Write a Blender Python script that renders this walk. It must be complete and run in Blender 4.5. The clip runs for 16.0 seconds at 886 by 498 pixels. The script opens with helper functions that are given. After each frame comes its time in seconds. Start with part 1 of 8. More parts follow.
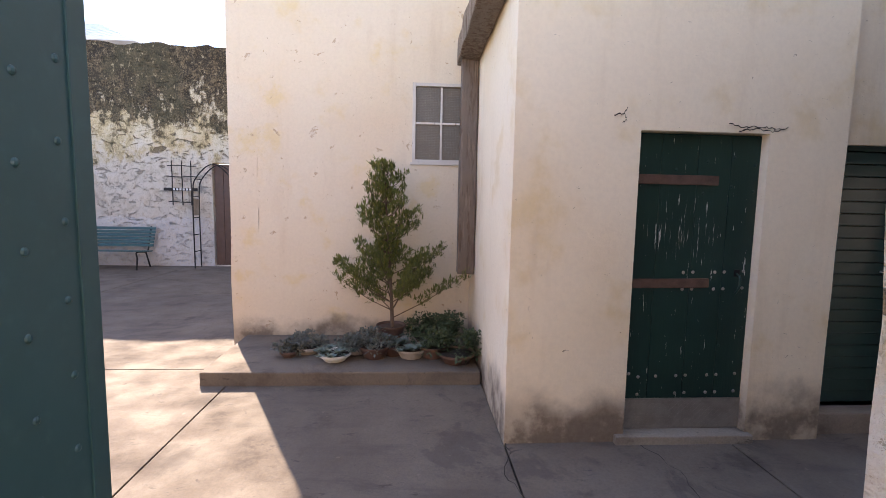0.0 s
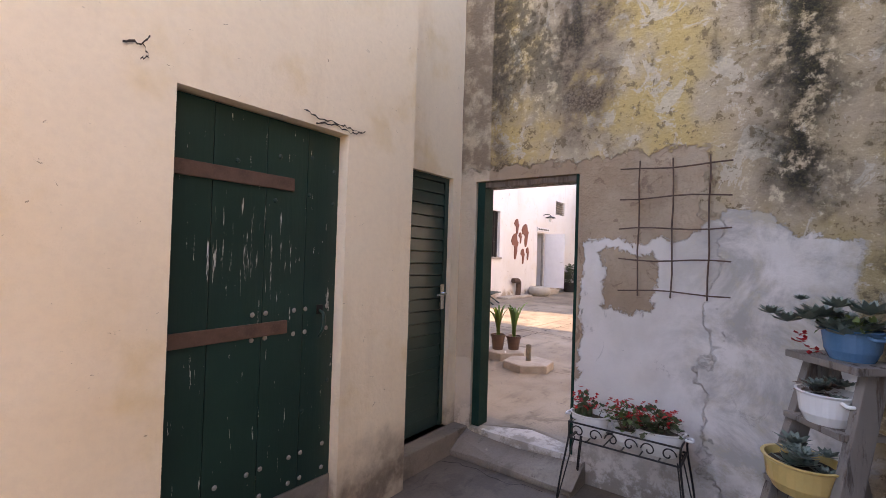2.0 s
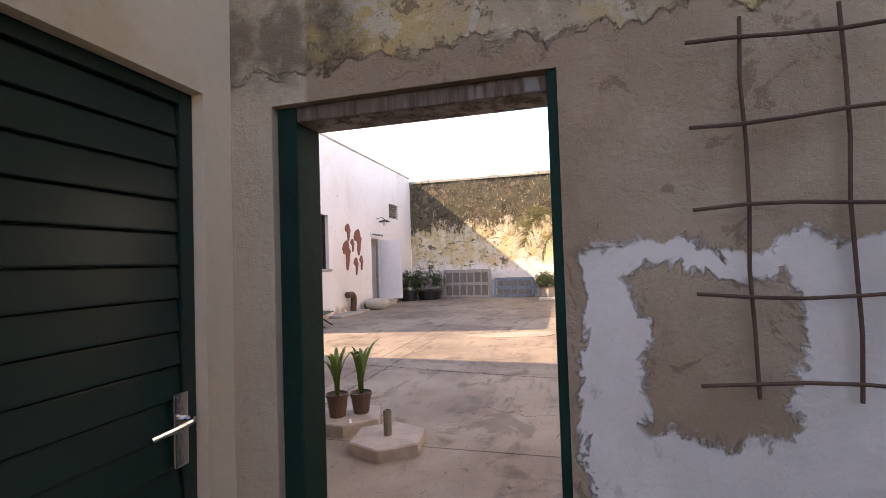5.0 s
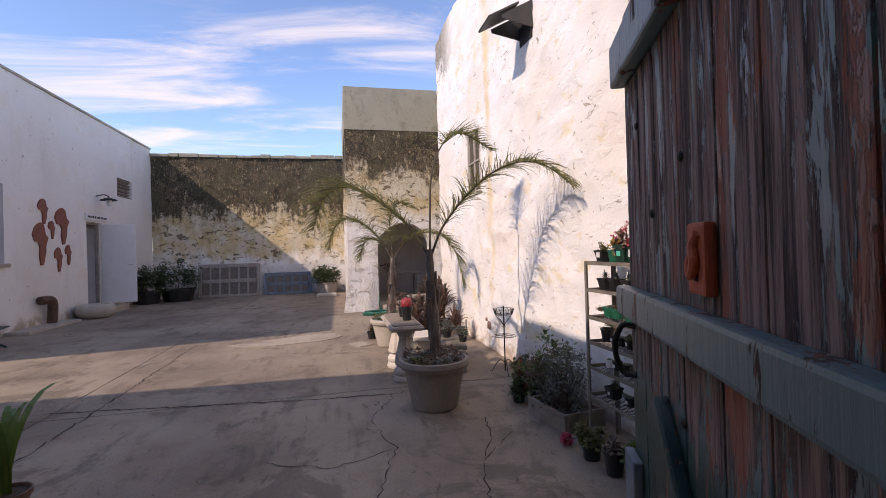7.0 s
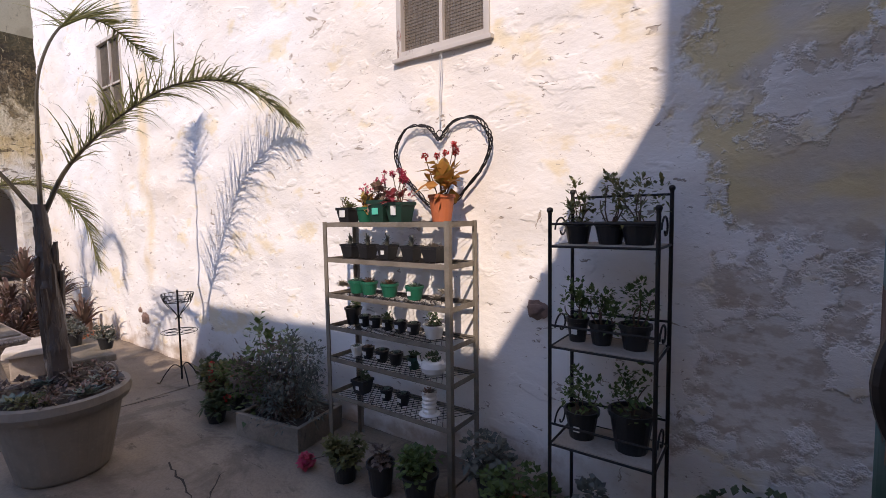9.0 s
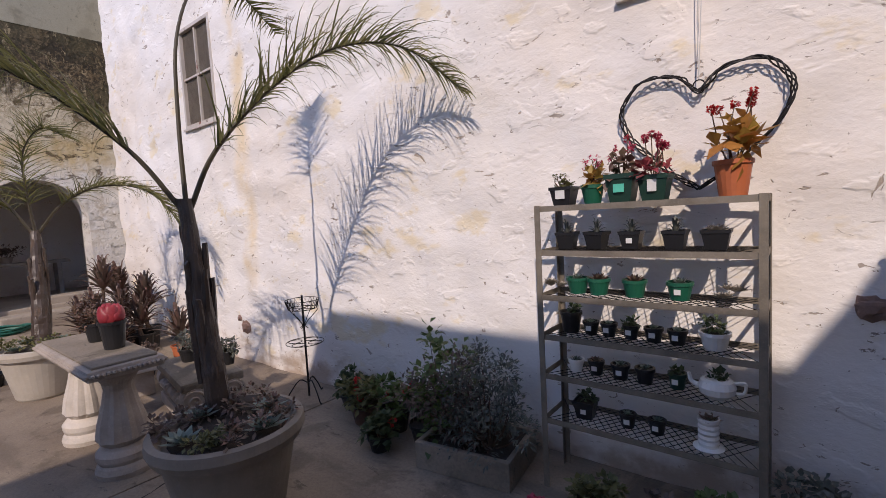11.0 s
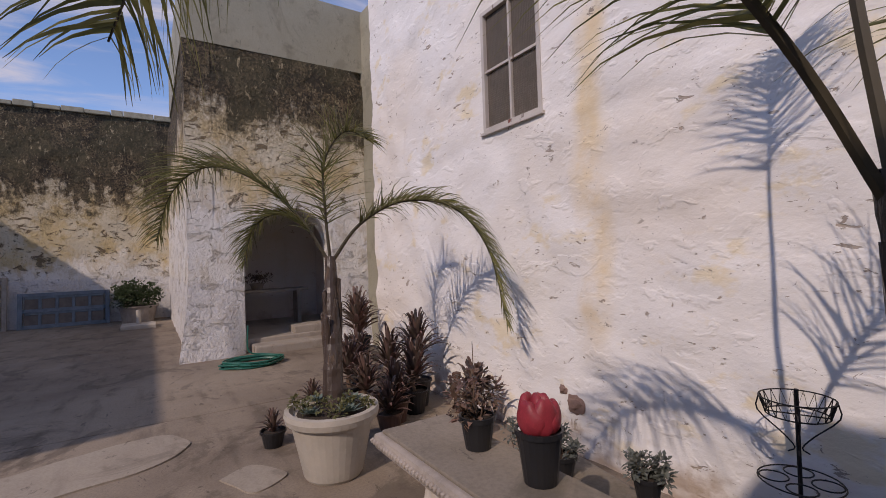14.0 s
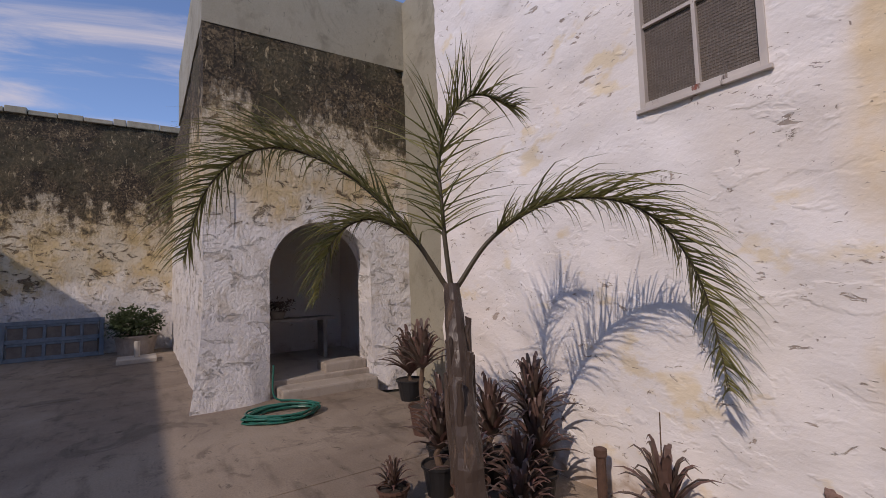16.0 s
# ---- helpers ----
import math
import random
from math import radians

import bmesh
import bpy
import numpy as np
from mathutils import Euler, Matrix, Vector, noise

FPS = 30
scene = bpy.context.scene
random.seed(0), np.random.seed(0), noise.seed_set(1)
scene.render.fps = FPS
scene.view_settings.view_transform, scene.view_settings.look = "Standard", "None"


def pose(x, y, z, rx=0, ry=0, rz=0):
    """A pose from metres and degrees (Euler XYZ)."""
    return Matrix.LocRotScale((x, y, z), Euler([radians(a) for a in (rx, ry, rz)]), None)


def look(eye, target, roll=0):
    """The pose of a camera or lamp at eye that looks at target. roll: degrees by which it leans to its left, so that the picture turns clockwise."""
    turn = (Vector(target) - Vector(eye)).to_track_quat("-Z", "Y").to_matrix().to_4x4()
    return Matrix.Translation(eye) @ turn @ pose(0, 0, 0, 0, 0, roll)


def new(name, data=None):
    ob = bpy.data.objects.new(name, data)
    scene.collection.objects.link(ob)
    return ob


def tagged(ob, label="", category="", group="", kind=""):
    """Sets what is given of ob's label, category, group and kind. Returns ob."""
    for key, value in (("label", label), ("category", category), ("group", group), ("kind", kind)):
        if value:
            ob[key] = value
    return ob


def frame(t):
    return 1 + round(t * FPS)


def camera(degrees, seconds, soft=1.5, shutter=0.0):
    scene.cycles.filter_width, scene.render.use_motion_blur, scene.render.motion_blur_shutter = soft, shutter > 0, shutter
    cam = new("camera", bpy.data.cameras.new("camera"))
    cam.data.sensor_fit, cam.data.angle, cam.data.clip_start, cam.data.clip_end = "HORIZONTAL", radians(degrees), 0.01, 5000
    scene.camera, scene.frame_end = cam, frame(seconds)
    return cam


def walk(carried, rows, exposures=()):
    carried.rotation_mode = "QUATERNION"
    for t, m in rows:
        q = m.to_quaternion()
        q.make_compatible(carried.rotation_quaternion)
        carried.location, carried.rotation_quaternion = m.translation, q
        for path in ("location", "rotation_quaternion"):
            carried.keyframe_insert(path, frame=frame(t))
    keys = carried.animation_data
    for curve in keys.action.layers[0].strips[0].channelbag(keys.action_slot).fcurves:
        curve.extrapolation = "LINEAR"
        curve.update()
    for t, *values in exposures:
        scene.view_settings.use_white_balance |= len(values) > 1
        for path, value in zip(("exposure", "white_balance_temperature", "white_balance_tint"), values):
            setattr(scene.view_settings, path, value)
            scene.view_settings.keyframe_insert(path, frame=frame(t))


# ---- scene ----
cam = camera(88.3, 16.0, soft=0.6)
PATH = [
    (0, (0.860, -0.039, 1.603), (0.985, 1.947, 1.401), 1.1),
    (0.5, (0.952, 0.333, 1.595), (1.344, 2.292, 1.487), 0.7),
    (1, (1.098, 0.610, 1.592), (1.948, 2.419, 1.525), -1.3),
    (1.4, (1.301, 0.788, 1.528), (2.486, 2.397, 1.444), -1.3),
    (1.5, (1.345, 0.827, 1.517), (2.610, 2.372, 1.424), -0.9),
    (2, (1.541, 1.029, 1.452), (3.150, 2.217, 1.484), 1.8),
    (2.5, (1.783, 1.278, 1.436), (3.570, 2.171, 1.551), 1.3),
    (3, (2.121, 1.544, 1.447), (3.947, 2.351, 1.569), -0.4),
    (3.5, (2.474, 1.812, 1.432), (4.345, 2.512, 1.540), -1.6),
    (3.7, (2.582, 1.810, 1.467), (4.444, 2.538, 1.530), -2.1),
    (5.8, (4.022, 2.412, 1.571), (5.992, 2.752, 1.608), -1.5),
    (6, (4.156, 2.447, 1.572), (6.134, 2.742, 1.593), -1.4),
    (6.5, (4.486, 2.486, 1.528), (6.486, 2.510, 1.527), -0.8),
    (7, (4.846, 2.481, 1.478), (6.796, 2.034, 1.487), -1.7),
    (7.5, (5.140, 2.439, 1.438), (6.983, 1.665, 1.482), -2.2),
    (8, (5.449, 2.386, 1.432), (7.147, 1.329, 1.463), -1.1),
    (8.2, (5.542, 2.380, 1.418), (7.154, 1.196, 1.432), -0.8),
    (10.3, (6.630, 2.520, 1.376), (7.242, 0.638, 1.091), -0.3),
    (10.5, (6.741, 2.549, 1.369), (7.514, 0.721, 1.126), -1),
    (11, (7.069, 2.582, 1.358), (8.301, 1.014, 1.202), -3.1),
    (11.5, (7.469, 2.591, 1.373), (9.026, 1.341, 1.260), -3.4),
    (12, (7.817, 2.687, 1.401), (9.471, 1.565, 1.321), -2.9),
    (12.5, (8.188, 2.688, 1.433), (9.886, 1.635, 1.343), -3.4),
    (13, (8.555, 2.669, 1.403), (10.332, 1.754, 1.365), -2.9),
    (13.5, (8.885, 2.730, 1.362), (10.647, 1.785, 1.365), -1.6),
    (14, (9.253, 2.709, 1.366), (10.933, 1.624, 1.402), -1.9),
    (14.5, (9.617, 2.687, 1.376), (11.317, 1.635, 1.445), -2.3),
    (15, (9.981, 2.689, 1.394), (11.712, 1.693, 1.493), -1.3),
    (15.5, (10.342, 2.789, 1.416), (12.005, 1.683, 1.527), -1.3),
    (16, (10.689, 2.815, 1.417), (12.357, 1.720, 1.551), -1.9),
]
walk(cam, [(t, look(eye, target, roll)) for t, eye, target, roll in PATH], [(0, 2.5, 8400, 21), (0.5, 2.45, 8500, 22), (1.0, 2.4, 8800, 22), (2.0, 2.95, 10200, 26), (2.5, 2.95, 10600, 27), (3.0, 3.1, 10800, 27), (3.6, 3.2, 10500, 26), (5.8, 1.75, 9000, 24), (6.2, 1.4, 8500, 24), (7.0, 1.05, 7700, 23), (8.2, 1.1, 7400, 22), (10.3, 1.15, 7100, 20), (11.0, 0.75, 7100, 21), (12.5, 0.55, 7150, 22), (14, 0.28, 7200, 23), (16, 0.22, 7200, 23)])

# world, sun
SUN_TO = Vector((-0.516, 1.0, 0.86)).normalized()
world = bpy.data.worlds.new("sky_world")
scene.world = world
world.use_nodes = True
wn, wl = world.node_tree.nodes, world.node_tree.links
wn.clear()
w_out = wn.new("ShaderNodeOutputWorld")
w_bg = wn.new("ShaderNodeBackground")
w_sky = wn.new("ShaderNodeTexSky")
w_sky.sky_type, w_sky.sun_disc = "NISHITA", False
w_sky.sun_elevation = math.asin(SUN_TO.z)
w_sky.sun_rotation = math.atan2(SUN_TO.x, SUN_TO.y)
w_sky.ozone_density, w_sky.air_density, w_sky.dust_density = 6.0, 0.85, 0.0
w_bg.inputs["Strength"].default_value = 0.15
w_tc = wn.new("ShaderNodeTexCoord")
w_sep = wn.new("ShaderNodeSeparateXYZ")
wl.new(w_tc.outputs["Generated"], w_sep.inputs[0])
# thin streaky cloud layer on a flat sheet overhead
w_z = wn.new("ShaderNodeMath"); w_z.operation = "MAXIMUM"; w_z.inputs[1].default_value = 0.06
wl.new(w_sep.outputs["Z"], w_z.inputs[0])
w_add = wn.new("ShaderNodeMath"); w_add.operation = "ADD"; w_add.inputs[1].default_value = 0.15
wl.new(w_z.outputs[0], w_add.inputs[0])
w_div = wn.new("ShaderNodeVectorMath"); w_div.operation = "DIVIDE"
wl.new(w_tc.outputs["Generated"], w_div.inputs[0])
w_cmb = wn.new("ShaderNodeCombineXYZ")
for i in range(3):
    wl.new(w_add.outputs[0], w_cmb.inputs[i])
wl.new(w_cmb.outputs[0], w_div.inputs[1])
w_map = wn.new("ShaderNodeMapping")
w_map.inputs["Scale"].default_value = (2.3, 0.55, 0.0)
w_map.inputs["Rotation"].default_value = (0, 0, 0.25)
wl.new(w_div.outputs[0], w_map.inputs[0])
w_n = wn.new("ShaderNodeTexNoise")
w_n.inputs["Scale"].default_value, w_n.inputs["Detail"].default_value = 1.6, 7
w_n.inputs["Roughness"].default_value, w_n.inputs["Distortion"].default_value = 0.6, 0.7
wl.new(w_map.outputs[0], w_n.inputs["Vector"])
w_r = wn.new("ShaderNodeMapRange")
w_r.interpolation_type = "SMOOTHSTEP"
w_r.inputs["From Min"].default_value, w_r.inputs["From Max"].default_value = 0.45, 0.74
w_r.inputs["To Max"].default_value = 0.80
wl.new(w_n.outputs[0], w_r.inputs["Value"])
w_mix = wn.new("ShaderNodeMix")
w_mix.data_type = "RGBA"
w_mix.inputs["B"].default_value = (3.4, 3.4, 3.65, 1)
wl.new(w_r.outputs[0], w_mix.inputs["Factor"])
wl.new(w_sky.outputs[0], w_mix.inputs["A"])
wl.new(w_mix.outputs["Result"], w_bg.inputs["Color"])
wl.new(w_bg.outputs[0], w_out.inputs["Surface"])

sun = new("sun", bpy.data.lights.new("sun", "SUN"))
sun.data.energy, sun.data.angle, sun.data.color = 1.8, radians(0.55), (1.0, 0.93, 0.84)
sun.matrix_world = look(SUN_TO * 30, (0, 0, 0))

# ---- materials ----
class Tree:
    """Short hand for building a node material."""

    def __init__(self, name):
        self.m = bpy.data.materials.new(name)
        self.m.use_nodes = True
        self.t = self.m.node_tree
        self.b = self.t.nodes["Principled BSDF"]
        tc = self.t.nodes.new("ShaderNodeTexCoord")
        self.p = tc.outputs["Object"]
        self.xyz = None

    def put(self, sock, v):
        if isinstance(v, bpy.types.NodeSocket):
            self.t.links.new(v, sock)
        elif isinstance(v, (tuple, list)) and len(v) == 3 and sock.type == "RGBA":
            sock.default_value = (*v, 1)
        else:
            sock.default_value = v

    def world_pos(self):
        g = self.t.nodes.new("ShaderNodeNewGeometry")
        self.p = g.outputs["Position"]
        return self

    def stretch(self, s):
        n = self.t.nodes.new("ShaderNodeMapping")
        n.inputs["Scale"].default_value = s
        self.put(n.inputs[0], self.p)
        return n.outputs[0]

    def noise(self, scale, detail=4, rough=0.55, vec=None, dist=0.0):
        n = self.t.nodes.new("ShaderNodeTexNoise")
        n.inputs["Scale"].default_value, n.inputs["Detail"].default_value = scale, detail
        n.inputs["Roughness"].default_value, n.inputs["Distortion"].default_value = rough, dist
        self.put(n.inputs["Vector"], vec or self.p)
        return n.outputs[0]

    def voronoi(self, scale, feature="DISTANCE_TO_EDGE", vec=None):
        n = self.t.nodes.new("ShaderNodeTexVoronoi")
        n.feature = feature
        n.inputs["Scale"].default_value = scale
        self.put(n.inputs["Vector"], vec or self.p)
        return n.outputs[0]

    def math(self, op, a, b=0.0):
        n = self.t.nodes.new("ShaderNodeMath")
        n.operation = op
        self.put(n.inputs[0], a)
        self.put(n.inputs[1], b)
        return n.outputs[0]

    def ramp(self, v, lo, hi, a=0.0, b=1.0):
        n = self.t.nodes.new("ShaderNodeMapRange")
        n.interpolation_type = "SMOOTHSTEP"
        for k, q in (("Value", v), ("From Min", lo), ("From Max", hi), ("To Min", a), ("To Max", b)):
            self.put(n.inputs[k], q)
        return n.outputs[0]

    def mix(self, f, a, b):
        n = self.t.nodes.new("ShaderNodeMix")
        n.data_type = "RGBA"
        self.put(n.inputs["Factor"], f)
        self.put(n.inputs["A"], a)
        self.put(n.inputs["B"], b)
        return n.outputs["Result"]

    def axis(self, k):
        if self.xyz is None:
            n = self.t.nodes.new("ShaderNodeSeparateXYZ")
            self.put(n.inputs[0], self.p)
            self.xyz = n
        return self.xyz.outputs[k]

    def rand(self):
        return self.t.nodes.new("ShaderNodeObjectInfo").outputs["Random"]

    def island(self):
        return self.t.nodes.new("ShaderNodeNewGeometry").outputs["Random Per Island"]

    def box(self, k, a, b, soft, wob=None):
        """1 between a and b along an axis, its border frayed by wob."""
        v = self.axis(k)
        if wob is not None:
            v = self.math("ADD", v, wob)
        return self.math("MULTIPLY", self.ramp(v, a - soft, a + soft), self.ramp(v, b - soft, b + soft, 1.0, 0.0))

    def done(self, colour, rough=0.8, bump=None, strength=0.4, dist=0.01, metal=0.0, spec=None):
        self.put(self.b.inputs["Base Color"], colour)
        self.put(self.b.inputs["Roughness"], rough)
        self.put(self.b.inputs["Metallic"], metal)
        if spec is not None:
            self.put(self.b.inputs["Specular IOR Level"], spec)
        if bump is not None:
            n = self.t.nodes.new("ShaderNodeBump")
            n.inputs["Strength"].default_value, n.inputs["Distance"].default_value = strength, dist
            self.put(n.inputs["Height"], bump)
            self.t.links.new(n.outputs[0], self.b.inputs["Normal"])
        return self.m


def signed(T, n, amp):
    return T.math("MULTIPLY", T.math("SUBTRACT", n, 0.5), amp)


def plaster(name, base, stain=(0.55, 0.42, 0.28), stain_amt=0.35, chip=(0.36, 0.27, 0.19), chip_lo=0.66, damp=0.0, yellow=0.0, lump=1.0, foot=(0.17, 0.13, 0.10), patchy=0.55):
    """Old limewash: soft stains, yellowed blotches, flaked spots, a damp frayed foot."""
    T = Tree(name).world_pos()
    big, mid, fine = T.noise(0.55, 5), T.noise(3.2, 6, 0.6), T.noise(34, 5, 0.62)
    streak = T.noise(1.6, 5, 0.6, T.stretch((2.2, 2.2, 0.28)))
    c = T.mix(T.ramp(big, 0.42, 0.72, 0, stain_amt), base, stain)
    c = T.mix(T.ramp(streak, 0.55, 0.8, 0, stain_amt * 0.8), c, tuple(q * 0.78 for q in stain))
    if yellow:
        c = T.mix(T.math("MULTIPLY", T.ramp(T.noise(2.1, 5), 0.52, 0.66), T.ramp(mid, 0.42, 0.60, 0, yellow)), c, (0.66, 0.46, 0.16))
    pits = T.ramp(T.noise(7.5, 6, 0.68, None, 0.6), chip_lo, chip_lo + 0.035)
    c = T.mix(T.math("MULTIPLY", pits, 0.8), c, chip)
    if damp:
        d = T.ramp(T.math("ADD", T.axis("Z"), signed(T, T.noise(2.6, 5), 0.55)), 0.10, damp, 1.0, 0.0)
        c = T.mix(T.math("MULTIPLY", d, T.ramp(mid, 0.38, 0.56, patchy, 1.0)), c, foot)
    nick = T.ramp(T.noise(16, 6, 0.7, T.stretch((1, 1, 1.6)), 1.2), 0.675, 0.70)
    c = T.mix(T.math("MULTIPLY", nick, 0.75), c, tuple(q * 0.6 for q in chip))
    c = T.mix(T.ramp(fine, 0.3, 0.75, 0, 0.12), c, tuple(q * 0.55 for q in base))
    h = T.math("ADD", T.math("MULTIPLY", mid, 1.6 * lump), T.math("MULTIPLY", fine, 0.35))
    h = T.math("SUBTRACT", h, T.math("MULTIPLY", pits, 0.6))
    return T.done(c, 0.9, h, 0.55, 0.02)


CREAM = plaster("cream_plaster", (0.84, 0.72, 0.55), (0.72, 0.55, 0.36), 0.5, chip_lo=0.70, damp=0.42, yellow=0.35, lump=0.25)
CREAM_ROUGH = plaster("cream_limewash", (0.69, 0.58, 0.445), (0.70, 0.52, 0.36), 0.6, (0.46, 0.31, 0.2), 0.64, damp=0.30, yellow=0.42, lump=1.6)
WHITE_N = plaster("white_plaster_north", (0.78, 0.74, 0.71), (0.62, 0.54, 0.46), 0.35, (0.40, 0.30, 0.23), 0.645, damp=0.4, yellow=0.15, lump=0.7, foot=(0.40, 0.31, 0.24), patchy=0.1)
NW_MAT = plaster("stained_white_plaster", (0.72, 0.65, 0.57), (0.54, 0.42, 0.30), 0.6, (0.42, 0.26, 0.19), 0.585, damp=1.3, yellow=0.6, lump=1.0, foot=(0.38, 0.27, 0.20), patchy=0.0)


def limewash_wall():
    """The tall white wall: trowelled limewash over rubble, ochre ghosts, one long ochre run, bared coat towards its west end."""
    T = Tree("lumpy_white_limewash").world_pos()
    sq = T.stretch((1.0, 1.0, 1.7))
    big, mid, fine = T.noise(0.6, 4), T.noise(3.0, 3, 0.5, sq), T.noise(40, 5, 0.6)
    c = T.mix(T.ramp(big, 0.42, 0.66, 0, 0.6), (0.82, 0.79, 0.76), (0.75, 0.66, 0.56))
    och = T.math("MULTIPLY", T.ramp(T.noise(1.9, 5, 0.62, sq), 0.55, 0.63), T.ramp(mid, 0.44, 0.58, 0, 0.5))
    c = T.mix(och, c, (0.74, 0.58, 0.28))
    sway = signed(T, T.noise(1.3, 5, 0.6), 0.35)
    run = T.math("MULTIPLY", T.box("X", 11.10, 11.30, 0.08, sway), T.ramp(T.axis("Z"), 0.5, 1.1))
    c = T.mix(T.math("MULTIPLY", run, T.ramp(T.noise(2.2, 4, 0.6), 0.36, 0.60, 0.1, 0.75)), c, (0.74, 0.56, 0.30))
    lump = T.noise(3.4, 4, 0.52, T.stretch((1.0, 1.0, 1.5)), 0.25)
    step = T.math("ADD", T.ramp(lump, 0.57, 0.64), T.math("MULTIPLY", T.ramp(lump, 0.42, 0.34), -0.8))
    # short crescent shadows of the lumps, painted into the colour and sunk in the bump
    lip_shade = T.math("MULTIPLY", T.ramp(T.noise(7.5, 5, 0.65, T.stretch((1.0, 1.0, 2.6)), 0.5), 0.645, 0.665), T.ramp(T.noise(1.7, 4, 0.6), 0.44, 0.54))
    c = T.mix(T.math("MULTIPLY", lip_shade, 0.85), c, (0.30, 0.24, 0.19))
    pits = T.ramp(T.noise(5.2, 6, 0.66, T.stretch((1.0, 1.0, 1.7)), 0.9), 0.655, 0.675)
    c = T.mix(T.math("MULTIPLY", pits, 0.8), c, (0.36, 0.28, 0.21))
    nick = T.ramp(T.noise(12, 6, 0.72, T.stretch((1.0, 1.0, 2.2)), 1.4), 0.645, 0.665)
    c = T.mix(T.math("MULTIPLY", nick, 0.85), c, (0.20, 0.15, 0.12))
    crust = T.noise(9.5, 5, 0.6, sq)
    wob = signed(T, T.noise(1.7, 6, 0.62), 1.1)
    bare = T.ramp(T.math("ADD", T.axis("X"), wob), 6.10, 6.20, 1.0, 0.0)
    bare = T.math("MULTIPLY", bare, T.ramp(T.noise(2.4, 6, 0.65), 0.44, 0.49))
    earth = T.mix(T.ramp(mid, 0.4, 0.6), (0.68, 0.53, 0.27), (0.60, 0.51, 0.41))
    earth = T.mix(T.ramp(T.math("ADD", T.axis("Z"), wob), 1.1, 1.4, 1.0, 0.0), earth, T.mix(T.ramp(crust, 0.45, 0.58), (0.68, 0.63, 0.57), (0.50, 0.41, 0.33)))
    c = T.mix(T.math("MULTIPLY", bare, 0.9), c, earth)
    foot = T.ramp(T.math("ADD", T.axis("Z"), signed(T, T.noise(3.4, 6, 0.65), 0.8)), 0.02, 0.26, 1.0, 0.0)
    c = T.mix(T.math("MULTIPLY", foot, T.ramp(mid, 0.36, 0.56, 0.15, 0.9)), c, (0.42, 0.32, 0.24))
    moss = T.math("MULTIPLY", T.ramp(T.math("ADD", T.axis("Z"), signed(T, T.noise(2.2, 6, 0.7), 2.2)), 4.9, 5.4), T.ramp(T.axis("X"), 12.8, 14.2))
    moss = T.math("MULTIPLY", moss, T.ramp(fine, 0.38, 0.55, 0.4, 1.0))
    c = T.mix(moss, c, (0.13, 0.11, 0.07))
    h = T.math("ADD", T.math("MULTIPLY", mid, 0.35), T.math("ADD", T.math("MULTIPLY", crust, 0.32), T.math("MULTIPLY", fine, 0.16)))
    h = T.math("ADD", h, T.math("SUBTRACT", T.math("MULTIPLY", step, 0.22), T.math("MULTIPLY", lip_shade, 0.5)))
    h = T.math("SUBTRACT", h, T.math("ADD", T.math("MULTIPLY", pits, 0.7), T.math("MULTIPLY", bare, 0.6)))
    return T.done(c, 0.92, h, 0.6, 0.028)


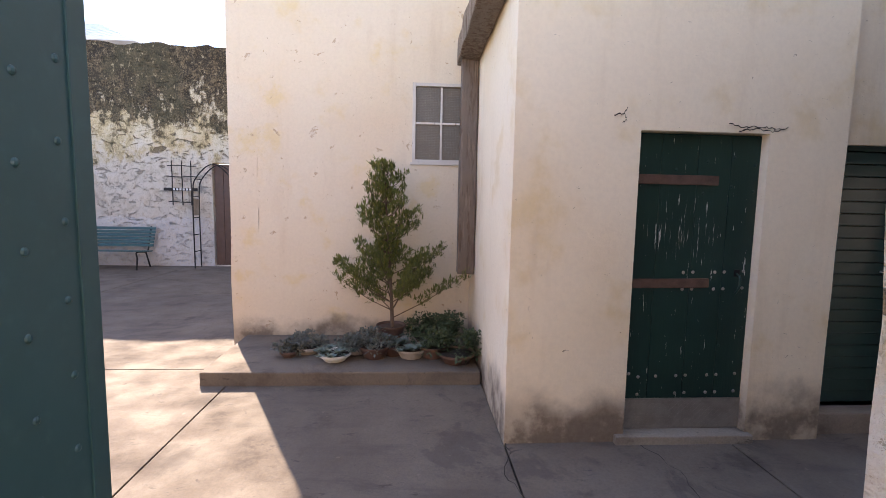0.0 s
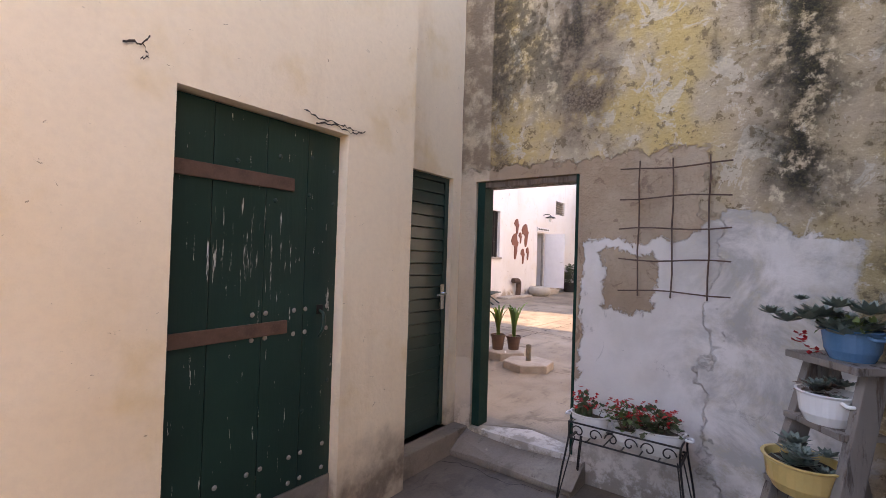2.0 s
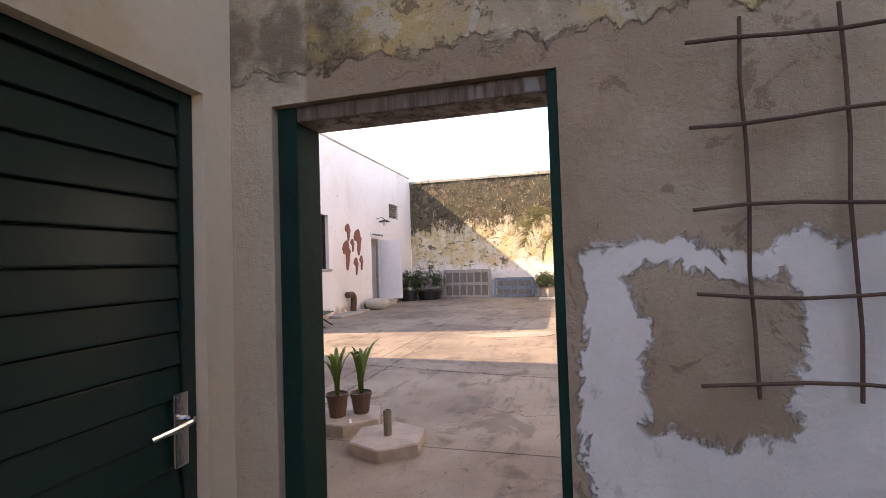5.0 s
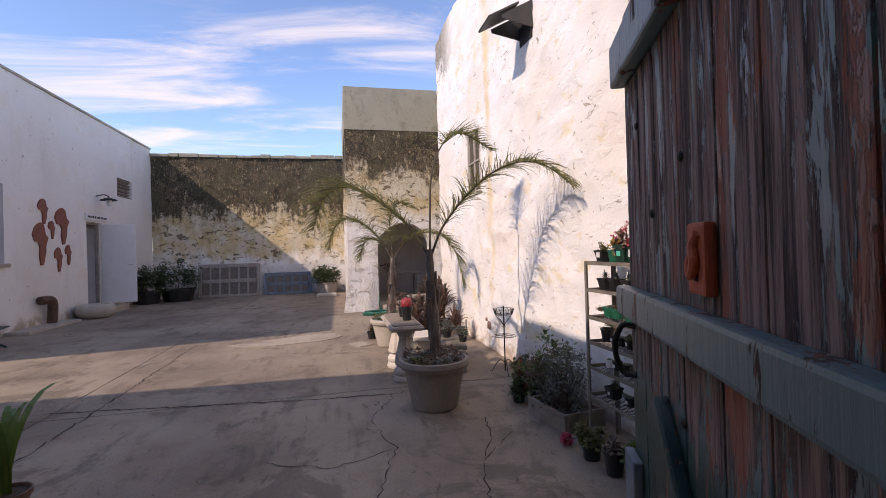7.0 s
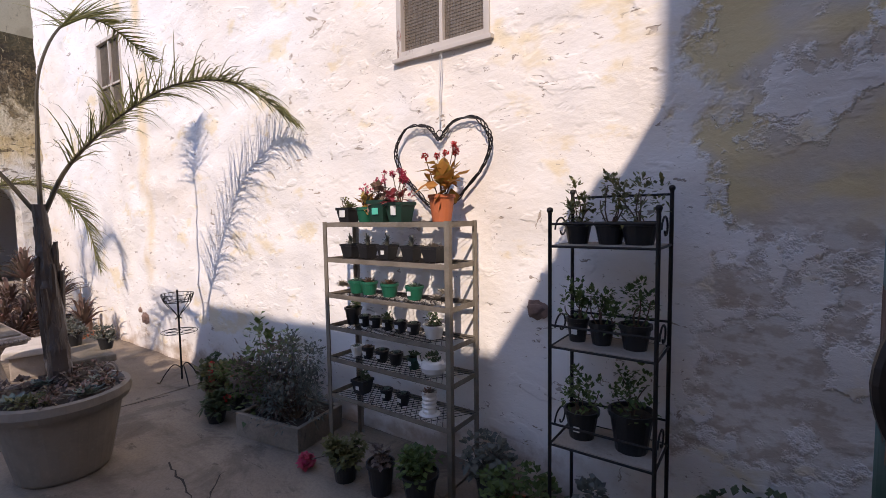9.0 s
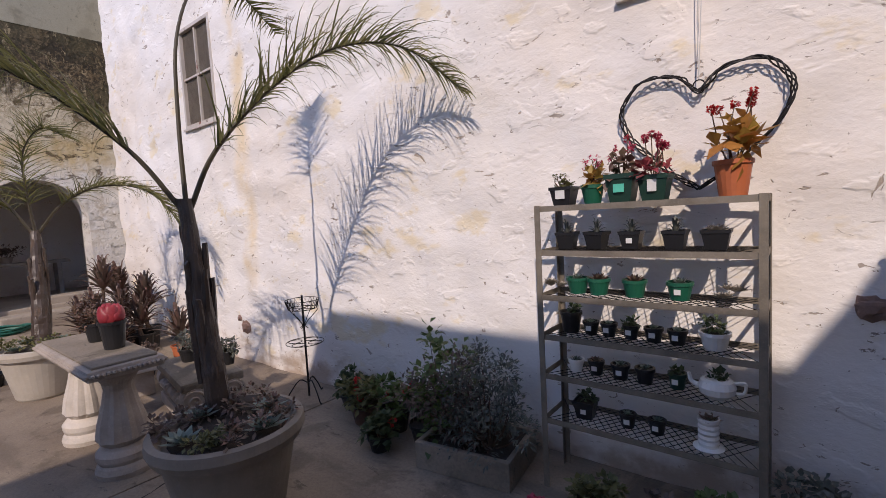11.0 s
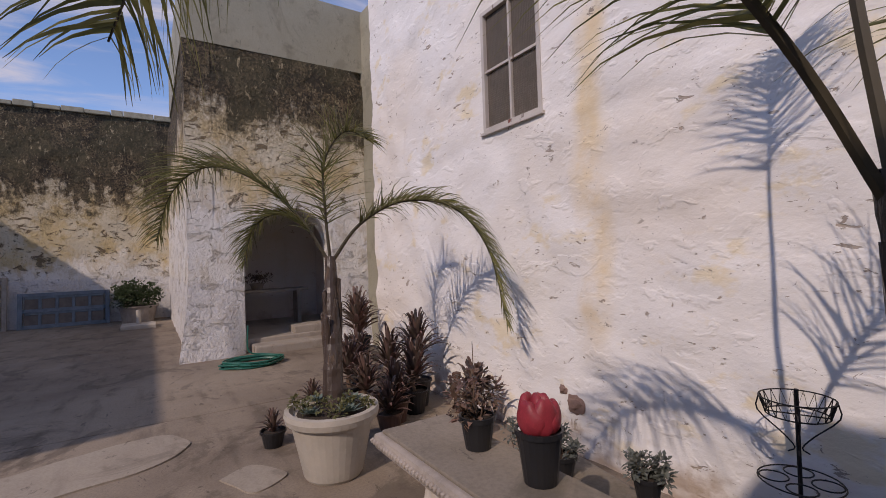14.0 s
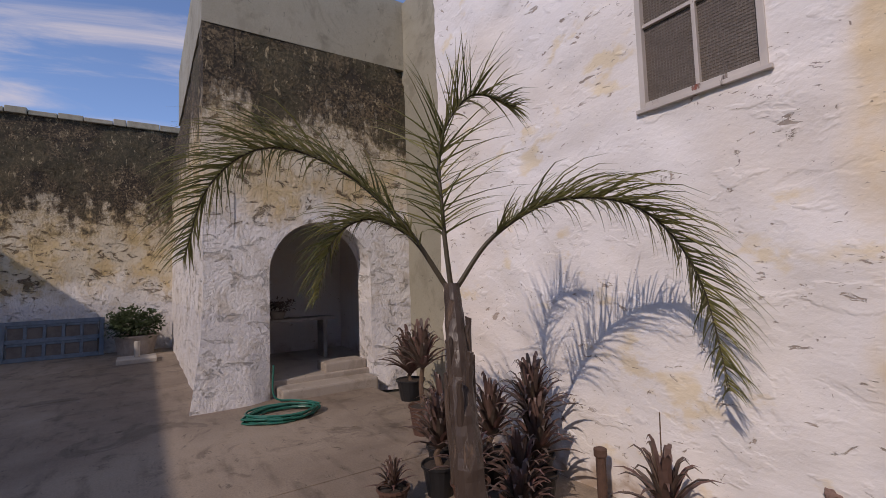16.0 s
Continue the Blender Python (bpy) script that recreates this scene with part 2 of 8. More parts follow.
def moss_wall(name, line, white_z, chalk, ochre_amt=0.7, amp=1.0):
    """Weathered wall: black growth above a line frayed into drips, pitted ochre plaster under it, chalky limewash below."""
    T = Tree(name).world_pos()
    n1, n2, n3 = T.noise(0.8, 6, 0.62), T.noise(4.2, 8, 0.72, T.stretch((1, 1, 0.8)), 0.4), T.noise(24, 5, 0.7)
    drip = T.noise(2.0, 6, 0.66, T.stretch((2.6, 2.6, 0.6)))
    fray = T.math("ADD", T.math("ADD", signed(T, n1, 2.8 * amp), signed(T, drip, 1.7 * amp)), signed(T, n2, 2.3 * amp))
    z = T.math("ADD", T.axis("Z"), fray)
    c = T.mix(T.ramp(n2, 0.48, 0.62), chalk, tuple(q * k for q, k in zip(chalk, (0.82, 0.78, 0.72))))
    cream = T.mix(T.ramp(T.noise(1.6, 5, 0.6), 0.42, 0.6), (0.66, 0.57, 0.40), (0.60, 0.44, 0.19))
    c = T.mix(T.ramp(T.math("ADD", T.axis("Z"), T.math("MULTIPLY", fray, 0.45)), white_z - 0.25, white_z + 0.35, 0, ochre_amt), c, cream)
    pit = T.noise(3.6, 7, 0.7, T.stretch((1, 1, 1.9)), 0.9)
    zone = T.ramp(T.axis("Z"), white_z - 0.7, white_z + 0.2, 0.25, 1.0)
    c = T.mix(T.math("MULTIPLY", zone, T.ramp(pit, 0.575, 0.605, 0, 0.9)), c, (0.15, 0.105, 0.06))
    c = T.mix(T.ramp(T.noise(11, 6, 0.72, T.stretch((1, 1, 1.4)), 0.8), 0.615, 0.65, 0, 0.7), c, (0.24, 0.18, 0.12))
    rough = T.ramp(T.math("ADD", T.axis("Z"), signed(T, n2, 0.4)), 1.10, 1.13, 1.0, 0.0)
    c = T.mix(T.math("MULTIPLY", rough, T.ramp(n3, 0.40, 0.60, 0.15, 0.6)), c, (0.60, 0.59, 0.62))
    halo = T.ramp(z, line - 0.75, line - 0.05, 0, 0.6)
    c = T.mix(T.math("MULTIPLY", halo, T.ramp(n3, 0.40, 0.56)), c, (0.27, 0.195, 0.09))
    growth = T.mix(T.ramp(T.math("ADD", T.math("MULTIPLY", n3, 0.55), T.math("MULTIPLY", n2, 0.45)), 0.46, 0.60), (0.040, 0.031, 0.020), (0.19, 0.14, 0.082))
    growth = T.mix(T.ramp(n1, 0.44, 0.60, 0, 0.6), growth, (0.085, 0.075, 0.040))
    growth = T.mix(T.ramp(T.noise(8, 7, 0.75, T.stretch((1.5, 1.5, 0.8)), 0.5), 0.57, 0.64, 0, 0.85), growth, (0.42, 0.34, 0.21))
    c = T.mix(T.ramp(z, line - 0.12, line + 0.30), c, growth)
    h = T.math("ADD", T.math("MULTIPLY", n2, 1.5), T.math("MULTIPLY", n3, 0.5))
    h = T.math("SUBTRACT", h, T.ramp(pit, 0.56, 0.61, 0, 0.7))
    return T.done(c, 0.93, h, 1.0, 0.04)


def trellis_wall_mat():
    """Yard wall: ochre plaster with black mould above, a bared tan coat beside the opening, chalky limewash below."""
    T = Tree("mouldy_trellis_wall").world_pos()
    n1, n2, n3 = T.noise(1.1, 7, 0.64), T.noise(6.0, 7, 0.72), T.noise(48, 4, 0.75)
    speck = T.noise(13, 8, 0.74)
    wob, fine = signed(T, T.noise(2.6, 6, 0.62), 0.50), signed(T, T.noise(7, 7, 0.7, None, 0.4), 0.26)
    both = T.math("ADD", wob, fine)
    # limewash: milky, with grey clouds away from the opening
    white = T.mix(T.ramp(n1, 0.42, 0.62, 0, 0.8), (0.71, 0.665, 0.62), (0.58, 0.54, 0.49))
    cloud = T.math("MULTIPLY", T.ramp(T.noise(1.9, 7, 0.66, None, 0.6), 0.40, 0.58), T.ramp(T.axis("Y"), 1.8, 1.2, 0, 0.85))
    white = T.mix(cloud, white, T.mix(T.ramp(n2, 0.45, 0.6), (0.34, 0.32, 0.29), (0.40, 0.35, 0.26)))
    white = T.mix(T.ramp(T.noise(3.0, 7, 0.72, T.stretch((1, 1.6, 1)), 1.0), 0.61, 0.66, 0, 0.35), white, (0.24, 0.22, 0.19))
    # ochre plaster above
    up = T.mix(T.ramp(T.noise(1.5, 5, 0.6), 0.42, 0.58), (0.56, 0.40, 0.17), (0.50, 0.40, 0.28))
    up = T.mix(T.ramp(T.axis("Y"), 1.55, 1.2, 0, 0.75), up, T.mix(T.ramp(n1, 0.45, 0.6), (0.44, 0.345, 0.25), (0.38, 0.29, 0.15)))
    up = T.mix(T.ramp(T.noise(4.4, 7, 0.72, None, 0.7), 0.54, 0.575, 0, 0.75), up, (0.60, 0.53, 0.42))
    up = T.mix(T.ramp(speck, 0.56, 0.60, 0, 0.8), up, (0.19, 0.135, 0.07))
    up = T.mix(T.ramp(speck, 0.42, 0.39, 0, 0.6), up, (0.66, 0.56, 0.38))
    brown = T.math("MULTIPLY", T.box("Y", 1.92, 2.36, 0.12, both), T.box("Z", 2.30, 3.6, 0.18, both))
    brown = T.math("MAXIMUM", brown, T.ramp(T.math("ADD", T.axis("Y"), both), 2.62, 2.85))
    brown = T.math("MULTIPLY", brown, T.ramp(n2, 0.36, 0.56, 0.35, 0.95))
    up = T.mix(brown, up, T.mix(T.ramp(n3, 0.42, 0.6), (0.085, 0.058, 0.040), (0.21, 0.155, 0.105)))
    mould = T.math("MULTIPLY", T.box("Y", 0.80, 1.10, 0.14, both), T.ramp(T.math("ADD", T.axis("Z"), both), 1.70, 1.95))
    mould = T.math("MAXIMUM", mould, T.ramp(T.math("ADD", T.axis("Y"), both), 0.50, 0.66, 0.95, 0.0))
    mould = T.math("MAXIMUM", mould, T.math("MULTIPLY", T.ramp(T.axis("Z"), 2.2, 3.0, 0, 0.7), T.ramp(T.noise(1.3, 5, 0.6, T.stretch((1.6, 1.6, 0.6))), 0.50, 0.58)))
    mould = T.math("MULTIPLY", mould, T.ramp(T.math("ADD", T.math("MULTIPLY", speck, 0.6), T.math("MULTIPLY", n2, 0.4)), 0.41, 0.50))
    up = T.mix(mould, up, T.mix(T.ramp(n3, 0.45, 0.65), (0.024, 0.021, 0.014), (0.075, 0.064, 0.03)))
    # bared tan coat
    tan = T.mix(T.ramp(n1, 0.42, 0.6), (0.46, 0.35, 0.25), (0.37, 0.26, 0.175))
    tan = T.mix(T.ramp(T.noise(7, 6, 0.7, None, 0.8), 0.60, 0.63, 0, 0.6), tan, (0.21, 0.13, 0.09))
    bare = T.math("MULTIPLY", T.ramp(T.math("ADD", T.axis("Y"), both), 1.34, 1.37), T.ramp(T.math("ADD", T.axis("Z"), fine), 2.15, 2.17, 1.0, 0.0))
    c = T.mix(bare, up, tan)
    # limewash outline: a raised lobe, a notch by the opening and a square left bare
    top = T.math("ADD", T.box("Y", 1.02, 1.40, 0.16), 0.0)
    top = T.math("MULTIPLY", top, 0.17)
    lime = T.ramp(T.math("SUBTRACT", T.math("ADD", T.axis("Z"), fine), top), 1.585, 1.60, 1.0, 0.0)
    lime = T.math("MULTIPLY", lime, T.ramp(T.math("ADD", T.axis("Y"), both), 0.64, 0.72))
    lime = T.math("MULTIPLY", lime, T.ramp(T.math("ADD", T.axis("Y"), fine), 2.115, 2.13, 1.0, 0.0))
    lime = T.math("MAXIMUM", lime, T.math("MULTIPLY", T.ramp(T.math("ADD", T.axis("Z"), fine), 0.62, 0.65, 1.0, 0.0), T.ramp(T.axis("Y"), 0.6, 0.75)))
    square = T.math("MULTIPLY", T.box("Y", 1.665, 1.98, 0.008, fine), T.box("Z", 1.13, 1.52, 0.008, fine))
    lime = T.math("MULTIPLY", lime, T.math("SUBTRACT", 1.0, square))
    c = T.mix(lime, c, white)
    c = T.mix(T.ramp(T.axis("Y"), 2.88, 2.90, 0, 0.8), c, T.mix(T.math("MULTIPLY", brown, T.ramp(T.axis("Z"), 2.02, 2.2, 0.12, 1.0)), (0.68, 0.57, 0.43), (0.24, 0.18, 0.13)))
    foot = T.ramp(T.math("ADD", T.axis("Z"), wob), -0.02, 0.42, 0.85, 0.0)
    c = T.mix(T.math("MULTIPLY", foot, T.ramp(n2, 0.42, 0.55, 0.3, 1.0)), c, (0.20, 0.165, 0.13))
    h = T.math("ADD", T.math("MULTIPLY", n2, 0.9), T.math("MULTIPLY", speck, 0.7))
    h = T.math("ADD", T.math("MULTIPLY", h, T.ramp(lime, 0, 1, 1.0, 0.35)), T.math("MULTIPLY", lime, 0.9))
    h = T.math("SUBTRACT", h, T.math("MULTIPLY", bare, 0.5))
    return T.done(c, 0.92, h, 1.0, 0.025)


def concrete(name, a, b, dark, rough=0.85):
    T = Tree(name).world_pos()
    n1, n2, n3 = T.noise(0.5, 6, 0.6), T.noise(2.4, 6, 0.65), T.noise(60, 4, 0.7)
    sweep = T.noise(3.0, 4, 0.6, T.stretch((0.35, 1.6, 1)))
    c = T.mix(T.ramp(n1, 0.38, 0.64), a, b)
    c = T.mix(T.ramp(sweep, 0.52, 0.72, 0, 0.5), c, dark)
    c = T.mix(T.ramp(n2, 0.56, 0.72, 0, 0.6), c, tuple(q * 0.7 for q in dark))
    c = T.mix(T.ramp(n3, 0.35, 0.7, 0, 0.3), c, dark)
    c = T.mix(T.ramp(T.noise(1.1, 7, 0.7, None, 0.8), 0.54, 0.62, 0, 0.55), c, dark)
    c = T.mix(T.ramp(T.noise(9, 6, 0.72, T.stretch((0.6, 1.3, 1)), 0.6), 0.60, 0.68, 0, 0.65), c, tuple(q * 0.6 for q in dark))
    c = T.mix(T.ramp(T.noise(14, 5, 0.7), 0.66, 0.70, 0, 0.5), c, tuple(q * 1.25 for q in a))
    h = T.math("ADD", T.math("MULTIPLY", n2, 1.0), T.math("MULTIPLY", n3, 0.35))
    return T.done(c, T.ramp(n2, 0.3, 0.7, rough - 0.22, rough), h, 0.5, 0.012)


def plain(name, colour, rough=0.6, metal=0.0, vary=0.25, scale=9.0, bump=0.25, spec=None, rnd=0.0):
    T = Tree(name)
    n, f = T.noise(scale, 5, 0.6), T.noise(scale * 9, 4, 0.6)
    c = T.mix(T.ramp(n, 0.35, 0.7, 0, vary), colour, tuple(q * 0.5 for q in colour))
    c = T.mix(T.ramp(f, 0.5, 0.8, 0, vary * 0.7), c, tuple(min(1, q * 1.35 + 0.02) for q in colour))
    if rnd:
        c = T.mix(T.math("MULTIPLY", T.rand(), rnd), c, tuple(q * 0.45 for q in colour))
    return T.done(c, rough, T.math("ADD", n, T.math("MULTIPLY", f, 0.4)), bump, 0.004, metal, spec)


def foliage(name, a, b, rough=0.55, back=0.25):
    T = Tree(name)
    c = T.mix(T.island(), a, b)
    c = T.mix(T.ramp(T.noise(22, 3), 0.4, 0.7, 0, 0.35), c, tuple(q * 0.5 for q in a))
    T.put(T.b.inputs["Subsurface Weight"], 0.0)
    m = T.done(c, rough)
    tr = T.t.nodes.new("ShaderNodeBsdfTranslucent")
    T.put(tr.inputs["Color"], c)
    ms = T.t.nodes.new("ShaderNodeMixShader")
    ms.inputs[0].default_value = back
    T.t.links.new(T.b.outputs[0], ms.inputs[1])
    T.t.links.new(tr.outputs[0], ms.inputs[2])
    out = [n for n in T.t.nodes if n.type == "OUTPUT_MATERIAL"][0]
    T.t.links.new(ms.outputs[0], out.inputs["Surface"])
    return m


def peeling(name, paint, wood, lo, hi, worn=(0.30, 0.09, 0.06), drops=0.0):
    """Flaking paint on boards, the grain running up."""
    T = Tree(name)
    g = T.stretch((16, 16, 1.1))
    n, grain, big = T.noise(1.6, 7, 0.7, T.stretch((11, 11, 1.6))), T.noise(3.0, 6, 0.65, g), T.noise(1.1, 5, 0.6)
    c = T.mix(T.ramp(big, 0.4, 0.65, 0, 0.6), paint, tuple(q * 1.5 + 0.003 for q in paint))
    gone = T.ramp(T.math("ADD", n, signed(T, big, 0.25)), lo, hi)
    under = T.mix(T.ramp(grain, 0.42, 0.6), wood, tuple(q * 0.45 for q in wood))
    under = T.mix(T.ramp(T.noise(1.5, 5, 0.6, T.stretch((9, 9, 1.2))), 0.5, 0.56, 0, 0.8), under, worn)
    c = T.mix(gone, c, under)
    if drops:
        c = T.mix(T.math("MULTIPLY", T.ramp(T.noise(1.2, 5, 0.7, T.stretch((38, 38, 3.2))), T.ramp(T.math("MULTIPLY", T.box("Z", 1.22, 1.68, 0.12), T.box("X", 0.18, 0.62, 0.10)), 0, 1, 0.64, 0.575), 0.65), drops), c, (0.6, 0.6, 0.56))
    h = T.math("SUBTRACT", T.math("MULTIPLY", grain, 0.5), T.math("MULTIPLY", gone, 0.8))
    return T.done(c, T.ramp(gone, 0, 1, 0.38, 0.85), h, 0.7, 0.006)


LIMEWASH = limewash_wall()
MOSS_BACK = moss_wall("moss_back_wall", 3.0, 1.45, (0.82, 0.78, 0.72), 0.85)
MOSS_TOWER = moss_wall("moss_tower", 3.45, 2.35, (0.82, 0.79, 0.75), 0.8, 0.8)
MOSS_ENTRY = moss_wall("moss_entry_wall", 3.3, 2.6, (0.62, 0.55, 0.47), 0.6, 1.5)
MOSS_SIDE = moss_wall("moss_side_wall", 1.6, 0.9, (0.62, 0.57, 0.50), 0.3, 1.4)
TRELLIS_WALL = trellis_wall_mat()
PARAPET = concrete("parapet_concrete", (0.36, 0.33, 0.25), (0.30, 0.28, 0.21), (0.2, 0.18, 0.13))
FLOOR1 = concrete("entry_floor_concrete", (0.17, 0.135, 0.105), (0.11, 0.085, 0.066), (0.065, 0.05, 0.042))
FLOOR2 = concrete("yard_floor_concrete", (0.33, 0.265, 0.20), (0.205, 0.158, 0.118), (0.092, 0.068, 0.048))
PALE_CONC = concrete("pale_concrete", (0.45, 0.40, 0.34), (0.36, 0.31, 0.26), (0.24, 0.20, 0.16))
MORTAR = concrete("pale_mortar", (0.41, 0.35, 0.28), (0.32, 0.265, 0.21), (0.19, 0.155, 0.12))
STEP_CONC = concrete("worn_step_concrete", (0.34, 0.29, 0.235), (0.22, 0.18, 0.145), (0.12, 0.095, 0.075))
SHEET_DARK = plain("dark_sheet_metal", (0.055, 0.05, 0.045), 0.6, 0.2, 0.5, 6, 0.4)
GROUND = concrete("ground_earth", (0.22, 0.18, 0.14), (0.18, 0.15, 0.11), (0.12, 0.1, 0.08))
CRACK = plain("dark_crack", (0.045, 0.035, 0.028), 0.95)
GREEN = peeling("green_door_paint", (0.004, 0.025, 0.019), (0.25, 0.23, 0.2), 0.74, 0.76, drops=0.95)
GREEN_PLAIN = plain("green_gloss_paint", (0.006, 0.034, 0.028), 0.36, 0, 0.3, 4)
GREEN_FRAME = plain("green_frame_paint", (0.006, 0.034, 0.026), 0.75, 0, 0.5, 5, 0.5, spec=0.15)
GREEN_SHEET = plain("green_sheet_metal", (0.026, 0.088, 0.092), 0.42, 0.0, 0.35, 2.2)


def old_door_paint():
    """Slate paint curling off dark ribbed timber above, sounder green paint below, a few red and white scabs."""
    T = Tree("weathered_door_paint")
    rib, flake = T.noise(1.0, 5, 0.7, T.stretch((60, 60, 2.2))), T.noise(1.5, 7, 0.75, T.stretch((20, 20, 2.2)), 0.6)
    big, curl = T.noise(2.2, 4, 0.6), T.noise(7, 6, 0.75, T.stretch((2.2, 2.2, 1)), 1.0)
    wood = T.mix(T.ramp(rib, 0.38, 0.62), (0.05, 0.032, 0.03), (0.30, 0.215, 0.19))
    wood = T.mix(T.ramp(big, 0.55, 0.72, 0, 0.55), wood, (0.13, 0.07, 0.045))
    paint = T.mix(T.ramp(big, 0.4, 0.62), (0.28, 0.315, 0.345), (0.09, 0.19, 0.185))
    low = T.ramp(T.math("ADD", T.axis("Z"), signed(T, big, 0.5)), 0.98, 1.16)
    paint = T.mix(low, T.mix(T.ramp(curl, 0.5, 0.7, 0, 0.5), (0.018, 0.058, 0.052), (0.045, 0.095, 0.085)), paint)
    lim = T.ramp(low, 0, 1, 0.585, 0.445)
    gone = T.ramp(T.math("SUBTRACT", T.math("ADD", flake, signed(T, rib, 0.22)), lim), -0.012, 0.012)
    c = T.mix(gone, paint, wood)
    c = T.mix(T.ramp(T.noise(1.4, 6, 0.7, T.stretch((8, 8, 1.3))), 0.57, 0.60, 0, 0.75), c, (0.34, 0.11, 0.065))
    c = T.mix(T.ramp(T.noise(1.9, 6, 0.75, T.stretch((10, 10, 3.5)), 0.6), 0.69, 0.705, 0, 0.85), c, (0.45, 0.43, 0.40))
    h = T.math("SUBTRACT", T.math("MULTIPLY", rib, T.ramp(gone, 0, 1, 0.25, 0.9)), T.math("MULTIPLY", gone, 1.1))
    return T.done(c, T.ramp(gone, 0, 1, 0.42, 0.9), h, 1.0, 0.008)


OLD_DOOR = old_door_paint()
LEDGE_PAINT = peeling("ledge_paint", (0.10, 0.165, 0.175), (0.11, 0.07, 0.055), 0.57, 0.60)
RUST = plain("rusted_iron", (0.125, 0.072, 0.052), 0.85, 0.2, 0.6, 14, 0.5)
RUST_RED = plain("red_lead_rust", (0.50, 0.12, 0.055), 0.7, 0.0, 0.5, 10, 0.4)
IRON = plain("black_iron", (0.018, 0.015, 0.014), 0.55, 0.3, 0.4)
CHROME = plain("chrome", (0.75, 0.75, 0.76), 0.18, 1.0, 0.1)
STEEL = plain("tread_plate", (0.36, 0.33, 0.30), 0.5, 0.7, 0.4)
GALV = plain("old_galvanised_angle", (0.25, 0.215, 0.17), 0.6, 0.35, 0.6, 12)
OLD_WOOD = peeling("grey_old_timber", (0.12, 0.085, 0.065), (0.20, 0.15, 0.12), 0.45, 0.6, (0.1, 0.06, 0.04))
LADDER_WOOD = peeling("ladder_timber", (0.19, 0.165, 0.145), (0.15, 0.11, 0.09), 0.5, 0.62, (0.12, 0.08, 0.06))
FRAME_WHITE = peeling("worn_white_frame", (0.50, 0.45, 0.40), (0.26, 0.19, 0.15), 0.60, 0.66)
GLASS_MESH = plain("dusty_wired_glass", (0.17, 0.135, 0.105), 0.35, 0, 0.5, 60, 0.6)
# near-black colour standing in for the shade inside openings
DARK = plain("painted_room_shade", (0.02, 0.018, 0.016), 0.9)
WHITE_PAINT = plain("white_paint", (0.74, 0.73, 0.73), 0.45, 0, 0.12, 4)
ENAMEL = plain("white_enamel", (0.78, 0.77, 0.74), 0.22, 0, 0.1, 6)
BLUE_ENAMEL = plain("blue_enamel", (0.06, 0.19, 0.33), 0.25, 0, 0.25, 8)
YELLOW_ENAMEL = plain("yellow_enamel", (0.62, 0.43, 0.16), 0.3, 0, 0.2, 8)
STONE = plain("carved_cast_stone", (0.40, 0.34, 0.29), 0.85, 0, 0.5, 7, 0.6)
STONE_TOP = concrete("brown_cast_stone", (0.30, 0.25, 0.20), (0.20, 0.165, 0.125), (0.10, 0.085, 0.06))
STONE_PALE = plain("pale_cast_stone", (0.58, 0.52, 0.46), 0.82, 0, 0.4, 7, 0.5)
POT_STONE = plain("stone_planter", (0.25, 0.21, 0.17), 0.8, 0, 0.4, 5, 0.4)
POT_PALE = plain("pale_planter", (0.45, 0.405, 0.345), 0.8, 0, 0.3, 5, 0.4)
BLACK_PLASTIC = plain("black_plastic", (0.016, 0.016, 0.018), 0.42, 0, 0.2, 9, 0.1)
GREEN_PLASTIC = plain("green_plastic", (0.008, 0.105, 0.062), 0.4, 0, 0.2, 9, 0.1)
DARKGREEN_PLASTIC = plain("dark_green_plastic", (0.012, 0.045, 0.032), 0.4, 0, 0.2, 9, 0.1)
TERRACOTTA = plain("terracotta_plastic", (0.50, 0.14, 0.055), 0.55, 0, 0.25, 9, 0.15)
BROWN_POT = plain("brown_pot", (0.11, 0.058, 0.042), 0.5, 0, 0.3, 9, 0.15)
SOIL = plain("potting_soil", (0.055, 0.04, 0.03), 0.95, 0, 0.7, 40, 0.9)
LABEL = plain("plant_label", (0.72, 0.72, 0.70), 0.5)
MINT = plain("mint_label", (0.08, 0.55, 0.40), 0.5)
HOSE = plain("green_hose", (0.012, 0.13, 0.095), 0.4)
BENCH_GREEN = plain("dark_green_bench_paint", (0.009, 0.032, 0.030), 0.45)
BENCH_TEAL = plain("teal_bench_paint", (0.035, 0.12, 0.135), 0.45)
RED_CLAY = plain("red_clay_plaque", (0.24, 0.085, 0.055), 0.8, 0, 0.5, 6, 0.5)
GREY_TIMBER = plain("weathered_grey_timber", (0.36, 0.32, 0.28), 0.85, 0, 0.6, 8, 0.4)
GATE_PANEL = plain("dark_weathered_panel", (0.17, 0.145, 0.125), 0.85, 0, 0.5, 8, 0.4)
BLUE_GREY = plain("blue_grey_timber", (0.16, 0.20, 0.24), 0.8, 0, 0.5, 8, 0.4)
BRICK = plain("soft_red_brick", (0.25, 0.16, 0.13), 0.9, 0, 0.5, 20, 0.6)
ROOF_WHITE = plain("white_corrugated_roof", (0.72, 0.74, 0.76), 0.5, 0.0, 0.2, 3)
TWINE = plain("white_twine", (0.6, 0.58, 0.55), 0.8)
TRUNK = peeling("palm_fibre", (0.055, 0.037, 0.028), (0.15, 0.10, 0.07), 0.50, 0.62, (0.10, 0.065, 0.045))
BARK = plain("thin_bark", (0.14, 0.09, 0.06), 0.9, 0, 0.5, 30, 0.6)
PALM = foliage("palm_leaflet", (0.27, 0.25, 0.085), (0.10, 0.11, 0.04), 0.45, 0.4)
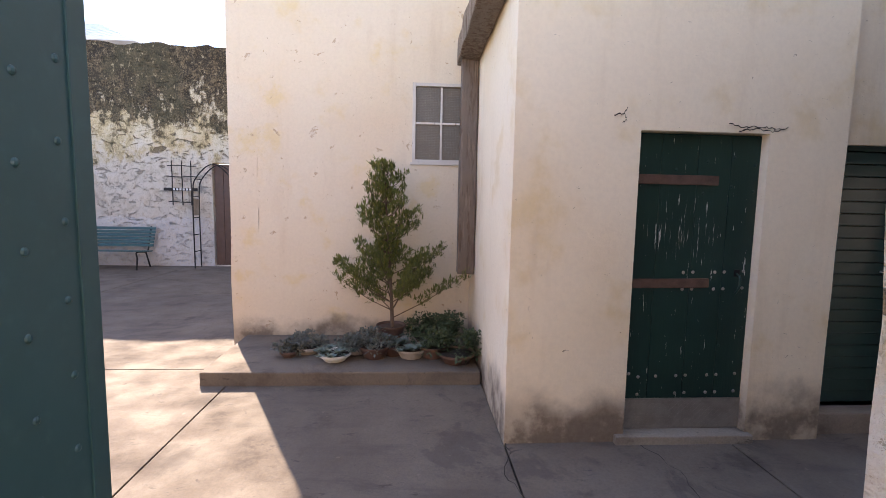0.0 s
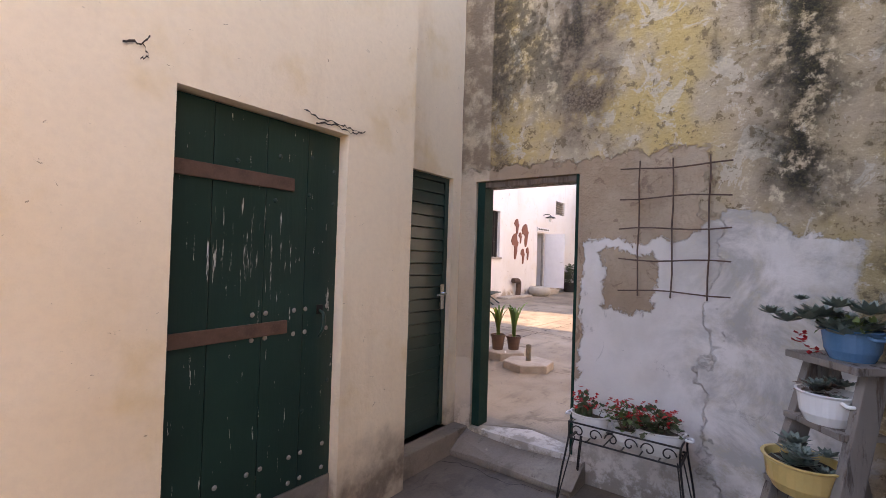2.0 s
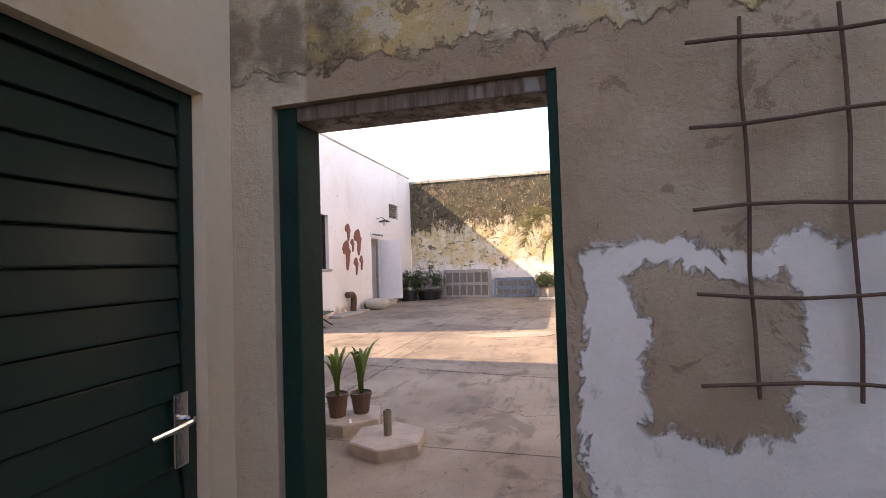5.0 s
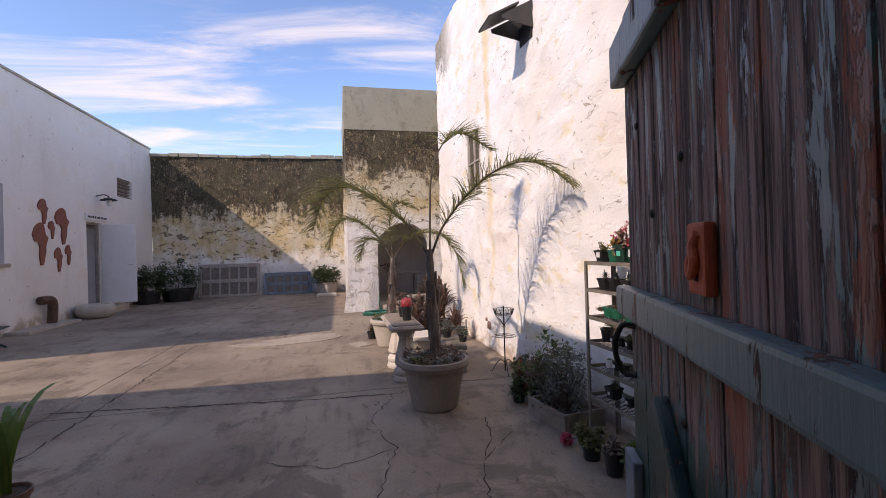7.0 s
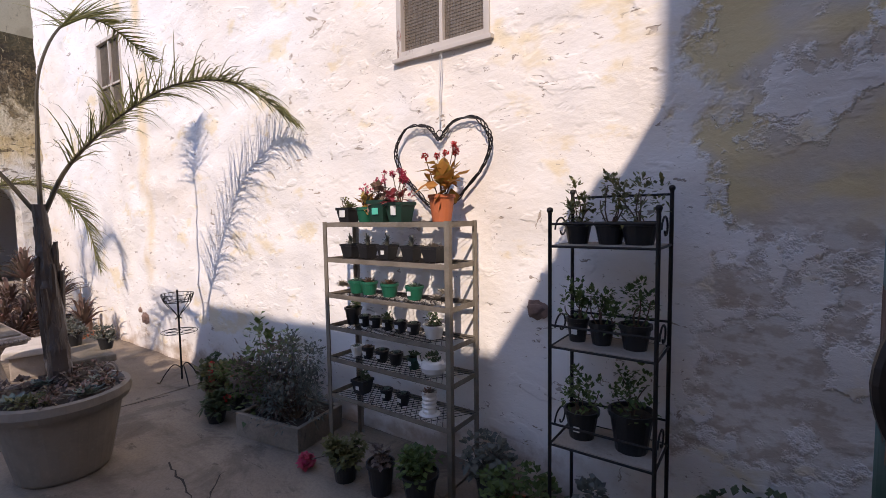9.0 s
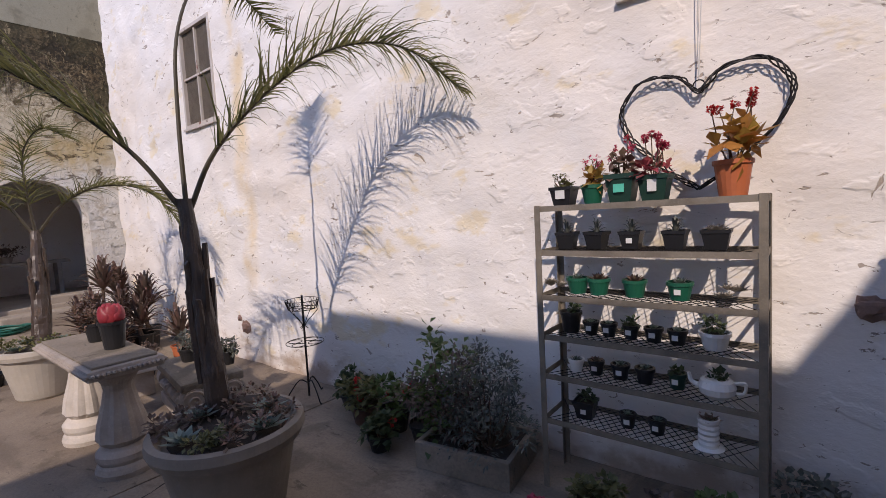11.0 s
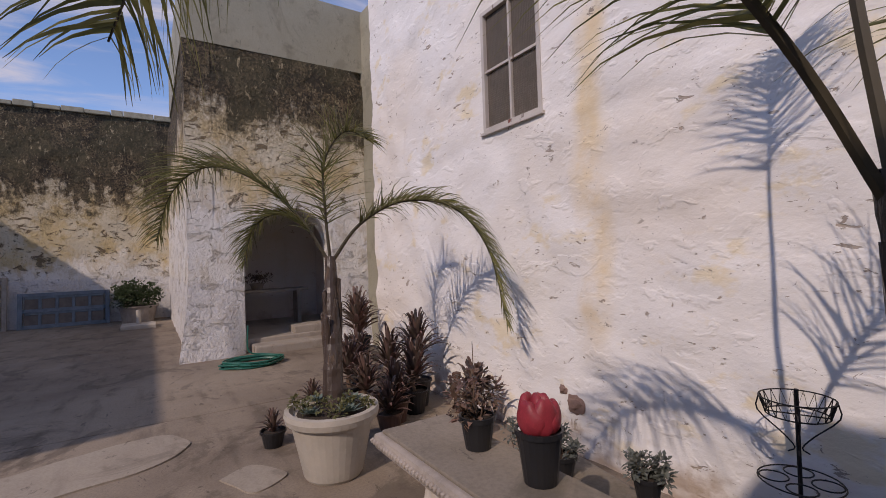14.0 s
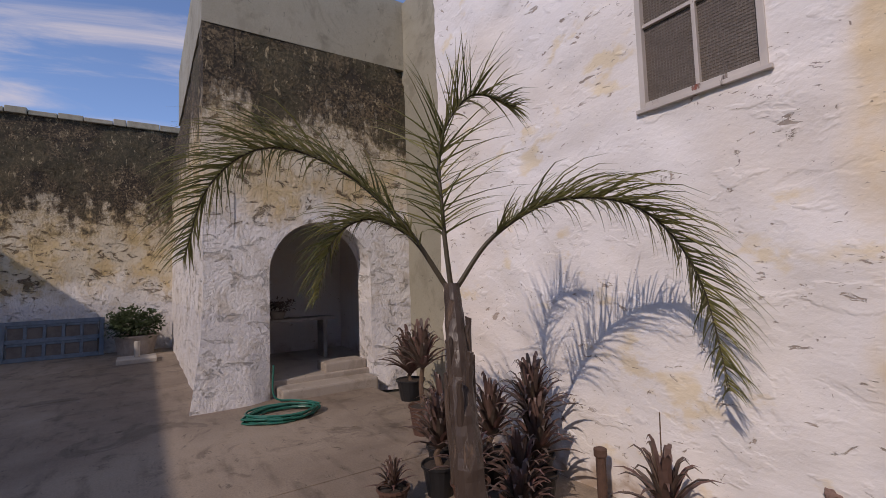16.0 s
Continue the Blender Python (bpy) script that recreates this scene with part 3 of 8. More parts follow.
RACHIS = plain("palm_rachis", (0.06, 0.047, 0.026), 0.55)
CYPRESS = foliage("conifer_spray", (0.21, 0.215, 0.05), (0.075, 0.095, 0.022), 0.6, 0.2)
LEAF = foliage("green_leaf", (0.13, 0.19, 0.055), (0.06, 0.10, 0.03))
LEAF_DARK = foliage("dark_leaf", (0.055, 0.085, 0.035), (0.085, 0.115, 0.055))
LEAF_GREY = foliage("grey_leaf", (0.19, 0.20, 0.17), (0.10, 0.115, 0.10))
LEAF_DRY = foliage("dry_stem", (0.20, 0.14, 0.11), (0.11, 0.08, 0.07))
LEAF_YELLOW = foliage("yellow_green_leaf", (0.19, 0.18, 0.07), (0.10, 0.11, 0.045))
ROSETTE = foliage("blue_grey_succulent", (0.20, 0.25, 0.21), (0.12, 0.17, 0.14), 0.5, 0.08)
ROSETTE_RED = foliage("reddish_succulent", (0.24, 0.13, 0.10), (0.15, 0.12, 0.08), 0.5, 0.08)
ROSETTE_PALE = foliage("pale_succulent", (0.45, 0.40, 0.34), (0.30, 0.27, 0.22), 0.5, 0.08)
ALOE = foliage("aloe_leaf", (0.115, 0.085, 0.065), (0.19, 0.095, 0.08), 0.5, 0.06)
CLIVIA = foliage("strap_leaf", (0.15, 0.24, 0.045), (0.07, 0.15, 0.03), 0.4, 0.25)
ORANGE_LEAF = foliage("orange_kalanchoe_leaf", (0.50, 0.20, 0.05), (0.38, 0.28, 0.06))
PINK_LEAF = foliage("pink_kalanchoe_leaf", (0.42, 0.06, 0.09), (0.30, 0.09, 0.08))
RED_PETAL = foliage("red_petal", (0.62, 0.035, 0.03), (0.45, 0.02, 0.03))
PINK_PETAL = foliage("pink_petal", (0.62, 0.05, 0.14), (0.5, 0.10, 0.12))
SCARLET = plain("scarlet_lobed_plant", (0.33, 0.032, 0.045), 0.5, 0, 0.6, 14)

# ---- mesh helpers ----
def mesh_ob(name, verts, faces, mat, parent=None, smooth=False, label=""):
    me = bpy.data.meshes.new(name)
    me.from_pydata([tuple(v) for v in verts], [], faces)
    me.materials.append(mat)
    if smooth:
        me.polygons.foreach_set("use_smooth", [True] * len(me.polygons))
    me.update()
    ob = new(name, me)
    if parent is not None:
        ob.parent = parent
    if label:
        ob["label"] = label
    return ob


def part(name, bm, mat, parent=None, label="", smooth=False):
    me = bpy.data.meshes.new(name)
    bm.normal_update()
    bm.to_mesh(me)
    bm.free()
    me.materials.append(mat)
    if smooth:
        me.polygons.foreach_set("use_smooth", [True] * len(me.polygons))
    ob = new(name, me)
    if parent is not None:
        ob.parent = parent
    if label:
        ob["label"] = label
    return ob


def root(name, x, y, z, rz=0.0, label="", category="", group="", kind=""):
    ob = new(name)
    ob.matrix_world = pose(x, y, z, 0, 0, rz)
    ob.empty_display_size = 0.1
    return tagged(ob, label, category, group, kind)


def add_box(bm, x0, x1, y0, y1, z0, z1, bevel=0.0, m=None):
    r = bmesh.ops.create_cube(bm, size=1.0)
    vs = r["verts"]
    for v in vs:
        v.co = Vector(((x0 + x1) / 2 + v.co.x * (x1 - x0), (y0 + y1) / 2 + v.co.y * (y1 - y0), (z0 + z1) / 2 + v.co.z * (z1 - z0)))
    if m is not None:
        bmesh.ops.transform(bm, matrix=m, verts=vs)
    if bevel:
        es = list({e for v in vs for e in v.link_edges})
        bmesh.ops.bevel(bm, geom=es, offset=bevel, segments=2, affect="EDGES", profile=0.6)


def box_bm(*a, **k):
    bm = bmesh.new()
    add_box(bm, *a, **k)
    return bm


def add_tube(bm, pts, r0, r1=None, n=8, cap=True):
    """A round rod along points, tapering from r0 to r1."""
    r1 = r0 if r1 is None else r1
    pts = [Vector(p) for p in pts]
    rings = []
    side = None
    for i, p in enumerate(pts):
        d = (pts[min(i + 1, len(pts) - 1)] - pts[max(i - 1, 0)]).normalized()
        if side is None:
            side = d.cross(Vector((0.13, 0.07, 1))) if abs(d.z) < 0.95 else d.cross(Vector((1, 0.1, 0)))
        side = (side - d * side.dot(d)).normalized()
        up = d.cross(side)
        r = r0 + (r1 - r0) * i / max(1, len(pts) - 1)
        rings.append([bm.verts.new(p + (side * math.cos(a) + up * math.sin(a)) * r) for a in (2 * math.pi * k / n for k in range(n))])
    for a, b in zip(rings, rings[1:]):
        for k in range(n):
            bm.faces.new((a[k], a[(k + 1) % n], b[(k + 1) % n], b[k]))
    if cap:
        bm.faces.new(rings[0][::-1])
        bm.faces.new(rings[-1])


def tube_bm(pts, r0, r1=None, n=8):
    bm = bmesh.new()
    add_tube(bm, pts, r0, r1, n)
    return bm


def add_lathe(bm, prof, n=24, c=(0, 0, 0), square=0.0, wob=0.0):
    """Turns a profile of (radius, height). square: 1 gives a rounded square plan."""
    rings = []
    for r, z in prof:
        ring = []
        for k in range(n):
            a = 2 * math.pi * k / n
            q = r
            if square:
                q = r * ((1 - square) + square / max(abs(math.cos(a - math.pi / 4 * 0)), abs(math.sin(a))) * 0.93)
            q *= 1 + wob * noise.noise((math.cos(a) * 2, math.sin(a) * 2, z * 6))
            ring.append(bm.verts.new((c[0] + q * math.cos(a), c[1] + q * math.sin(a), c[2] + z)))
        rings.append(ring)
    for a, b in zip(rings, rings[1:]):
        for k in range(n):
            bm.faces.new((a[k], a[(k + 1) % n], b[(k + 1) % n], b[k]))
    bm.faces.new(rings[0][::-1])
    bm.faces.new(rings[-1])


def lathe_bm(prof, n=24, **k):
    bm = bmesh.new()
    add_lathe(bm, prof, n, **k)
    return bm


def spline(pts, n):
    """Points along a smooth line through pts."""
    pts = [Vector(p) for p in pts]
    p = [pts[0] * 2 - pts[1], *pts, pts[-1] * 2 - pts[-2]]
    out = []
    segs = len(pts) - 1
    for i in range(n + 1):
        u = i / n * segs
        k = min(int(u), segs - 1)
        t = u - k
        a, b, c, d = p[k], p[k + 1], p[k + 2], p[k + 3]
        out.append(0.5 * (2 * b + (c - a) * t + (2 * a - 5 * b + 4 * c - d) * t * t + (3 * b - a - 3 * c + d) * t ** 3))
    return out


def cuts(lo, hi, step, extra):
    s = {round(lo + (hi - lo) * i / max(1, round((hi - lo) / step)), 4) for i in range(max(1, round((hi - lo) / step)) + 1)}
    for e in extra:
        s = {q for q in s if abs(q - e) > step * 0.35 or q in (lo, hi)} | {e}
    return sorted(s)


def wall(name, axis, face, back, u0, u1, z0, z1, mat, label, holes=(), step=0.12, amp=0.008, scale=1.6, ragged=0.0):
    """A thick wall. axis 'x': its face lies at x = face and runs along y; axis 'y' the other way.
    The face is a lumpy sheet; holes (u0, u1, z0, z1) go right through, with reveals."""
    us = cuts(u0, u1, step, [h[i] for h in holes for i in (0, 1)])
    zs = cuts(z0, z1, step, [h[i] for h in holes for i in (2, 3)])
    sgn = 1 if back > face else -1

    def gone(u, z):
        return any(h[0] < u < h[1] and h[2] < z < h[3] for h in holes)

    verts, idx, faces = [], {}, []

    def vert(i, j, deep):
        key = (i, j, deep)
        if key not in idx:
            u, z = us[i], zs[j]
            d = back
            if not deep:
                edge = min([1.0] + [max(max(h[0] - u, u - h[1], 0), max(h[2] - z, z - h[3], 0)) / 0.15 for h in holes])
                w = min(1.0, edge) * 0.85 + 0.15
                d = face + amp * w * (noise.noise((u * scale, z * scale * 1.3, face * 3.1)) + 0.7 * noise.noise((u * scale * 2.3, z * scale * 3.0, face * 1.7 + 5)))
            zz = z
            if ragged and j == len(zs) - 1:
                zz += ragged * noise.noise((u * 1.3, 2.2, face)) + ragged * 0.5 * noise.noise((u * 5, 7.2, face))
            idx[key] = len(verts)
            verts.append((d, u, zz) if axis == "x" else (u, d, zz))
        return idx[key]

    nu, nz = len(us) - 1, len(zs) - 1
    solid = [[not gone((us[i] + us[i + 1]) / 2, (zs[j] + zs[j + 1]) / 2) for j in range(nz)] for i in range(nu)]
    flip = (axis == "x") == (sgn < 0)

    def quad(a, b, c, d):
        faces.append((a, b, c, d) if flip else (d, c, b, a))

    for i in range(nu):
        for j in range(nz):
            if not solid[i][j]:
                continue
            quad(vert(i, j, 0), vert(i + 1, j, 0), vert(i + 1, j + 1, 0), vert(i, j + 1, 0))
            quad(vert(i, j + 1, 1), vert(i + 1, j + 1, 1), vert(i + 1, j, 1), vert(i, j, 1))
            for di, dj, a, b in ((-1, 0, (i, j + 1), (i, j)), (1, 0, (i + 1, j), (i + 1, j + 1)), (0, -1, (i, j), (i + 1, j)), (0, 1, (i + 1, j + 1), (i, j + 1))):
                q, r = i + di, j + dj
                if not (0 <= q < nu and 0 <= r < nz and solid[q][r]):
                    quad(vert(*a, 0), vert(*a, 1), vert(*b, 1), vert(*b, 0))
    ob = mesh_ob(name, verts, faces, mat, smooth=True)
    ob.data.set_sharp_from_angle(angle=radians(42))
    return tagged(ob, label, "wall", kind="structure")


# ---- structure ----
X_T, X_TB = 4.73, 5.0        # yard wall with the trellis: its two faces
Y_W = 0.295                  # tall white wall
X_TOW = 16.72                # tower face
Y_N, X_B = 9.19, 23.73       # north building, back wall
Z1 = -0.06                   # floor of the entry yard

gm = bmesh.new()
bmesh.ops.create_grid(gm, x_segments=2, y_segments=2, size=900)
g_ob = part("ground", gm, GROUND)
g_ob.location = (0, 0, -0.14)
tagged(g_ob, "bare brown earth reaching to the horizon", "ground", kind="structure")

# concrete slabs of the floors, each cast apart with a joint between
def slab(x0, x1, y0, y1, top, mat, parent):
    bm = box_bm(x0 + 0.006, x1 - 0.006, y0 + 0.006, y1 - 0.006, top - 0.15, top, bevel=0.004)
    return part("slab", bm, mat, parent)

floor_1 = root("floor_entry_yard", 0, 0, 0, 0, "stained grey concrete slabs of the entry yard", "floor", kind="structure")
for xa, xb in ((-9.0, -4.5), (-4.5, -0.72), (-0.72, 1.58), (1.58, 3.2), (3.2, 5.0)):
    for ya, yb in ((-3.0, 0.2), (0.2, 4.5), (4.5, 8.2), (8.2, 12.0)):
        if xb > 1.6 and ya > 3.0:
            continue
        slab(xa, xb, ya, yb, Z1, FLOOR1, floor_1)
floor_2 = root("floor_big_yard", 0, 0, 0, 0, "worn grey-brown concrete slabs of the big yard", "floor", kind="structure")
for xa, xb in ((5.0, 7.2), (7.2, 9.85), (9.85, 14.0), (14.0, 18.5), (18.5, 23.8)):
    for ya, yb in ((0.2, 5.25), (5.25, 9.3)):
        slab(xa, xb, ya, yb, 0.0, FLOOR2, floor_2)
for ya, yb in ((9.3, 12.5), (12.5, 15.6)):
    slab(7.72, 12.95, ya, yb, 0.0, FLOOR2, floor_2)
bm_ = bmesh.new()
add_box(bm_, 4.50, 5.02, 2.16, 3.18, -0.1, 0.105, 0.012)
bmesh.ops.subdivide_edges(bm_, edges=bm_.edges[:], cuts=3)
for v in bm_.verts:
    if v.co.z > 0.0 and v.co.x < 4.74:
        v.co.z = -0.02 + 0.12 * max(0.0, (v.co.x - 4.50) / 0.24) + 0.008 * noise.noise(v.co * 5)
        if v.co.x < 4.54:
            v.co.x += 0.05 * noise.noise((0, v.co.y * 4, 0))
sl = part("doorstep", bm_, STEP_CONC)
tagged(sl, "worn pale concrete doorstep in the yard opening", "doorstep", kind="structure")
sl2 = part("side_step", box_bm(3.885, 4.74, 3.12, 3.34, -0.1, 0.10, bevel=0.012), STEP_CONC)
tagged(sl2, "low concrete step under the slatted door", "step", kind="structure")
sl3 = part("front_doorstep", box_bm(2.36, 3.36, 3.0, 3.2, -0.1, 0.0, bevel=0.01), STEP_CONC)
tagged(sl3, "crumbling concrete step under the riveted door", "step", kind="structure")

# entry yard
wall("wall_door", "y", 3.05, 3.40, 1.58, 3.88, -0.1, 4.15, CREAM, "smooth cream plaster wall with a damp dark foot",
     [(2.43, 3.325, -0.02, 2.107)], 0.14, 0.006)
wall("wall_side_door", "y", 3.25, 3.50, 3.83, 5.0, -0.1, 4.15, CREAM, "set-back cream plaster wall above the slatted door",
     [(3.90, 4.62, 0.1, 2.08)], 0.14, 0.006)
wall("wall_return", "x", 1.58, 1.95, 3.053, 5.26, -0.1, 4.15, CREAM, "cream plaster return wall beside the timber post", (), 0.14, 0.008)
# height of 7 m and the run to x 3.7 are added to shade the trellis wall
wall("wall_tree", "y", 5.26, 5.6, -1.1, 3.7, -0.1, 7.0, CREAM_ROUGH, "uneven cream limewashed wall with flaked patches, heightened to block sun",
     [(0.90, 1.545, 2.045, 2.915)], 0.12, 0.022)
wall("wall_tree_end", "x", -1.1, -0.8, 5.262, 11.0, -0.1, 7.0, CREAM_ROUGH, "cream limewashed end wall", (), 0.4, 0.02)
wall("wall_trellis", "x", X_T, X_TB, 0.2, 3.25, -0.1, 4.15, TRELLIS_WALL, "mouldy yellow wall, whitewashed below, around the yard opening",
     [(2.25, 3.1, 0.1, 2.06)], 0.12, 0.012)
wall("wall_gate", "y", 0.61, 0.2, 1.56, 4.73, -0.1, 4.15, MOSS_SIDE, "dark mould-stained whitewashed wall behind the ladder", (), 0.14, 0.02)
wall("wall_gate_west", "y", 0.61, 0.2, -9.0, 0.08, -0.1, 2.6, CREAM_ROUGH, "cream wall beside the gateway", (), 0.3, 0.02)
wall("wall_entry_back", "y", 11.5, 11.9, -9.0, -0.8, -0.1, 5.12, MOSS_ENTRY, "high weathered wall with black mould and flaking whitewash",
     [(-3.95, -3.05, -0.05, 2.45)], 0.2, 0.03, 1.4, 0.10)
wall("wall_entry_west", "x", -9.0, -9.4, -3.0, 11.9, -0.1, 3.2, MOSS_ENTRY, "weathered yard wall", (), 0.4, 0.03)
wall("wall_behind", "y", -3.0, -3.3, -9.0, 5.0, -0.1, 3.0, CREAM, "plain cream wall behind the gateway", (), 0.5, 0.01)
wall("wall_south_end", "x", X_TB, 5.3, -3.0, 0.2, -0.1, 4.0, CREAM, "plain cream wall", (), 0.5, 0.01)
# roofs that close the blocks, unseen and added to keep the sun out
def roof_slab(name, x0, x1, y0, y1, z, label):
    ob = part(name, box_bm(x0, x1, y0, y1, z, z + 0.12), PARAPET)
    return tagged(ob, label, "roof", kind="structure")

roof_slab("roof_door_block", 1.6, 4.99, 3.42, 5.5, 4.02, "unseen flat grey roof added to block the sun")
roof_slab("roof_tree_block", -0.78, 7.6, 5.62, 15.8, 4.45, "unseen flat grey roof added to block the sun")

# big yard
wall("wall_white", "y", Y_W, -0.2, X_TB, 14.55, -0.1, 6.0, LIMEWASH, "tall lumpy whitewashed wall with ochre stains and flaked foot",
     [(7.11, 7.73, 2.31, 3.25), (11.6, 12.28, 2.40, 3.42)], 0.07, 0.024, 2.9, 0.05)
wall("wall_white_end", "x", 14.552, 14.3, -3.0, 0.24, -0.1, 5.95, LIMEWASH, "end of the tall whitewashed wall", (), 0.3, 0.03)
wall("wall_recess", "y", -0.52, -0.8, 14.56, 16.9, -0.1, 5.72, PARAPET, "narrow grey recess wall beside the tower", (), 0.2, 0.01)
wall("wall_yard_west", "x", X_TB + 0.002, 4.9, 3.3, 4.9, -0.1, 4.15, NW_MAT, "white plaster flank of the opening", (), 0.14, 0.02)
# carried on west to x 4, out of sight, to close a gap in its shadow
wall("wall_corner_block", "y", 4.9, 5.2, 4.0, 7.7, -0.1, 4.59, NW_MAT, "unseen stained white side wall added to shade the floor, flaking near the ground", (), 0.12, 0.02)
# unseen side; length and slant are set by the shadow edge on the floor
w_ = wall("wall_corner_block_east", "x", 0.0, -0.3, 0.0, 11.0, -0.1, 4.59, NW_MAT, "unseen stained white side wall added to shade the floor", (), 0.3, 0.02)
w_.matrix_world = pose(7.7, 4.903, 0, 0, 0, -1.8)
wall("wall_gap", "y", 15.6, 15.9, 7.41, 13.2, -0.1, 2.1, NW_MAT, "low white yard wall", (), 0.3, 0.02)
wall("wall_north", "y", Y_N, 9.6, 12.95, X_B, -0.1, 5.55, WHITE_N, "long white plaster building wall, flaked near the ground",
     [(15.19, 16.03, 1.49, 3.14), (19.2, 19.98, 0.2, 2.58), (21.05, 22.1, 3.5, 4.1)], 0.16, 0.016)
# unseen end wall, kept back so that sun reaches the lit floor strip
wall("wall_north_end", "x", 12.95, 13.25, 9.6, 15.7, -0.1, 5.4, WHITE_N, "unseen white end wall added under the jutting roof", (), 0.4, 0.02)
# west of x 12.95 the coping is unseen and only shapes the shadow
cop = part("north_coping", box_bm(10.62, X_B, Y_N - 0.04, 9.7, 5.55, 5.61, bevel=0.015), PALE_CONC)
tagged(cop, "thin grey coping along the white roof edge", "coping", kind="structure")
# unseen slab, added so the north building shades as a solid
roof_slab("roof_north", 12.95, X_B, 9.6, 15.7, 5.4, "unseen flat grey roof added to block the sun")
# added roof, out of view, its slanted edge placed for the floor shadow
bay = box_bm(10.65, 12.945, Y_N, 15.7, 5.4, 5.548)
for v in bay.verts:
    if v.co.x < 11 and v.co.y > 12:
        v.co.x -= 1.12
tagged(part("shadow_roof", bay, PARAPET), "unseen flat grey roof added to cast the floor's shadow edge", "roof", kind="structure")
wall("wall_back", "x", X_B, 24.2, 2.0, Y_N, -0.1, 5.35, MOSS_BACK, "high yard wall, black with mould above and ochre white below", (), 0.14, 0.04, 1.5, 0.06)
bk = bmesh.new()
random.seed(5)
yy = 2.0
while yy < Y_N:
    w = random.uniform(0.25, 0.7)
    add_box(bk, X_B - 0.05 - random.uniform(0, 0.03), 24.25, yy, yy + w - 0.015, 5.30, 5.36 + random.uniform(0.03, 0.10), 0.015)
    yy += w
tagged(part("back_wall_coping", bk, PARAPET), "broken mossy stone coping", "coping", kind="structure")

# tower with an arched alcove
ARC_Y, ARC_R, ARC_SPRING = 0.80, 0.69, 1.56
def tower():
    """Face with the arch cut as a fan of quads, flank, parapet."""
    verts, faces = [], []
    zs_top, n = 4.66, 22
    arc = [(ARC_Y + ARC_R * math.cos(math.pi * k / n), ARC_SPRING + ARC_R * math.sin(math.pi * k / n)) for k in range(n + 1)]
    inner = [(ARC_Y + ARC_R, -0.1)] + [(ARC_Y + ARC_R, z) for z in (0.4, 0.8, 1.2)] + arc + [(ARC_Y - ARC_R, z) for z in (1.2, 0.8, 0.4)] + [(ARC_Y - ARC_R, -0.1)]
    y1, y0 = 2.24, -0.60
    outer = []
    for (a, b) in inner:
        if b <= ARC_SPRING - 0.2:
            outer.append((y1 if a > ARC_Y else y0, b))
        else:
            ang = math.atan2(b - ARC_SPRING + 0.2, a - ARC_Y)
            c, s = math.cos(ang), max(1e-4, math.sin(ang))
            t = min(((y1 if c > 0 else y0) - ARC_Y) / c if abs(c) > 1e-4 else 99, (zs_top - ARC_SPRING + 0.2) / s)
            outer.append((ARC_Y + c * t, ARC_SPRING - 0.2 + s * t))
    rings = 14
    lay = []
    for q in range(rings + 1):
        f = q / rings
        row = []
        for (a, b), (c, d) in zip(inner, outer):
            y, z = a + (c - a) * f, b + (d - b) * f
            lump = 0.03 * noise.noise((y * 1.8, z * 2.1, 3.3)) + 0.012 * noise.noise((y * 6, z * 6, 1.3))
            flare = 0.16 * max(0.0, 1 - max(z, 0) / 1.1) ** 1.5 * min(1, f * 3)
            row.append(len(verts))
            verts.append((X_TOW - flare - lump * min(1, f * 4), y + (flare if y > 2.1 else 0), z))
        lay.append(row)
    for a, b in zip(lay, lay[1:]):
        for k in range(len(a) - 1):
            faces.append((a[k], a[k + 1], b[k + 1], b[k]))
    deep = []
    for (a, b) in inner:
        deep.append(len(verts))
        verts.append((X_TOW + 0.45, a, b))
    for k in range(len(deep) - 1):
        faces.append((deep[k], deep[k + 1], lay[0][k + 1], lay[0][k]))
    ob = mesh_ob("tower_front", verts, faces, MOSS_TOWER, smooth=True)
    ob.data.set_sharp_from_angle(angle=radians(42))
    tagged(ob, "tower face with a round arch, black mould above and flaked white below", "wall", kind="structure")
    # top corner pieces that the fan leaves open, as a plain sheet just behind it
    wall("wall_tower_core", "x", X_TOW + 0.05, X_TOW + 0.45, -0.6, 2.2, 2.3, 4.66, MOSS_TOWER, "upper tower wall", (), 0.3, 0.005)
    wall("wall_tower_side", "y", 2.24, 1.9, X_TOW, X_B, -0.1, 4.66, MOSS_TOWER, "flaked white flank of the tower", (), 0.2, 0.03)
    wall("tower_parapet", "x", X_TOW - 0.01, X_TOW + 0.3, -0.6, 2.26, 4.66, 5.76, PARAPET, "smooth grey cement parapet on the tower", (), 0.2, 0.004)
    wall("tower_parapet_side", "y", 2.262, 1.96, X_TOW + 0.3, 21.0, 4.66, 5.76, PARAPET, "smooth grey cement parapet flank", (), 0.4, 0.004)

tower()
# alcove behind the arch
for nm, bmx in (("alcove_back", box_bm(19.3, 19.5, -0.6, 2.0, -0.1, 3.0)), ("alcove_side", box_bm(X_TOW + 0.45, 19.3, 1.75, 1.9, -0.1, 3.0)),
                ("alcove_side_south", box_bm(X_TOW + 0.45, 19.3, -0.6, -0.4, -0.1, 3.0)), ("alcove_ceiling", box_bm(X_TOW + 0.45, 19.5, -0.6, 2.0, 2.6, 2.75))):
    tagged(part(nm, bmx, WHITE_N), "plain pale plaster inside the alcove", "wall", kind="structure")
tagged(part("alcove_floor", box_bm(X_TOW + 0.12, 19.4, -0.5, 1.9, -0.1, 0.20, bevel=0.02), PALE_CONC), "raised concrete floor of the alcove", "floor", kind="structure")
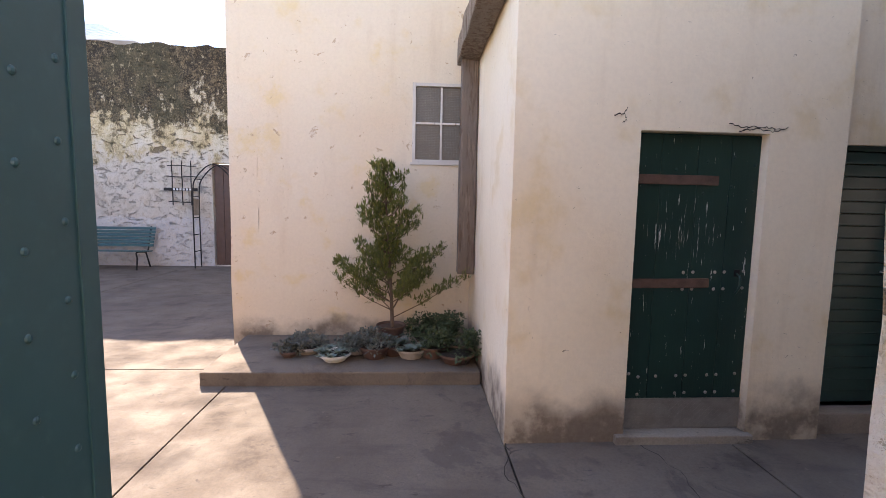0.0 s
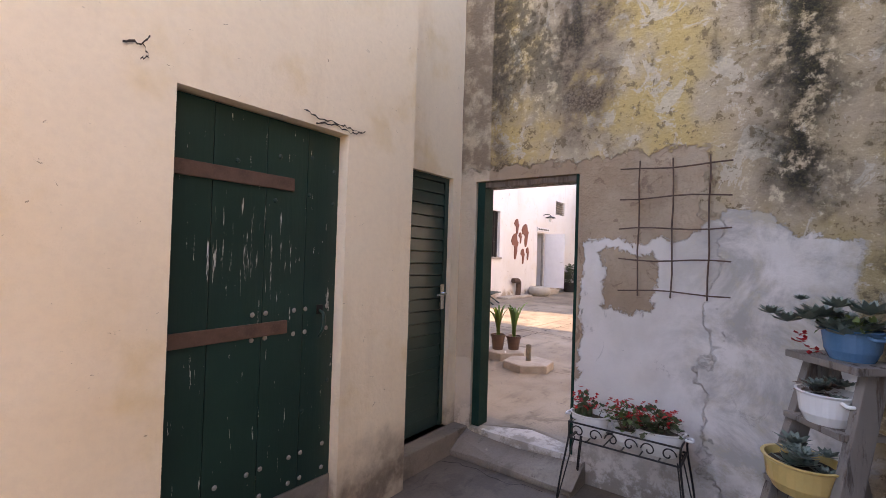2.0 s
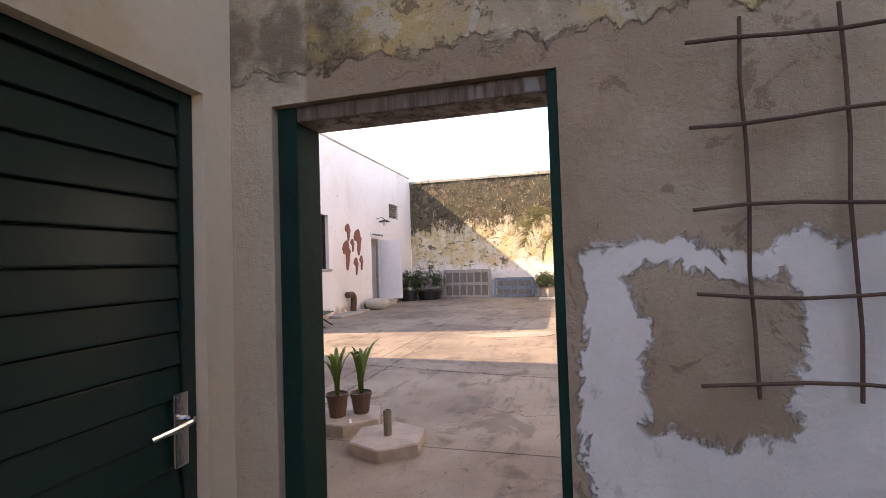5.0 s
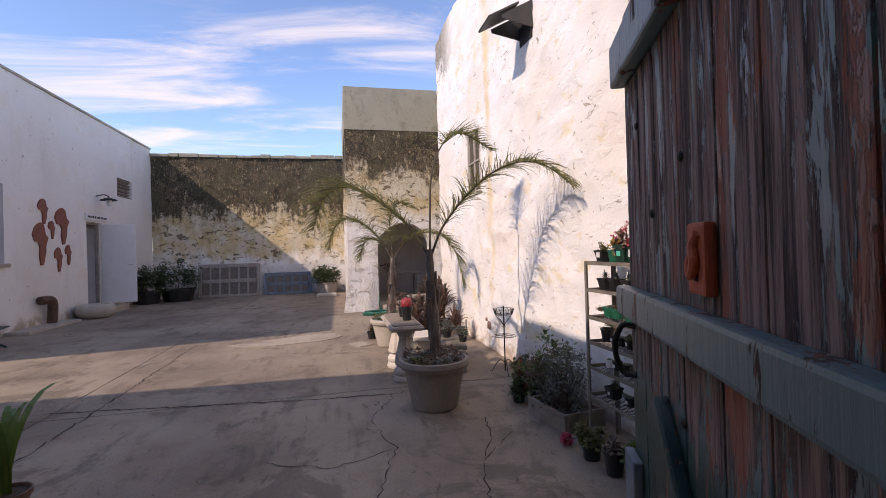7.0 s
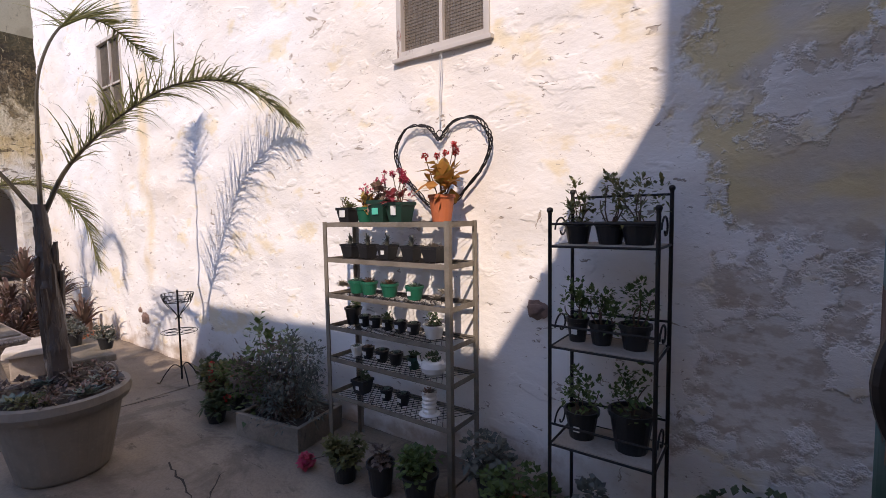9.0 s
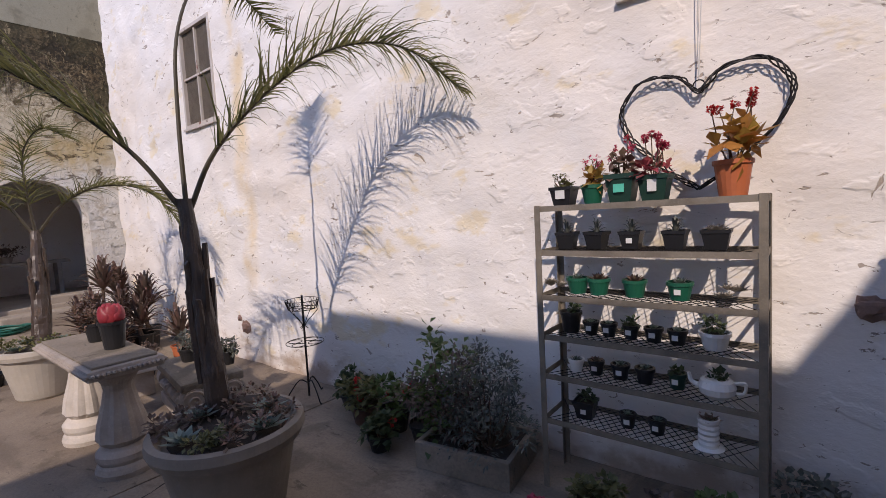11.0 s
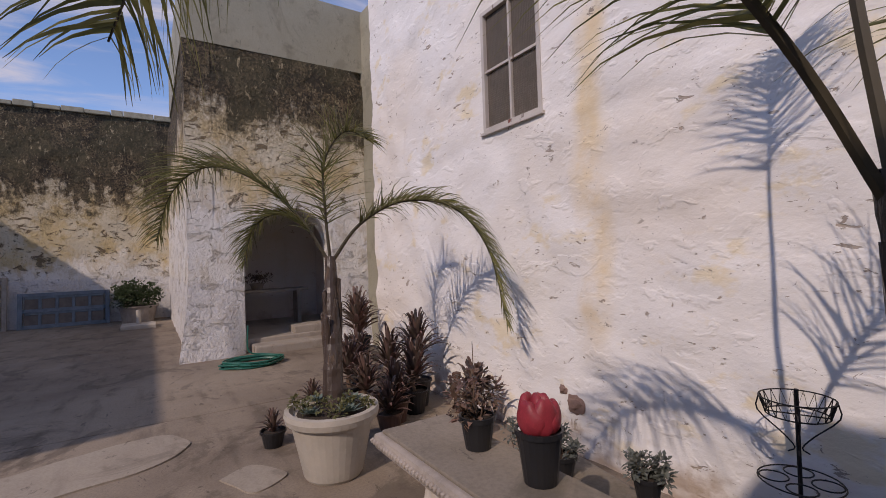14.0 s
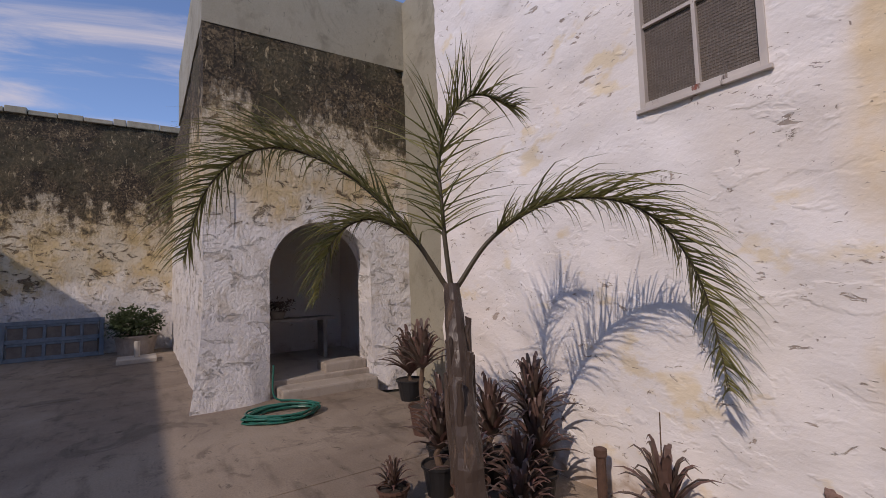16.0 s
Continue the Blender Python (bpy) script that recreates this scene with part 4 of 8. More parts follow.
tagged(part("alcove_step", box_bm(16.5, 17.0, 0.12, 1.40, -0.1, 0.13, bevel=0.03), PALE_CONC), "worn concrete step before the arch", "step", kind="structure")
tagged(part("alcove_upper_step", box_bm(16.9, 17.3, 0.12, 0.72, 0.1, 0.32, bevel=0.02), PALE_CONC), "pale upper step in the arch", "step", kind="structure")

# ---- doors, windows and fittings ----
def add_bolt(bm, x, y, z, r=0.012, axis="y", sgn=-1):
    """A domed rivet head standing on a face."""
    q = bmesh.ops.create_uvsphere(bm, u_segments=8, v_segments=5, radius=r)["verts"]
    for v in q:
        if axis == "y":
            v.co = Vector((x + v.co.x, y + sgn * abs(v.co.y) * 0.6 if v.co.y * sgn > 0 else y, z + v.co.z))
        else:
            v.co = Vector((x + sgn * abs(v.co.x) * 0.6 if v.co.x * sgn > 0 else x, y + v.co.y, z + v.co.z))


def riveted_door():
    d = root("door_1", 2.43, 3.12, 0.0, 0, "dark green riveted plank door, paint scratched to white", "door", kind="structure")
    edges = [0.0, 0.19, 0.45, 0.685, 0.895]
    for a, b in zip(edges, edges[1:]):
        part("plank", box_bm(a + 0.0015, b - 0.0015, 0.0, 0.05, 0.23, 2.10, bevel=0.003), GREEN, d)
    for z in (1.79, 1.07):
        bm = bmesh.new()
        tilt = 0.0 if z > 1.5 else -0.02
        add_box(bm, 0.015, 0.60, -0.014, 0.0, z - 0.033, z + 0.033, 0.004, pose(0, 0, tilt * 0.2, 0, tilt * 40, 0))
        part("strap_hinge", bm, RUST, d, "rusty flat strap hinge")
    for z in (1.15, 1.03, 0.40, 0.27):
        for x in (0.05, 0.12, 0.25, 0.40, 0.47, 0.63, 0.70, 0.84):
            if (z > 1 and x < 0.35) or (x in (0.05, 0.25) and z < 0.3):
                continue
            bm = bmesh.new()
            add_bolt(bm, x, -0.001, z + 0.012 * math.sin(x * 40), 0.0125)
            part("bolt", bm, STEEL, d, "worn round bolt head")
    for x, z in ((0.71, 1.95), (0.86, 1.9), (0.86, 1.72), (0.70, 1.75), (0.52, 1.92), (0.3, 1.86), (0.86, 0.75), (0.70, 0.62), (0.5, 1.70)):
        bm = bmesh.new()
        add_bolt(bm, x, -0.001, z, 0.012)
        part("bolt", bm, GREEN_PLAIN, d)
    bm = box_bm(0.0, 0.895, -0.004, 0.046, 0.005, 0.228)
    part("kick_plate", bm, STEEL, d, "dull steel tread plate")
    bm = bmesh.new()
    for i in range(38):
        for j in range(9):
            x, z = 0.02 + i * 0.0232, 0.02 + j * 0.0232
            s = 1 if (i + j) % 2 else -1
            add_box(bm, -0.009, 0.009, -0.0018, 0.0, -0.0022, 0.0022, 0, pose(x, -0.004, z, 0, 45 * s, 0))
    part("tread", bm, STEEL, d)
    bm = tube_bm(spline([(0.79, -0.005, 1.14), (0.79, -0.04, 1.12), (0.785, -0.045, 1.05), (0.785, -0.01, 1.0)], 10), 0.008)
    part("pull_handle", bm, GREEN_PLAIN, d)
    bm = box_bm(0.77, 0.81, -0.008, 0, 1.12, 1.17, bevel=0.003)
    part("keyhole_plate", bm, IRON, d)


def slatted_door():
    d = root("door_2", 3.902, 3.31, 0.1, 0, "narrow dark green louvred door, shut, with chrome lever", "door", kind="structure")
    d.scale = (1.34, 1, 1)
    for a, b in ((0.0, 0.035), (0.50, 0.535)):
        part("stile", box_bm(a, b, -0.02, 0.03, 0.0, 1.98, bevel=0.003), GREEN_PLAIN, d)
    part("top_rail", box_bm(0.035, 0.5, -0.02, 0.03, 1.94, 1.98, bevel=0.003), GREEN_PLAIN, d)
    n = 21
    for i in range(n):
        z = 0.01 + i * 1.93 / n
        h = 1.93 / n - 0.003
        bm = box_bm(0.035, 0.5, -0.012, 0.022, 0, h, bevel=0.005)
        for v in bm.verts:
            v.co.y += 0.011 * (v.co.z / h) - 0.004
            v.co.z += z
        part("slat", bm, GREEN_PLAIN, d)
    hd = part("handle_plate", box_bm(0.47, 0.505, -0.032, -0.02, 0.93, 1.13, bevel=0.004), CHROME, d, "chrome handle plate")
    bm = tube_bm(spline([(0.487, -0.03, 1.06), (0.487, -0.07, 1.06), (0.46, -0.075, 1.055), (0.39, -0.07, 1.05)], 10), 0.008)
    part("lever", bm, CHROME, hd, "chrome lever")


def sash(name, u0, u1, z0, z1, plane, axis, cols, rows, label, depth=0.05, sgn=1, glass=GLASS_MESH, frame_mat=FRAME_WHITE, fw=0.035, bars=False):
    """A window: frame, sill, glazing bars and one pane for each light; set in an opening whose face is at plane."""
    w = root(name, 0, 0, 0, 0, label, "window", kind="structure")

    def bx(a, b, c, d, p, q, bev=0.003):
        lo, hi = sorted((plane + sgn * p, plane + sgn * q))
        return box_bm(a, b, lo, hi, c, d, bevel=bev)

    for a, b, c, d in ((u0, u0 + fw, z0, z1), (u1 - fw, u1, z0, z1), (u0 + fw, u1 - fw, z0, z0 + fw), (u0 + fw, u1 - fw, z1 - fw, z1)):
        part("window_frame", bx(a, b, c, d, -0.012, depth), frame_mat, w)
    part("window_sill", bx(u0 - 0.02, u1 + 0.02, z0 - 0.025, z0 - 0.001, -0.03, depth), frame_mat, w)
    cw, rh = (u1 - u0 - 2 * fw) / cols, (z1 - z0 - 2 * fw) / rows
    for i in range(1, cols):
        x = u0 + fw + i * cw
        part("glazing_bar", bx(x - 0.011, x + 0.011, z0 + fw, z1 - fw, 0.0, depth - 0.01), frame_mat, w)
    for j in range(1, rows):
        z = z0 + fw + j * rh
        part("glazing_bar", bx(u0 + fw, u1 - fw, z - 0.011, z + 0.011, 0.002, depth - 0.012), frame_mat, w)
    for i in range(cols):
        for j in range(rows):
            x, z = u0 + fw + i * cw, z0 + fw + j * rh
            pn = part("pane", bx(x, x + cw, z, z + rh, 0.026, 0.031, 0), glass, w)
            if glass is GLASS_MESH:
                bm = bmesh.new()
                k = 0.018
                for q in range(1, int(cw / k)):
                    add_box(bm, x + q * k - 0.0012, x + q * k + 0.0012, *sorted((plane + sgn * 0.0225, plane + sgn * 0.0255)), z, z + rh)
                for q in range(1, int(rh / k)):
                    add_box(bm, x, x + cw, *sorted((plane + sgn * 0.0225, plane + sgn * 0.0255)), z + q * k - 0.0012, z + q * k + 0.0012)
                part("wire_mesh", bm, GALV, pn, "fine wire mesh")
    # black sheet behind the panes in place of the room's shade
    back = part("room_shade_sheet", bx(u0 - 0.05, u1 + 0.05, z0 - 0.05, z1 + 0.05, 0.30, 0.32, 0), DARK, w)
    if bars:
        for q in range(5):
            x = u0 + (u1 - u0) * (q + 0.5) / 5
            part("bar", bx(x - 0.014, x + 0.014, z0, z1, -0.01, 0.018), IRON, w, "black iron bar")
    return w


riveted_door()
slatted_door()
sash("window_1", 0.90, 1.545, 2.045, 2.915, 5.26, "y", 2, 2, "white-framed four-pane window with wire mesh, paint worn")
sash("window_2", 7.11, 7.73, 2.31, 3.25, Y_W, "y", 2, 2, "tall white-framed four-pane window with wire mesh", sgn=-1)
sash("window_3", 11.6, 12.28, 2.40, 3.42, Y_W, "y", 2, 2, "worn grey-framed four-pane window with wire mesh", sgn=-1)
# these panes are near-black too, the unlit room put into their colour
sash("window_4", 15.19, 16.03, 1.49, 3.14, Y_N + 0.12, "y", 2, 3, "dark barred window with a rough sill", bars=True, glass=DARK, frame_mat=IRON)
part("window_sill_stone", box_bm(15.1, 16.12, Y_N - 0.07, Y_N + 0.12, 1.41, 1.488, bevel=0.02), STONE, bpy.data.objects["window_4"])

# north door
nd = root("door_3", 0, 0, 0, 0, "white door standing open at a dark doorway", "door", kind="structure")
# black sheet painting the shade inside the doorway
part("doorway_shade_sheet", box_bm(19.15, 20.02, 9.62, 9.66, 0.1, 2.65), DARK, nd)
for a, b, c, d in ((19.2, 19.26, 0.2, 2.58), (19.92, 19.98, 0.2, 2.58), (19.26, 19.92, 2.52, 2.58)):
    part("door_frame", box_bm(a, b, Y_N + 0.05, Y_N + 0.14, c, d, bevel=0.004), GREY_TIMBER, nd)
lf = part("door_leaf", box_bm(19.98, 20.02, 8.30, Y_N - 0.01, 0.26, 2.54, bevel=0.005), WHITE_PAINT, nd, "plain white door leaf")
part("door_handle", tube_bm([(19.975, 8.38, 1.35), (19.93, 8.38, 1.35), (19.93, 8.48, 1.35)], 0.012), CHROME, lf)
tagged(part("north_doorstep", box_bm(19.1, 20.6, 8.75, Y_N, -0.02, 0.18, bevel=0.02), PALE_CONC), "low concrete step at the white door", "step", kind="structure")
vt = root("wall_vent", 0, 0, 0, 0, "recessed louvre vent high in the white wall", "vent")
# black sheet for the shade behind the louvres
part("vent_shade_sheet", box_bm(21.0, 22.15, Y_N + 0.14, Y_N + 0.18, 3.45, 4.15), DARK, vt)
for i in range(6):
    bm = box_bm(21.05, 22.1, Y_N + 0.03, Y_N + 0.12, 0, 0.02)
    bmesh.ops.rotate(bm, verts=bm.verts, cent=(21.5, Y_N + 0.07, 0), matrix=Matrix.Rotation(radians(-30), 3, "X"))
    bmesh.ops.translate(bm, verts=bm.verts, vec=(0, 0, 3.53 + i * 0.1))
    part("slat", bm, GREY_TIMBER, vt)

# sign over the door, its lettering too small to read
sg = root("door_sign", 19.13, Y_N - 0.02, 2.64, 0, "small white sign board with a dark line of lettering", "sign")
part("board", box_bm(0, 1.25, -0.02, 0.02, 0, 0.16, bevel=0.004), WHITE_PAINT, sg)
xq = 0.08
for w in (0.05, 0.10, 0.06, 0.12, 0.09, 0.05, 0.13, 0.08, 0.1, 0.06, 0.09):
    part("lettering", box_bm(xq, xq + w * 0.8, -0.023, -0.0205, 0.05, 0.11), IRON, sg, "dark unreadable lettering")
    xq += w + 0.012
lm = root("wall_lantern", 19.75, Y_N, 3.22, 0, "black hanging wall lantern with a dished shade", "lamp")
part("bracket", tube_bm(spline([(0, 0, 0.12), (0, -0.2, 0.16), (0, -0.32, 0.1), (0, -0.32, 0.04)], 12), 0.014), IRON, lm)
part("shade", lathe_bm([(0.02, 0.08), (0.20, 0.02), (0.22, -0.01), (0.19, -0.01), (0.03, 0.05)], 20, c=(0, -0.32, 0)), IRON, lm)
part("lantern_glass", lathe_bm([(0.08, 0.0), (0.07, -0.1), (0.03, -0.17)], 12, c=(0, -0.32, 0)), WHITE_PAINT, lm)

# clay plaques shaped like a continent
AF = [(-.32, .92), (.05, 1), (.42, .88), (.62, .45), (.95, .30), (.66, -.05), (.60, -.45), (.28, -.98), (.02, -1), (-.14, -.55), (-.10, -.15), (-.30, .08), (-.72, .10), (-.95, .42), (-.70, .75)]
for cx, cz, sx, sz in ((17.30, 2.68, 0.20, 0.30), (18.05, 2.38, 0.30, 0.46), (17.18, 1.92, 0.30, 0.50), (17.62, 2.26, 0.13, 0.22), (17.86, 1.55, 0.18, 0.30), (18.28, 1.66, 0.14, 0.26)):
    p = root("clay_plaque", cx, Y_N - 0.01, cz, 0, "red-brown clay plaque shaped like a continent on the white wall", "plaque", "wall plaques")
    bm = bmesh.new()
    f = bm.faces.new([bm.verts.new((a * sx, -0.02, b * sz)) for a, b in AF])
    g = bmesh.ops.extrude_face_region(bm, geom=[f])
    bmesh.ops.translate(bm, verts=[v for v in g["geom"] if isinstance(v, bmesh.types.BMVert)], vec=(0, 0.045, 0))
    bmesh.ops.recalc_face_normals(bm, faces=bm.faces)
    part("relief", bm, RED_CLAY, p)

# yard opening: green timber frame and the old door standing open
fr = root("door_frame_yard", 0, 0, 0, 0, "thick dark green timber frame of the yard opening", "door frame", kind="structure")
for nm, a in (("jamb", (4.755, 4.89, 3.03, 3.098, 0.105, 2.058)), ("jamb", (4.735, 4.962, 2.248, 2.276, 0.105, 2.058)), ("head", (4.755, 4.89, 2.270, 3.03, 2.01, 2.058))):
    part(nm, box_bm(*a, bevel=0.006), OLD_WOOD if nm == "head" else GREEN_FRAME, fr)
ang = math.degrees(math.atan2(1.764 - 2.14, 5.83 - 4.935))
od = root("door_4", 4.935, 2.14, 0.12, ang, "weathered plank door standing open, dark green paint peeling to red and grey", "door", kind="structure")
L = 0.97
xs = [0, 0.17, 0.33, 0.45, 0.60, 0.73, 0.85, L]
for i, (a, b) in enumerate(zip(xs, xs[1:])):
    bm = box_bm(a + 0.002, b - 0.002, -0.022 - 0.004 * (i % 2), 0.022, 0.0, 1.92 + 0.006 * (i % 3), bevel=0.004)
    part("plank", bm, OLD_DOOR, od)
for z, hz in ((0.30, 0.12), (1.195, 0.067), (1.74, 0.10)):
    part("ledge", box_bm(0.02, L - 0.01, 0.022, 0.058, z, z + hz, bevel=0.008), LEDGE_PAINT, od)
bm = box_bm(0.03, 0.13, 0.022, 0.05, 0, 0.80, bevel=0.006)
bmesh.ops.rotate(bm, verts=bm.verts, cent=(0.08, 0.03, 0), matrix=Matrix.Rotation(radians(43), 3, "Y"))
bmesh.ops.translate(bm, verts=bm.verts, vec=(0.10, 0, 0.46))
part("brace", bm, OLD_DOOR, od)
lk = part("rim_lock", box_bm(0.450, 0.516, 0.022, 0.040, 1.285, 1.388, bevel=0.006), RUST_RED, od, "rust-red iron rim lock")
part("lock_case", tube_bm(spline([(0.468, 0.041, 1.372), (0.478, 0.045, 1.355), (0.470, 0.046, 1.335), (0.482, 0.046, 1.312), (0.492, 0.045, 1.328), (0.486, 0.043, 1.34)], 16), 0.007, n=8), RUST_RED, lk)
part("keyhole", box_bm(0.474, 0.488, 0.039, 0.0415, 1.305, 1.322, bevel=0.001), IRON, lk)
part("pull_ring", tube_bm(spline([(0.93, 0.022, 1.165), (0.945, 0.05, 1.165), (0.955, 0.065, 1.11), (0.945, 0.05, 1.055), (0.93, 0.022, 1.05)], 16), 0.007), IRON, od, "black iron pull handle")
for x, z in ((0.25, 1.66), (0.58, 1.5), (0.75, 1.42), (0.13, 1.45), (0.33, 1.05), (0.60, 1.06), (0.85, 1.62), (0.45, 1.78), (0.75, 1.78)):
    bm = bmesh.new()
    add_bolt(bm, x, 0.024, z, 0.009, "y", 1)
    part("bolt", bm, IRON, od)
part("latch_bracket", box_bm(0.89, 0.98, 0.022, 0.045, 0.62, 0.86, bevel=0.006), BLUE_GREY, od, "grey-blue iron bracket")

# riveted gate leaf at the entrance
gt = root("gate_leaf", 0.10, 0.64, 0.0, 0, "dark green sheet-metal gate with riveted edge, standing open", "gate")
part("sheet", box_bm(-0.035, 0.0, 0.0, 0.66, 0.0, 2.9, bevel=0.003), GREEN_SHEET, gt)
part("edge_strip", box_bm(-0.04, 0.006, 0.60, 0.664, 0.0, 2.9, bevel=0.002), GREEN_SHEET, gt)
for i in range(15):
    for y in (0.44, 0.56):
        bm = bmesh.new()
        add_bolt(bm, 0.0, y + 0.012 * math.sin(i * 3.1), 0.15 + i * 0.19 + (0.06 if y > 0.5 else 0), 0.011, "x", 1)
        part("rivet", bm, GREEN_SHEET, gt)

# timber post and beam in the corner
ps = root("timber_post", 1.49, 4.9, 0.85, 0, "rough dark brown timber post ending above the ground", "post")
bm = box_bm(-0.09, 0.085, -0.08, 0.09, 0, 2.25, bevel=0.012)
bmesh.ops.subdivide_edges(bm, edges=[e for e in bm.edges if e.calc_length() > 1], cuts=14)
for v in bm.verts:
    v.co.x += 0.012 * noise.noise((0, v.co.y * 3, v.co.z * 2)) ; v.co.y += 0.012 * noise.noise((4, v.co.x * 3, v.co.z * 2.4))
part("shaft", bm, OLD_WOOD, ps)
bmb = root("timber_beam", 1.48, 4.9, 3.05, 0, "rough dark timber beam over the post", "beam")
bm = box_bm(-0.12, 0.095, -1.7, 0.2, 0, 0.24, bevel=0.015)
bmesh.ops.subdivide_edges(bm, edges=[e for e in bm.edges if e.calc_length() > 1], cuts=12)
for v in bm.verts:
    v.co += Vector((0.02 * noise.noise((v.co.y * 3, 1, v.co.z)), 0, 0.025 * noise.noise((v.co.y * 3, 5, v.co.x * 4))))
part("shaft", bm, OLD_WOOD, bmb)

# wall trellis of bent rod
def rod_grid(name, pos, us, vs, u_ext, v_ext, mat, label, axis="x", r=0.0048):
    t = root(name, *pos, 0, label, "trellis")
    for u in us:
        p = [((0, u + 0.004 * math.sin(k * 2 + u * 9), v_ext[0] + (v_ext[1] - v_ext[0]) * k / 6)) for k in range(7)]
        p = p if axis == "x" else [(q[1], 0, q[2]) for q in p]
        part("upright_rod", tube_bm(p, r, n=6), mat, t)
    for v in vs:
        p = [((-0.012, u_ext[0] + (u_ext[1] - u_ext[0]) * k / 6, v + 0.008 * math.sin(k * 1.1 + v * 13))) for k in range(7)]
        p = p if axis == "x" else [(q[1], q[0], q[2]) for q in p]
        part("cross_rod", tube_bm(p, r, n=6), mat, t)
    return t

rod_grid("rod_trellis", (4.69, 0, 0), (1.455, 1.65, 1.845), (1.275, 1.47, 1.665, 1.86, 2.045), (1.34, 1.96), (1.24, 2.10), RUST, "rusty welded rod trellis on the mouldy wall")
rod_grid("rod_trellis", (0, 11.44, 0), (-4.86, -4.63, -4.42), (1.5, 1.78, 2.1, 2.36), (-4.95, -4.30), (1.42, 2.48), IRON, "black rod trellis with a small plate on the far wall", "y", 0.012)
pl = root("name_plate", -4.62, 11.40, 1.80, 0, "small black plate with pale lettering", "sign")
part("plate", box_bm(-0.42, 0.36, -0.012, 0.012, -0.035, 0.035, bevel=0.01), IRON, pl)
for i in range(6):
    part("lettering", box_bm(-0.20 + i * 0.075, -0.155 + i * 0.075, -0.016, -0.0125, -0.025, 0.025), LABEL, pl, "pale unreadable lettering")

# ---- plants and pots ----
RNG = random.Random(11)


def leaf_quad(V, F, p, d, w, bend=0.25, fold=0.0):
    """One pointed leaf from p along d, w wide, drooping by bend."""
    L_ = d.length
    if L_ < 1e-5:
        return
    u = d / L_
    s = u.cross(Vector((0, 0, 1)))
    s = s.normalized() if s.length > 1e-3 else Vector((1, 0, 0))
    n = s.cross(u)
    i = len(V)
    mid = p + d * 0.5 + n * (bend * L_ * 0.15)
    tip = p + d - Vector((0, 0, bend * L_ * 0.6))
    V += [p, mid + s * w * 0.5 - n * fold * w, tip, mid - s * w * 0.5 - n * fold * w]
    F += [(i, i + 1, i + 2), (i, i + 2, i + 3)]


def rand_dir(up=0.0):
    while True:
        v = Vector((RNG.uniform(-1, 1), RNG.uniform(-1, 1), RNG.uniform(-1, 1) + up))
        if 0.1 < v.length:
            return v.normalized()


def bush_mesh(rx, ry, rz, n, size, clumps=14, up=0.3, wide=0.6):
    """Leaves gathered in clumps with gaps between."""
    V, F = [], []
    cs = []
    for _ in range(clumps):
        a, r = RNG.uniform(0, 6.283), math.sqrt(RNG.random())
        cs.append((Vector((rx * r * math.cos(a) * 0.8, ry * r * math.sin(a) * 0.8, rz * RNG.uniform(0.12, 0.9) * (1.15 - 0.5 * r))), RNG.uniform(0.18, 0.36)))
    for _ in range(n):
        c, s = RNG.choice(cs)
        d = rand_dir(up)
        p = c + Vector((d.x * rx * s, d.y * ry * s, d.z * rz * s)) * RNG.uniform(0.4, 1.0)
        p.z = max(p.z, 0.0)
        leaf_quad(V, F, p, (d + rand_dir(0.2) * 0.6).normalized() * size * RNG.uniform(0.6, 1.3), size * wide, RNG.uniform(0, 0.5), 0.1)
    return V, F, cs


def rosette_mesh(r, n=26, rise=0.5, w=0.42, c=(0, 0, 0), V=None, F=None, thick=0.0):
    V, F = ([] if V is None else V), ([] if F is None else F)
    c = Vector(c)
    for k in range(n):
        t = (k + 0.5) / n
        a = k * 2.39996
        el = radians(82 - 72 * t ** 0.8)
        L_ = r * (0.45 + 0.6 * t)
        d = Vector((math.cos(a) * math.cos(el), math.sin(a) * math.cos(el), math.sin(el) * rise + 0.08)) * L_
        leaf_quad(V, F, c + Vector((0, 0, 0.004 * (n - k) / n)), d, L_ * w, -0.15, -0.12)
    return V, F


def aloe_mesh(r, h, n=22, w=0.035, c=(0, 0, 0), V=None, F=None):
    """Long tapering leaves that arch up and out, three sections each."""
    V, F = ([] if V is None else V), ([] if F is None else F)
    for k in range(n):
        a = k * 2.39996 + RNG.uniform(-0.2, 0.2)
        t = (k + 0.5) / n
        out = r * (0.25 + 0.75 * t) * RNG.uniform(0.85, 1.1)
        up = h * (1.0 - 0.75 * t) * RNG.uniform(0.85, 1.1)
        ca, sa = math.cos(a), math.sin(a)
        base = Vector(c)
        s = Vector((-sa, ca, 0))
        prev = None
        for q in range(6):
            f = q / 5
            p = base + Vector((ca * out * f ** 1.0, sa * out * f, up * math.sin(f * 2.0) * 0.95 + h * 0.05))
            ww = w * (1 - f ** 1.6) + 0.001
            i = len(V)
            V += [p + s * ww, p - Vector((0, 0, ww * 0.6)), p - s * ww]
            if prev is not None:
                F += [(prev, i, i + 1, prev + 1), (prev + 1, i + 1, i + 2, prev + 2), (prev + 2, i + 2, i, prev)]
            prev = i
    return V, F


def flower_mesh(pts, r, petals=5):
    V, F = [], []
    for p in pts:
        a0 = RNG.uniform(0, 6)
        tilt = rand_dir(0.8)
        q = Vector((0, 0, 1)).rotation_difference(tilt)
        for k in range(petals):
            a = a0 + k * 6.283 / petals
            d = q @ Vector((math.cos(a), math.sin(a), 0.25))
            leaf_quad(V, F, Vector(p), d * r, r * 0.9, 0.1)
    return V, F


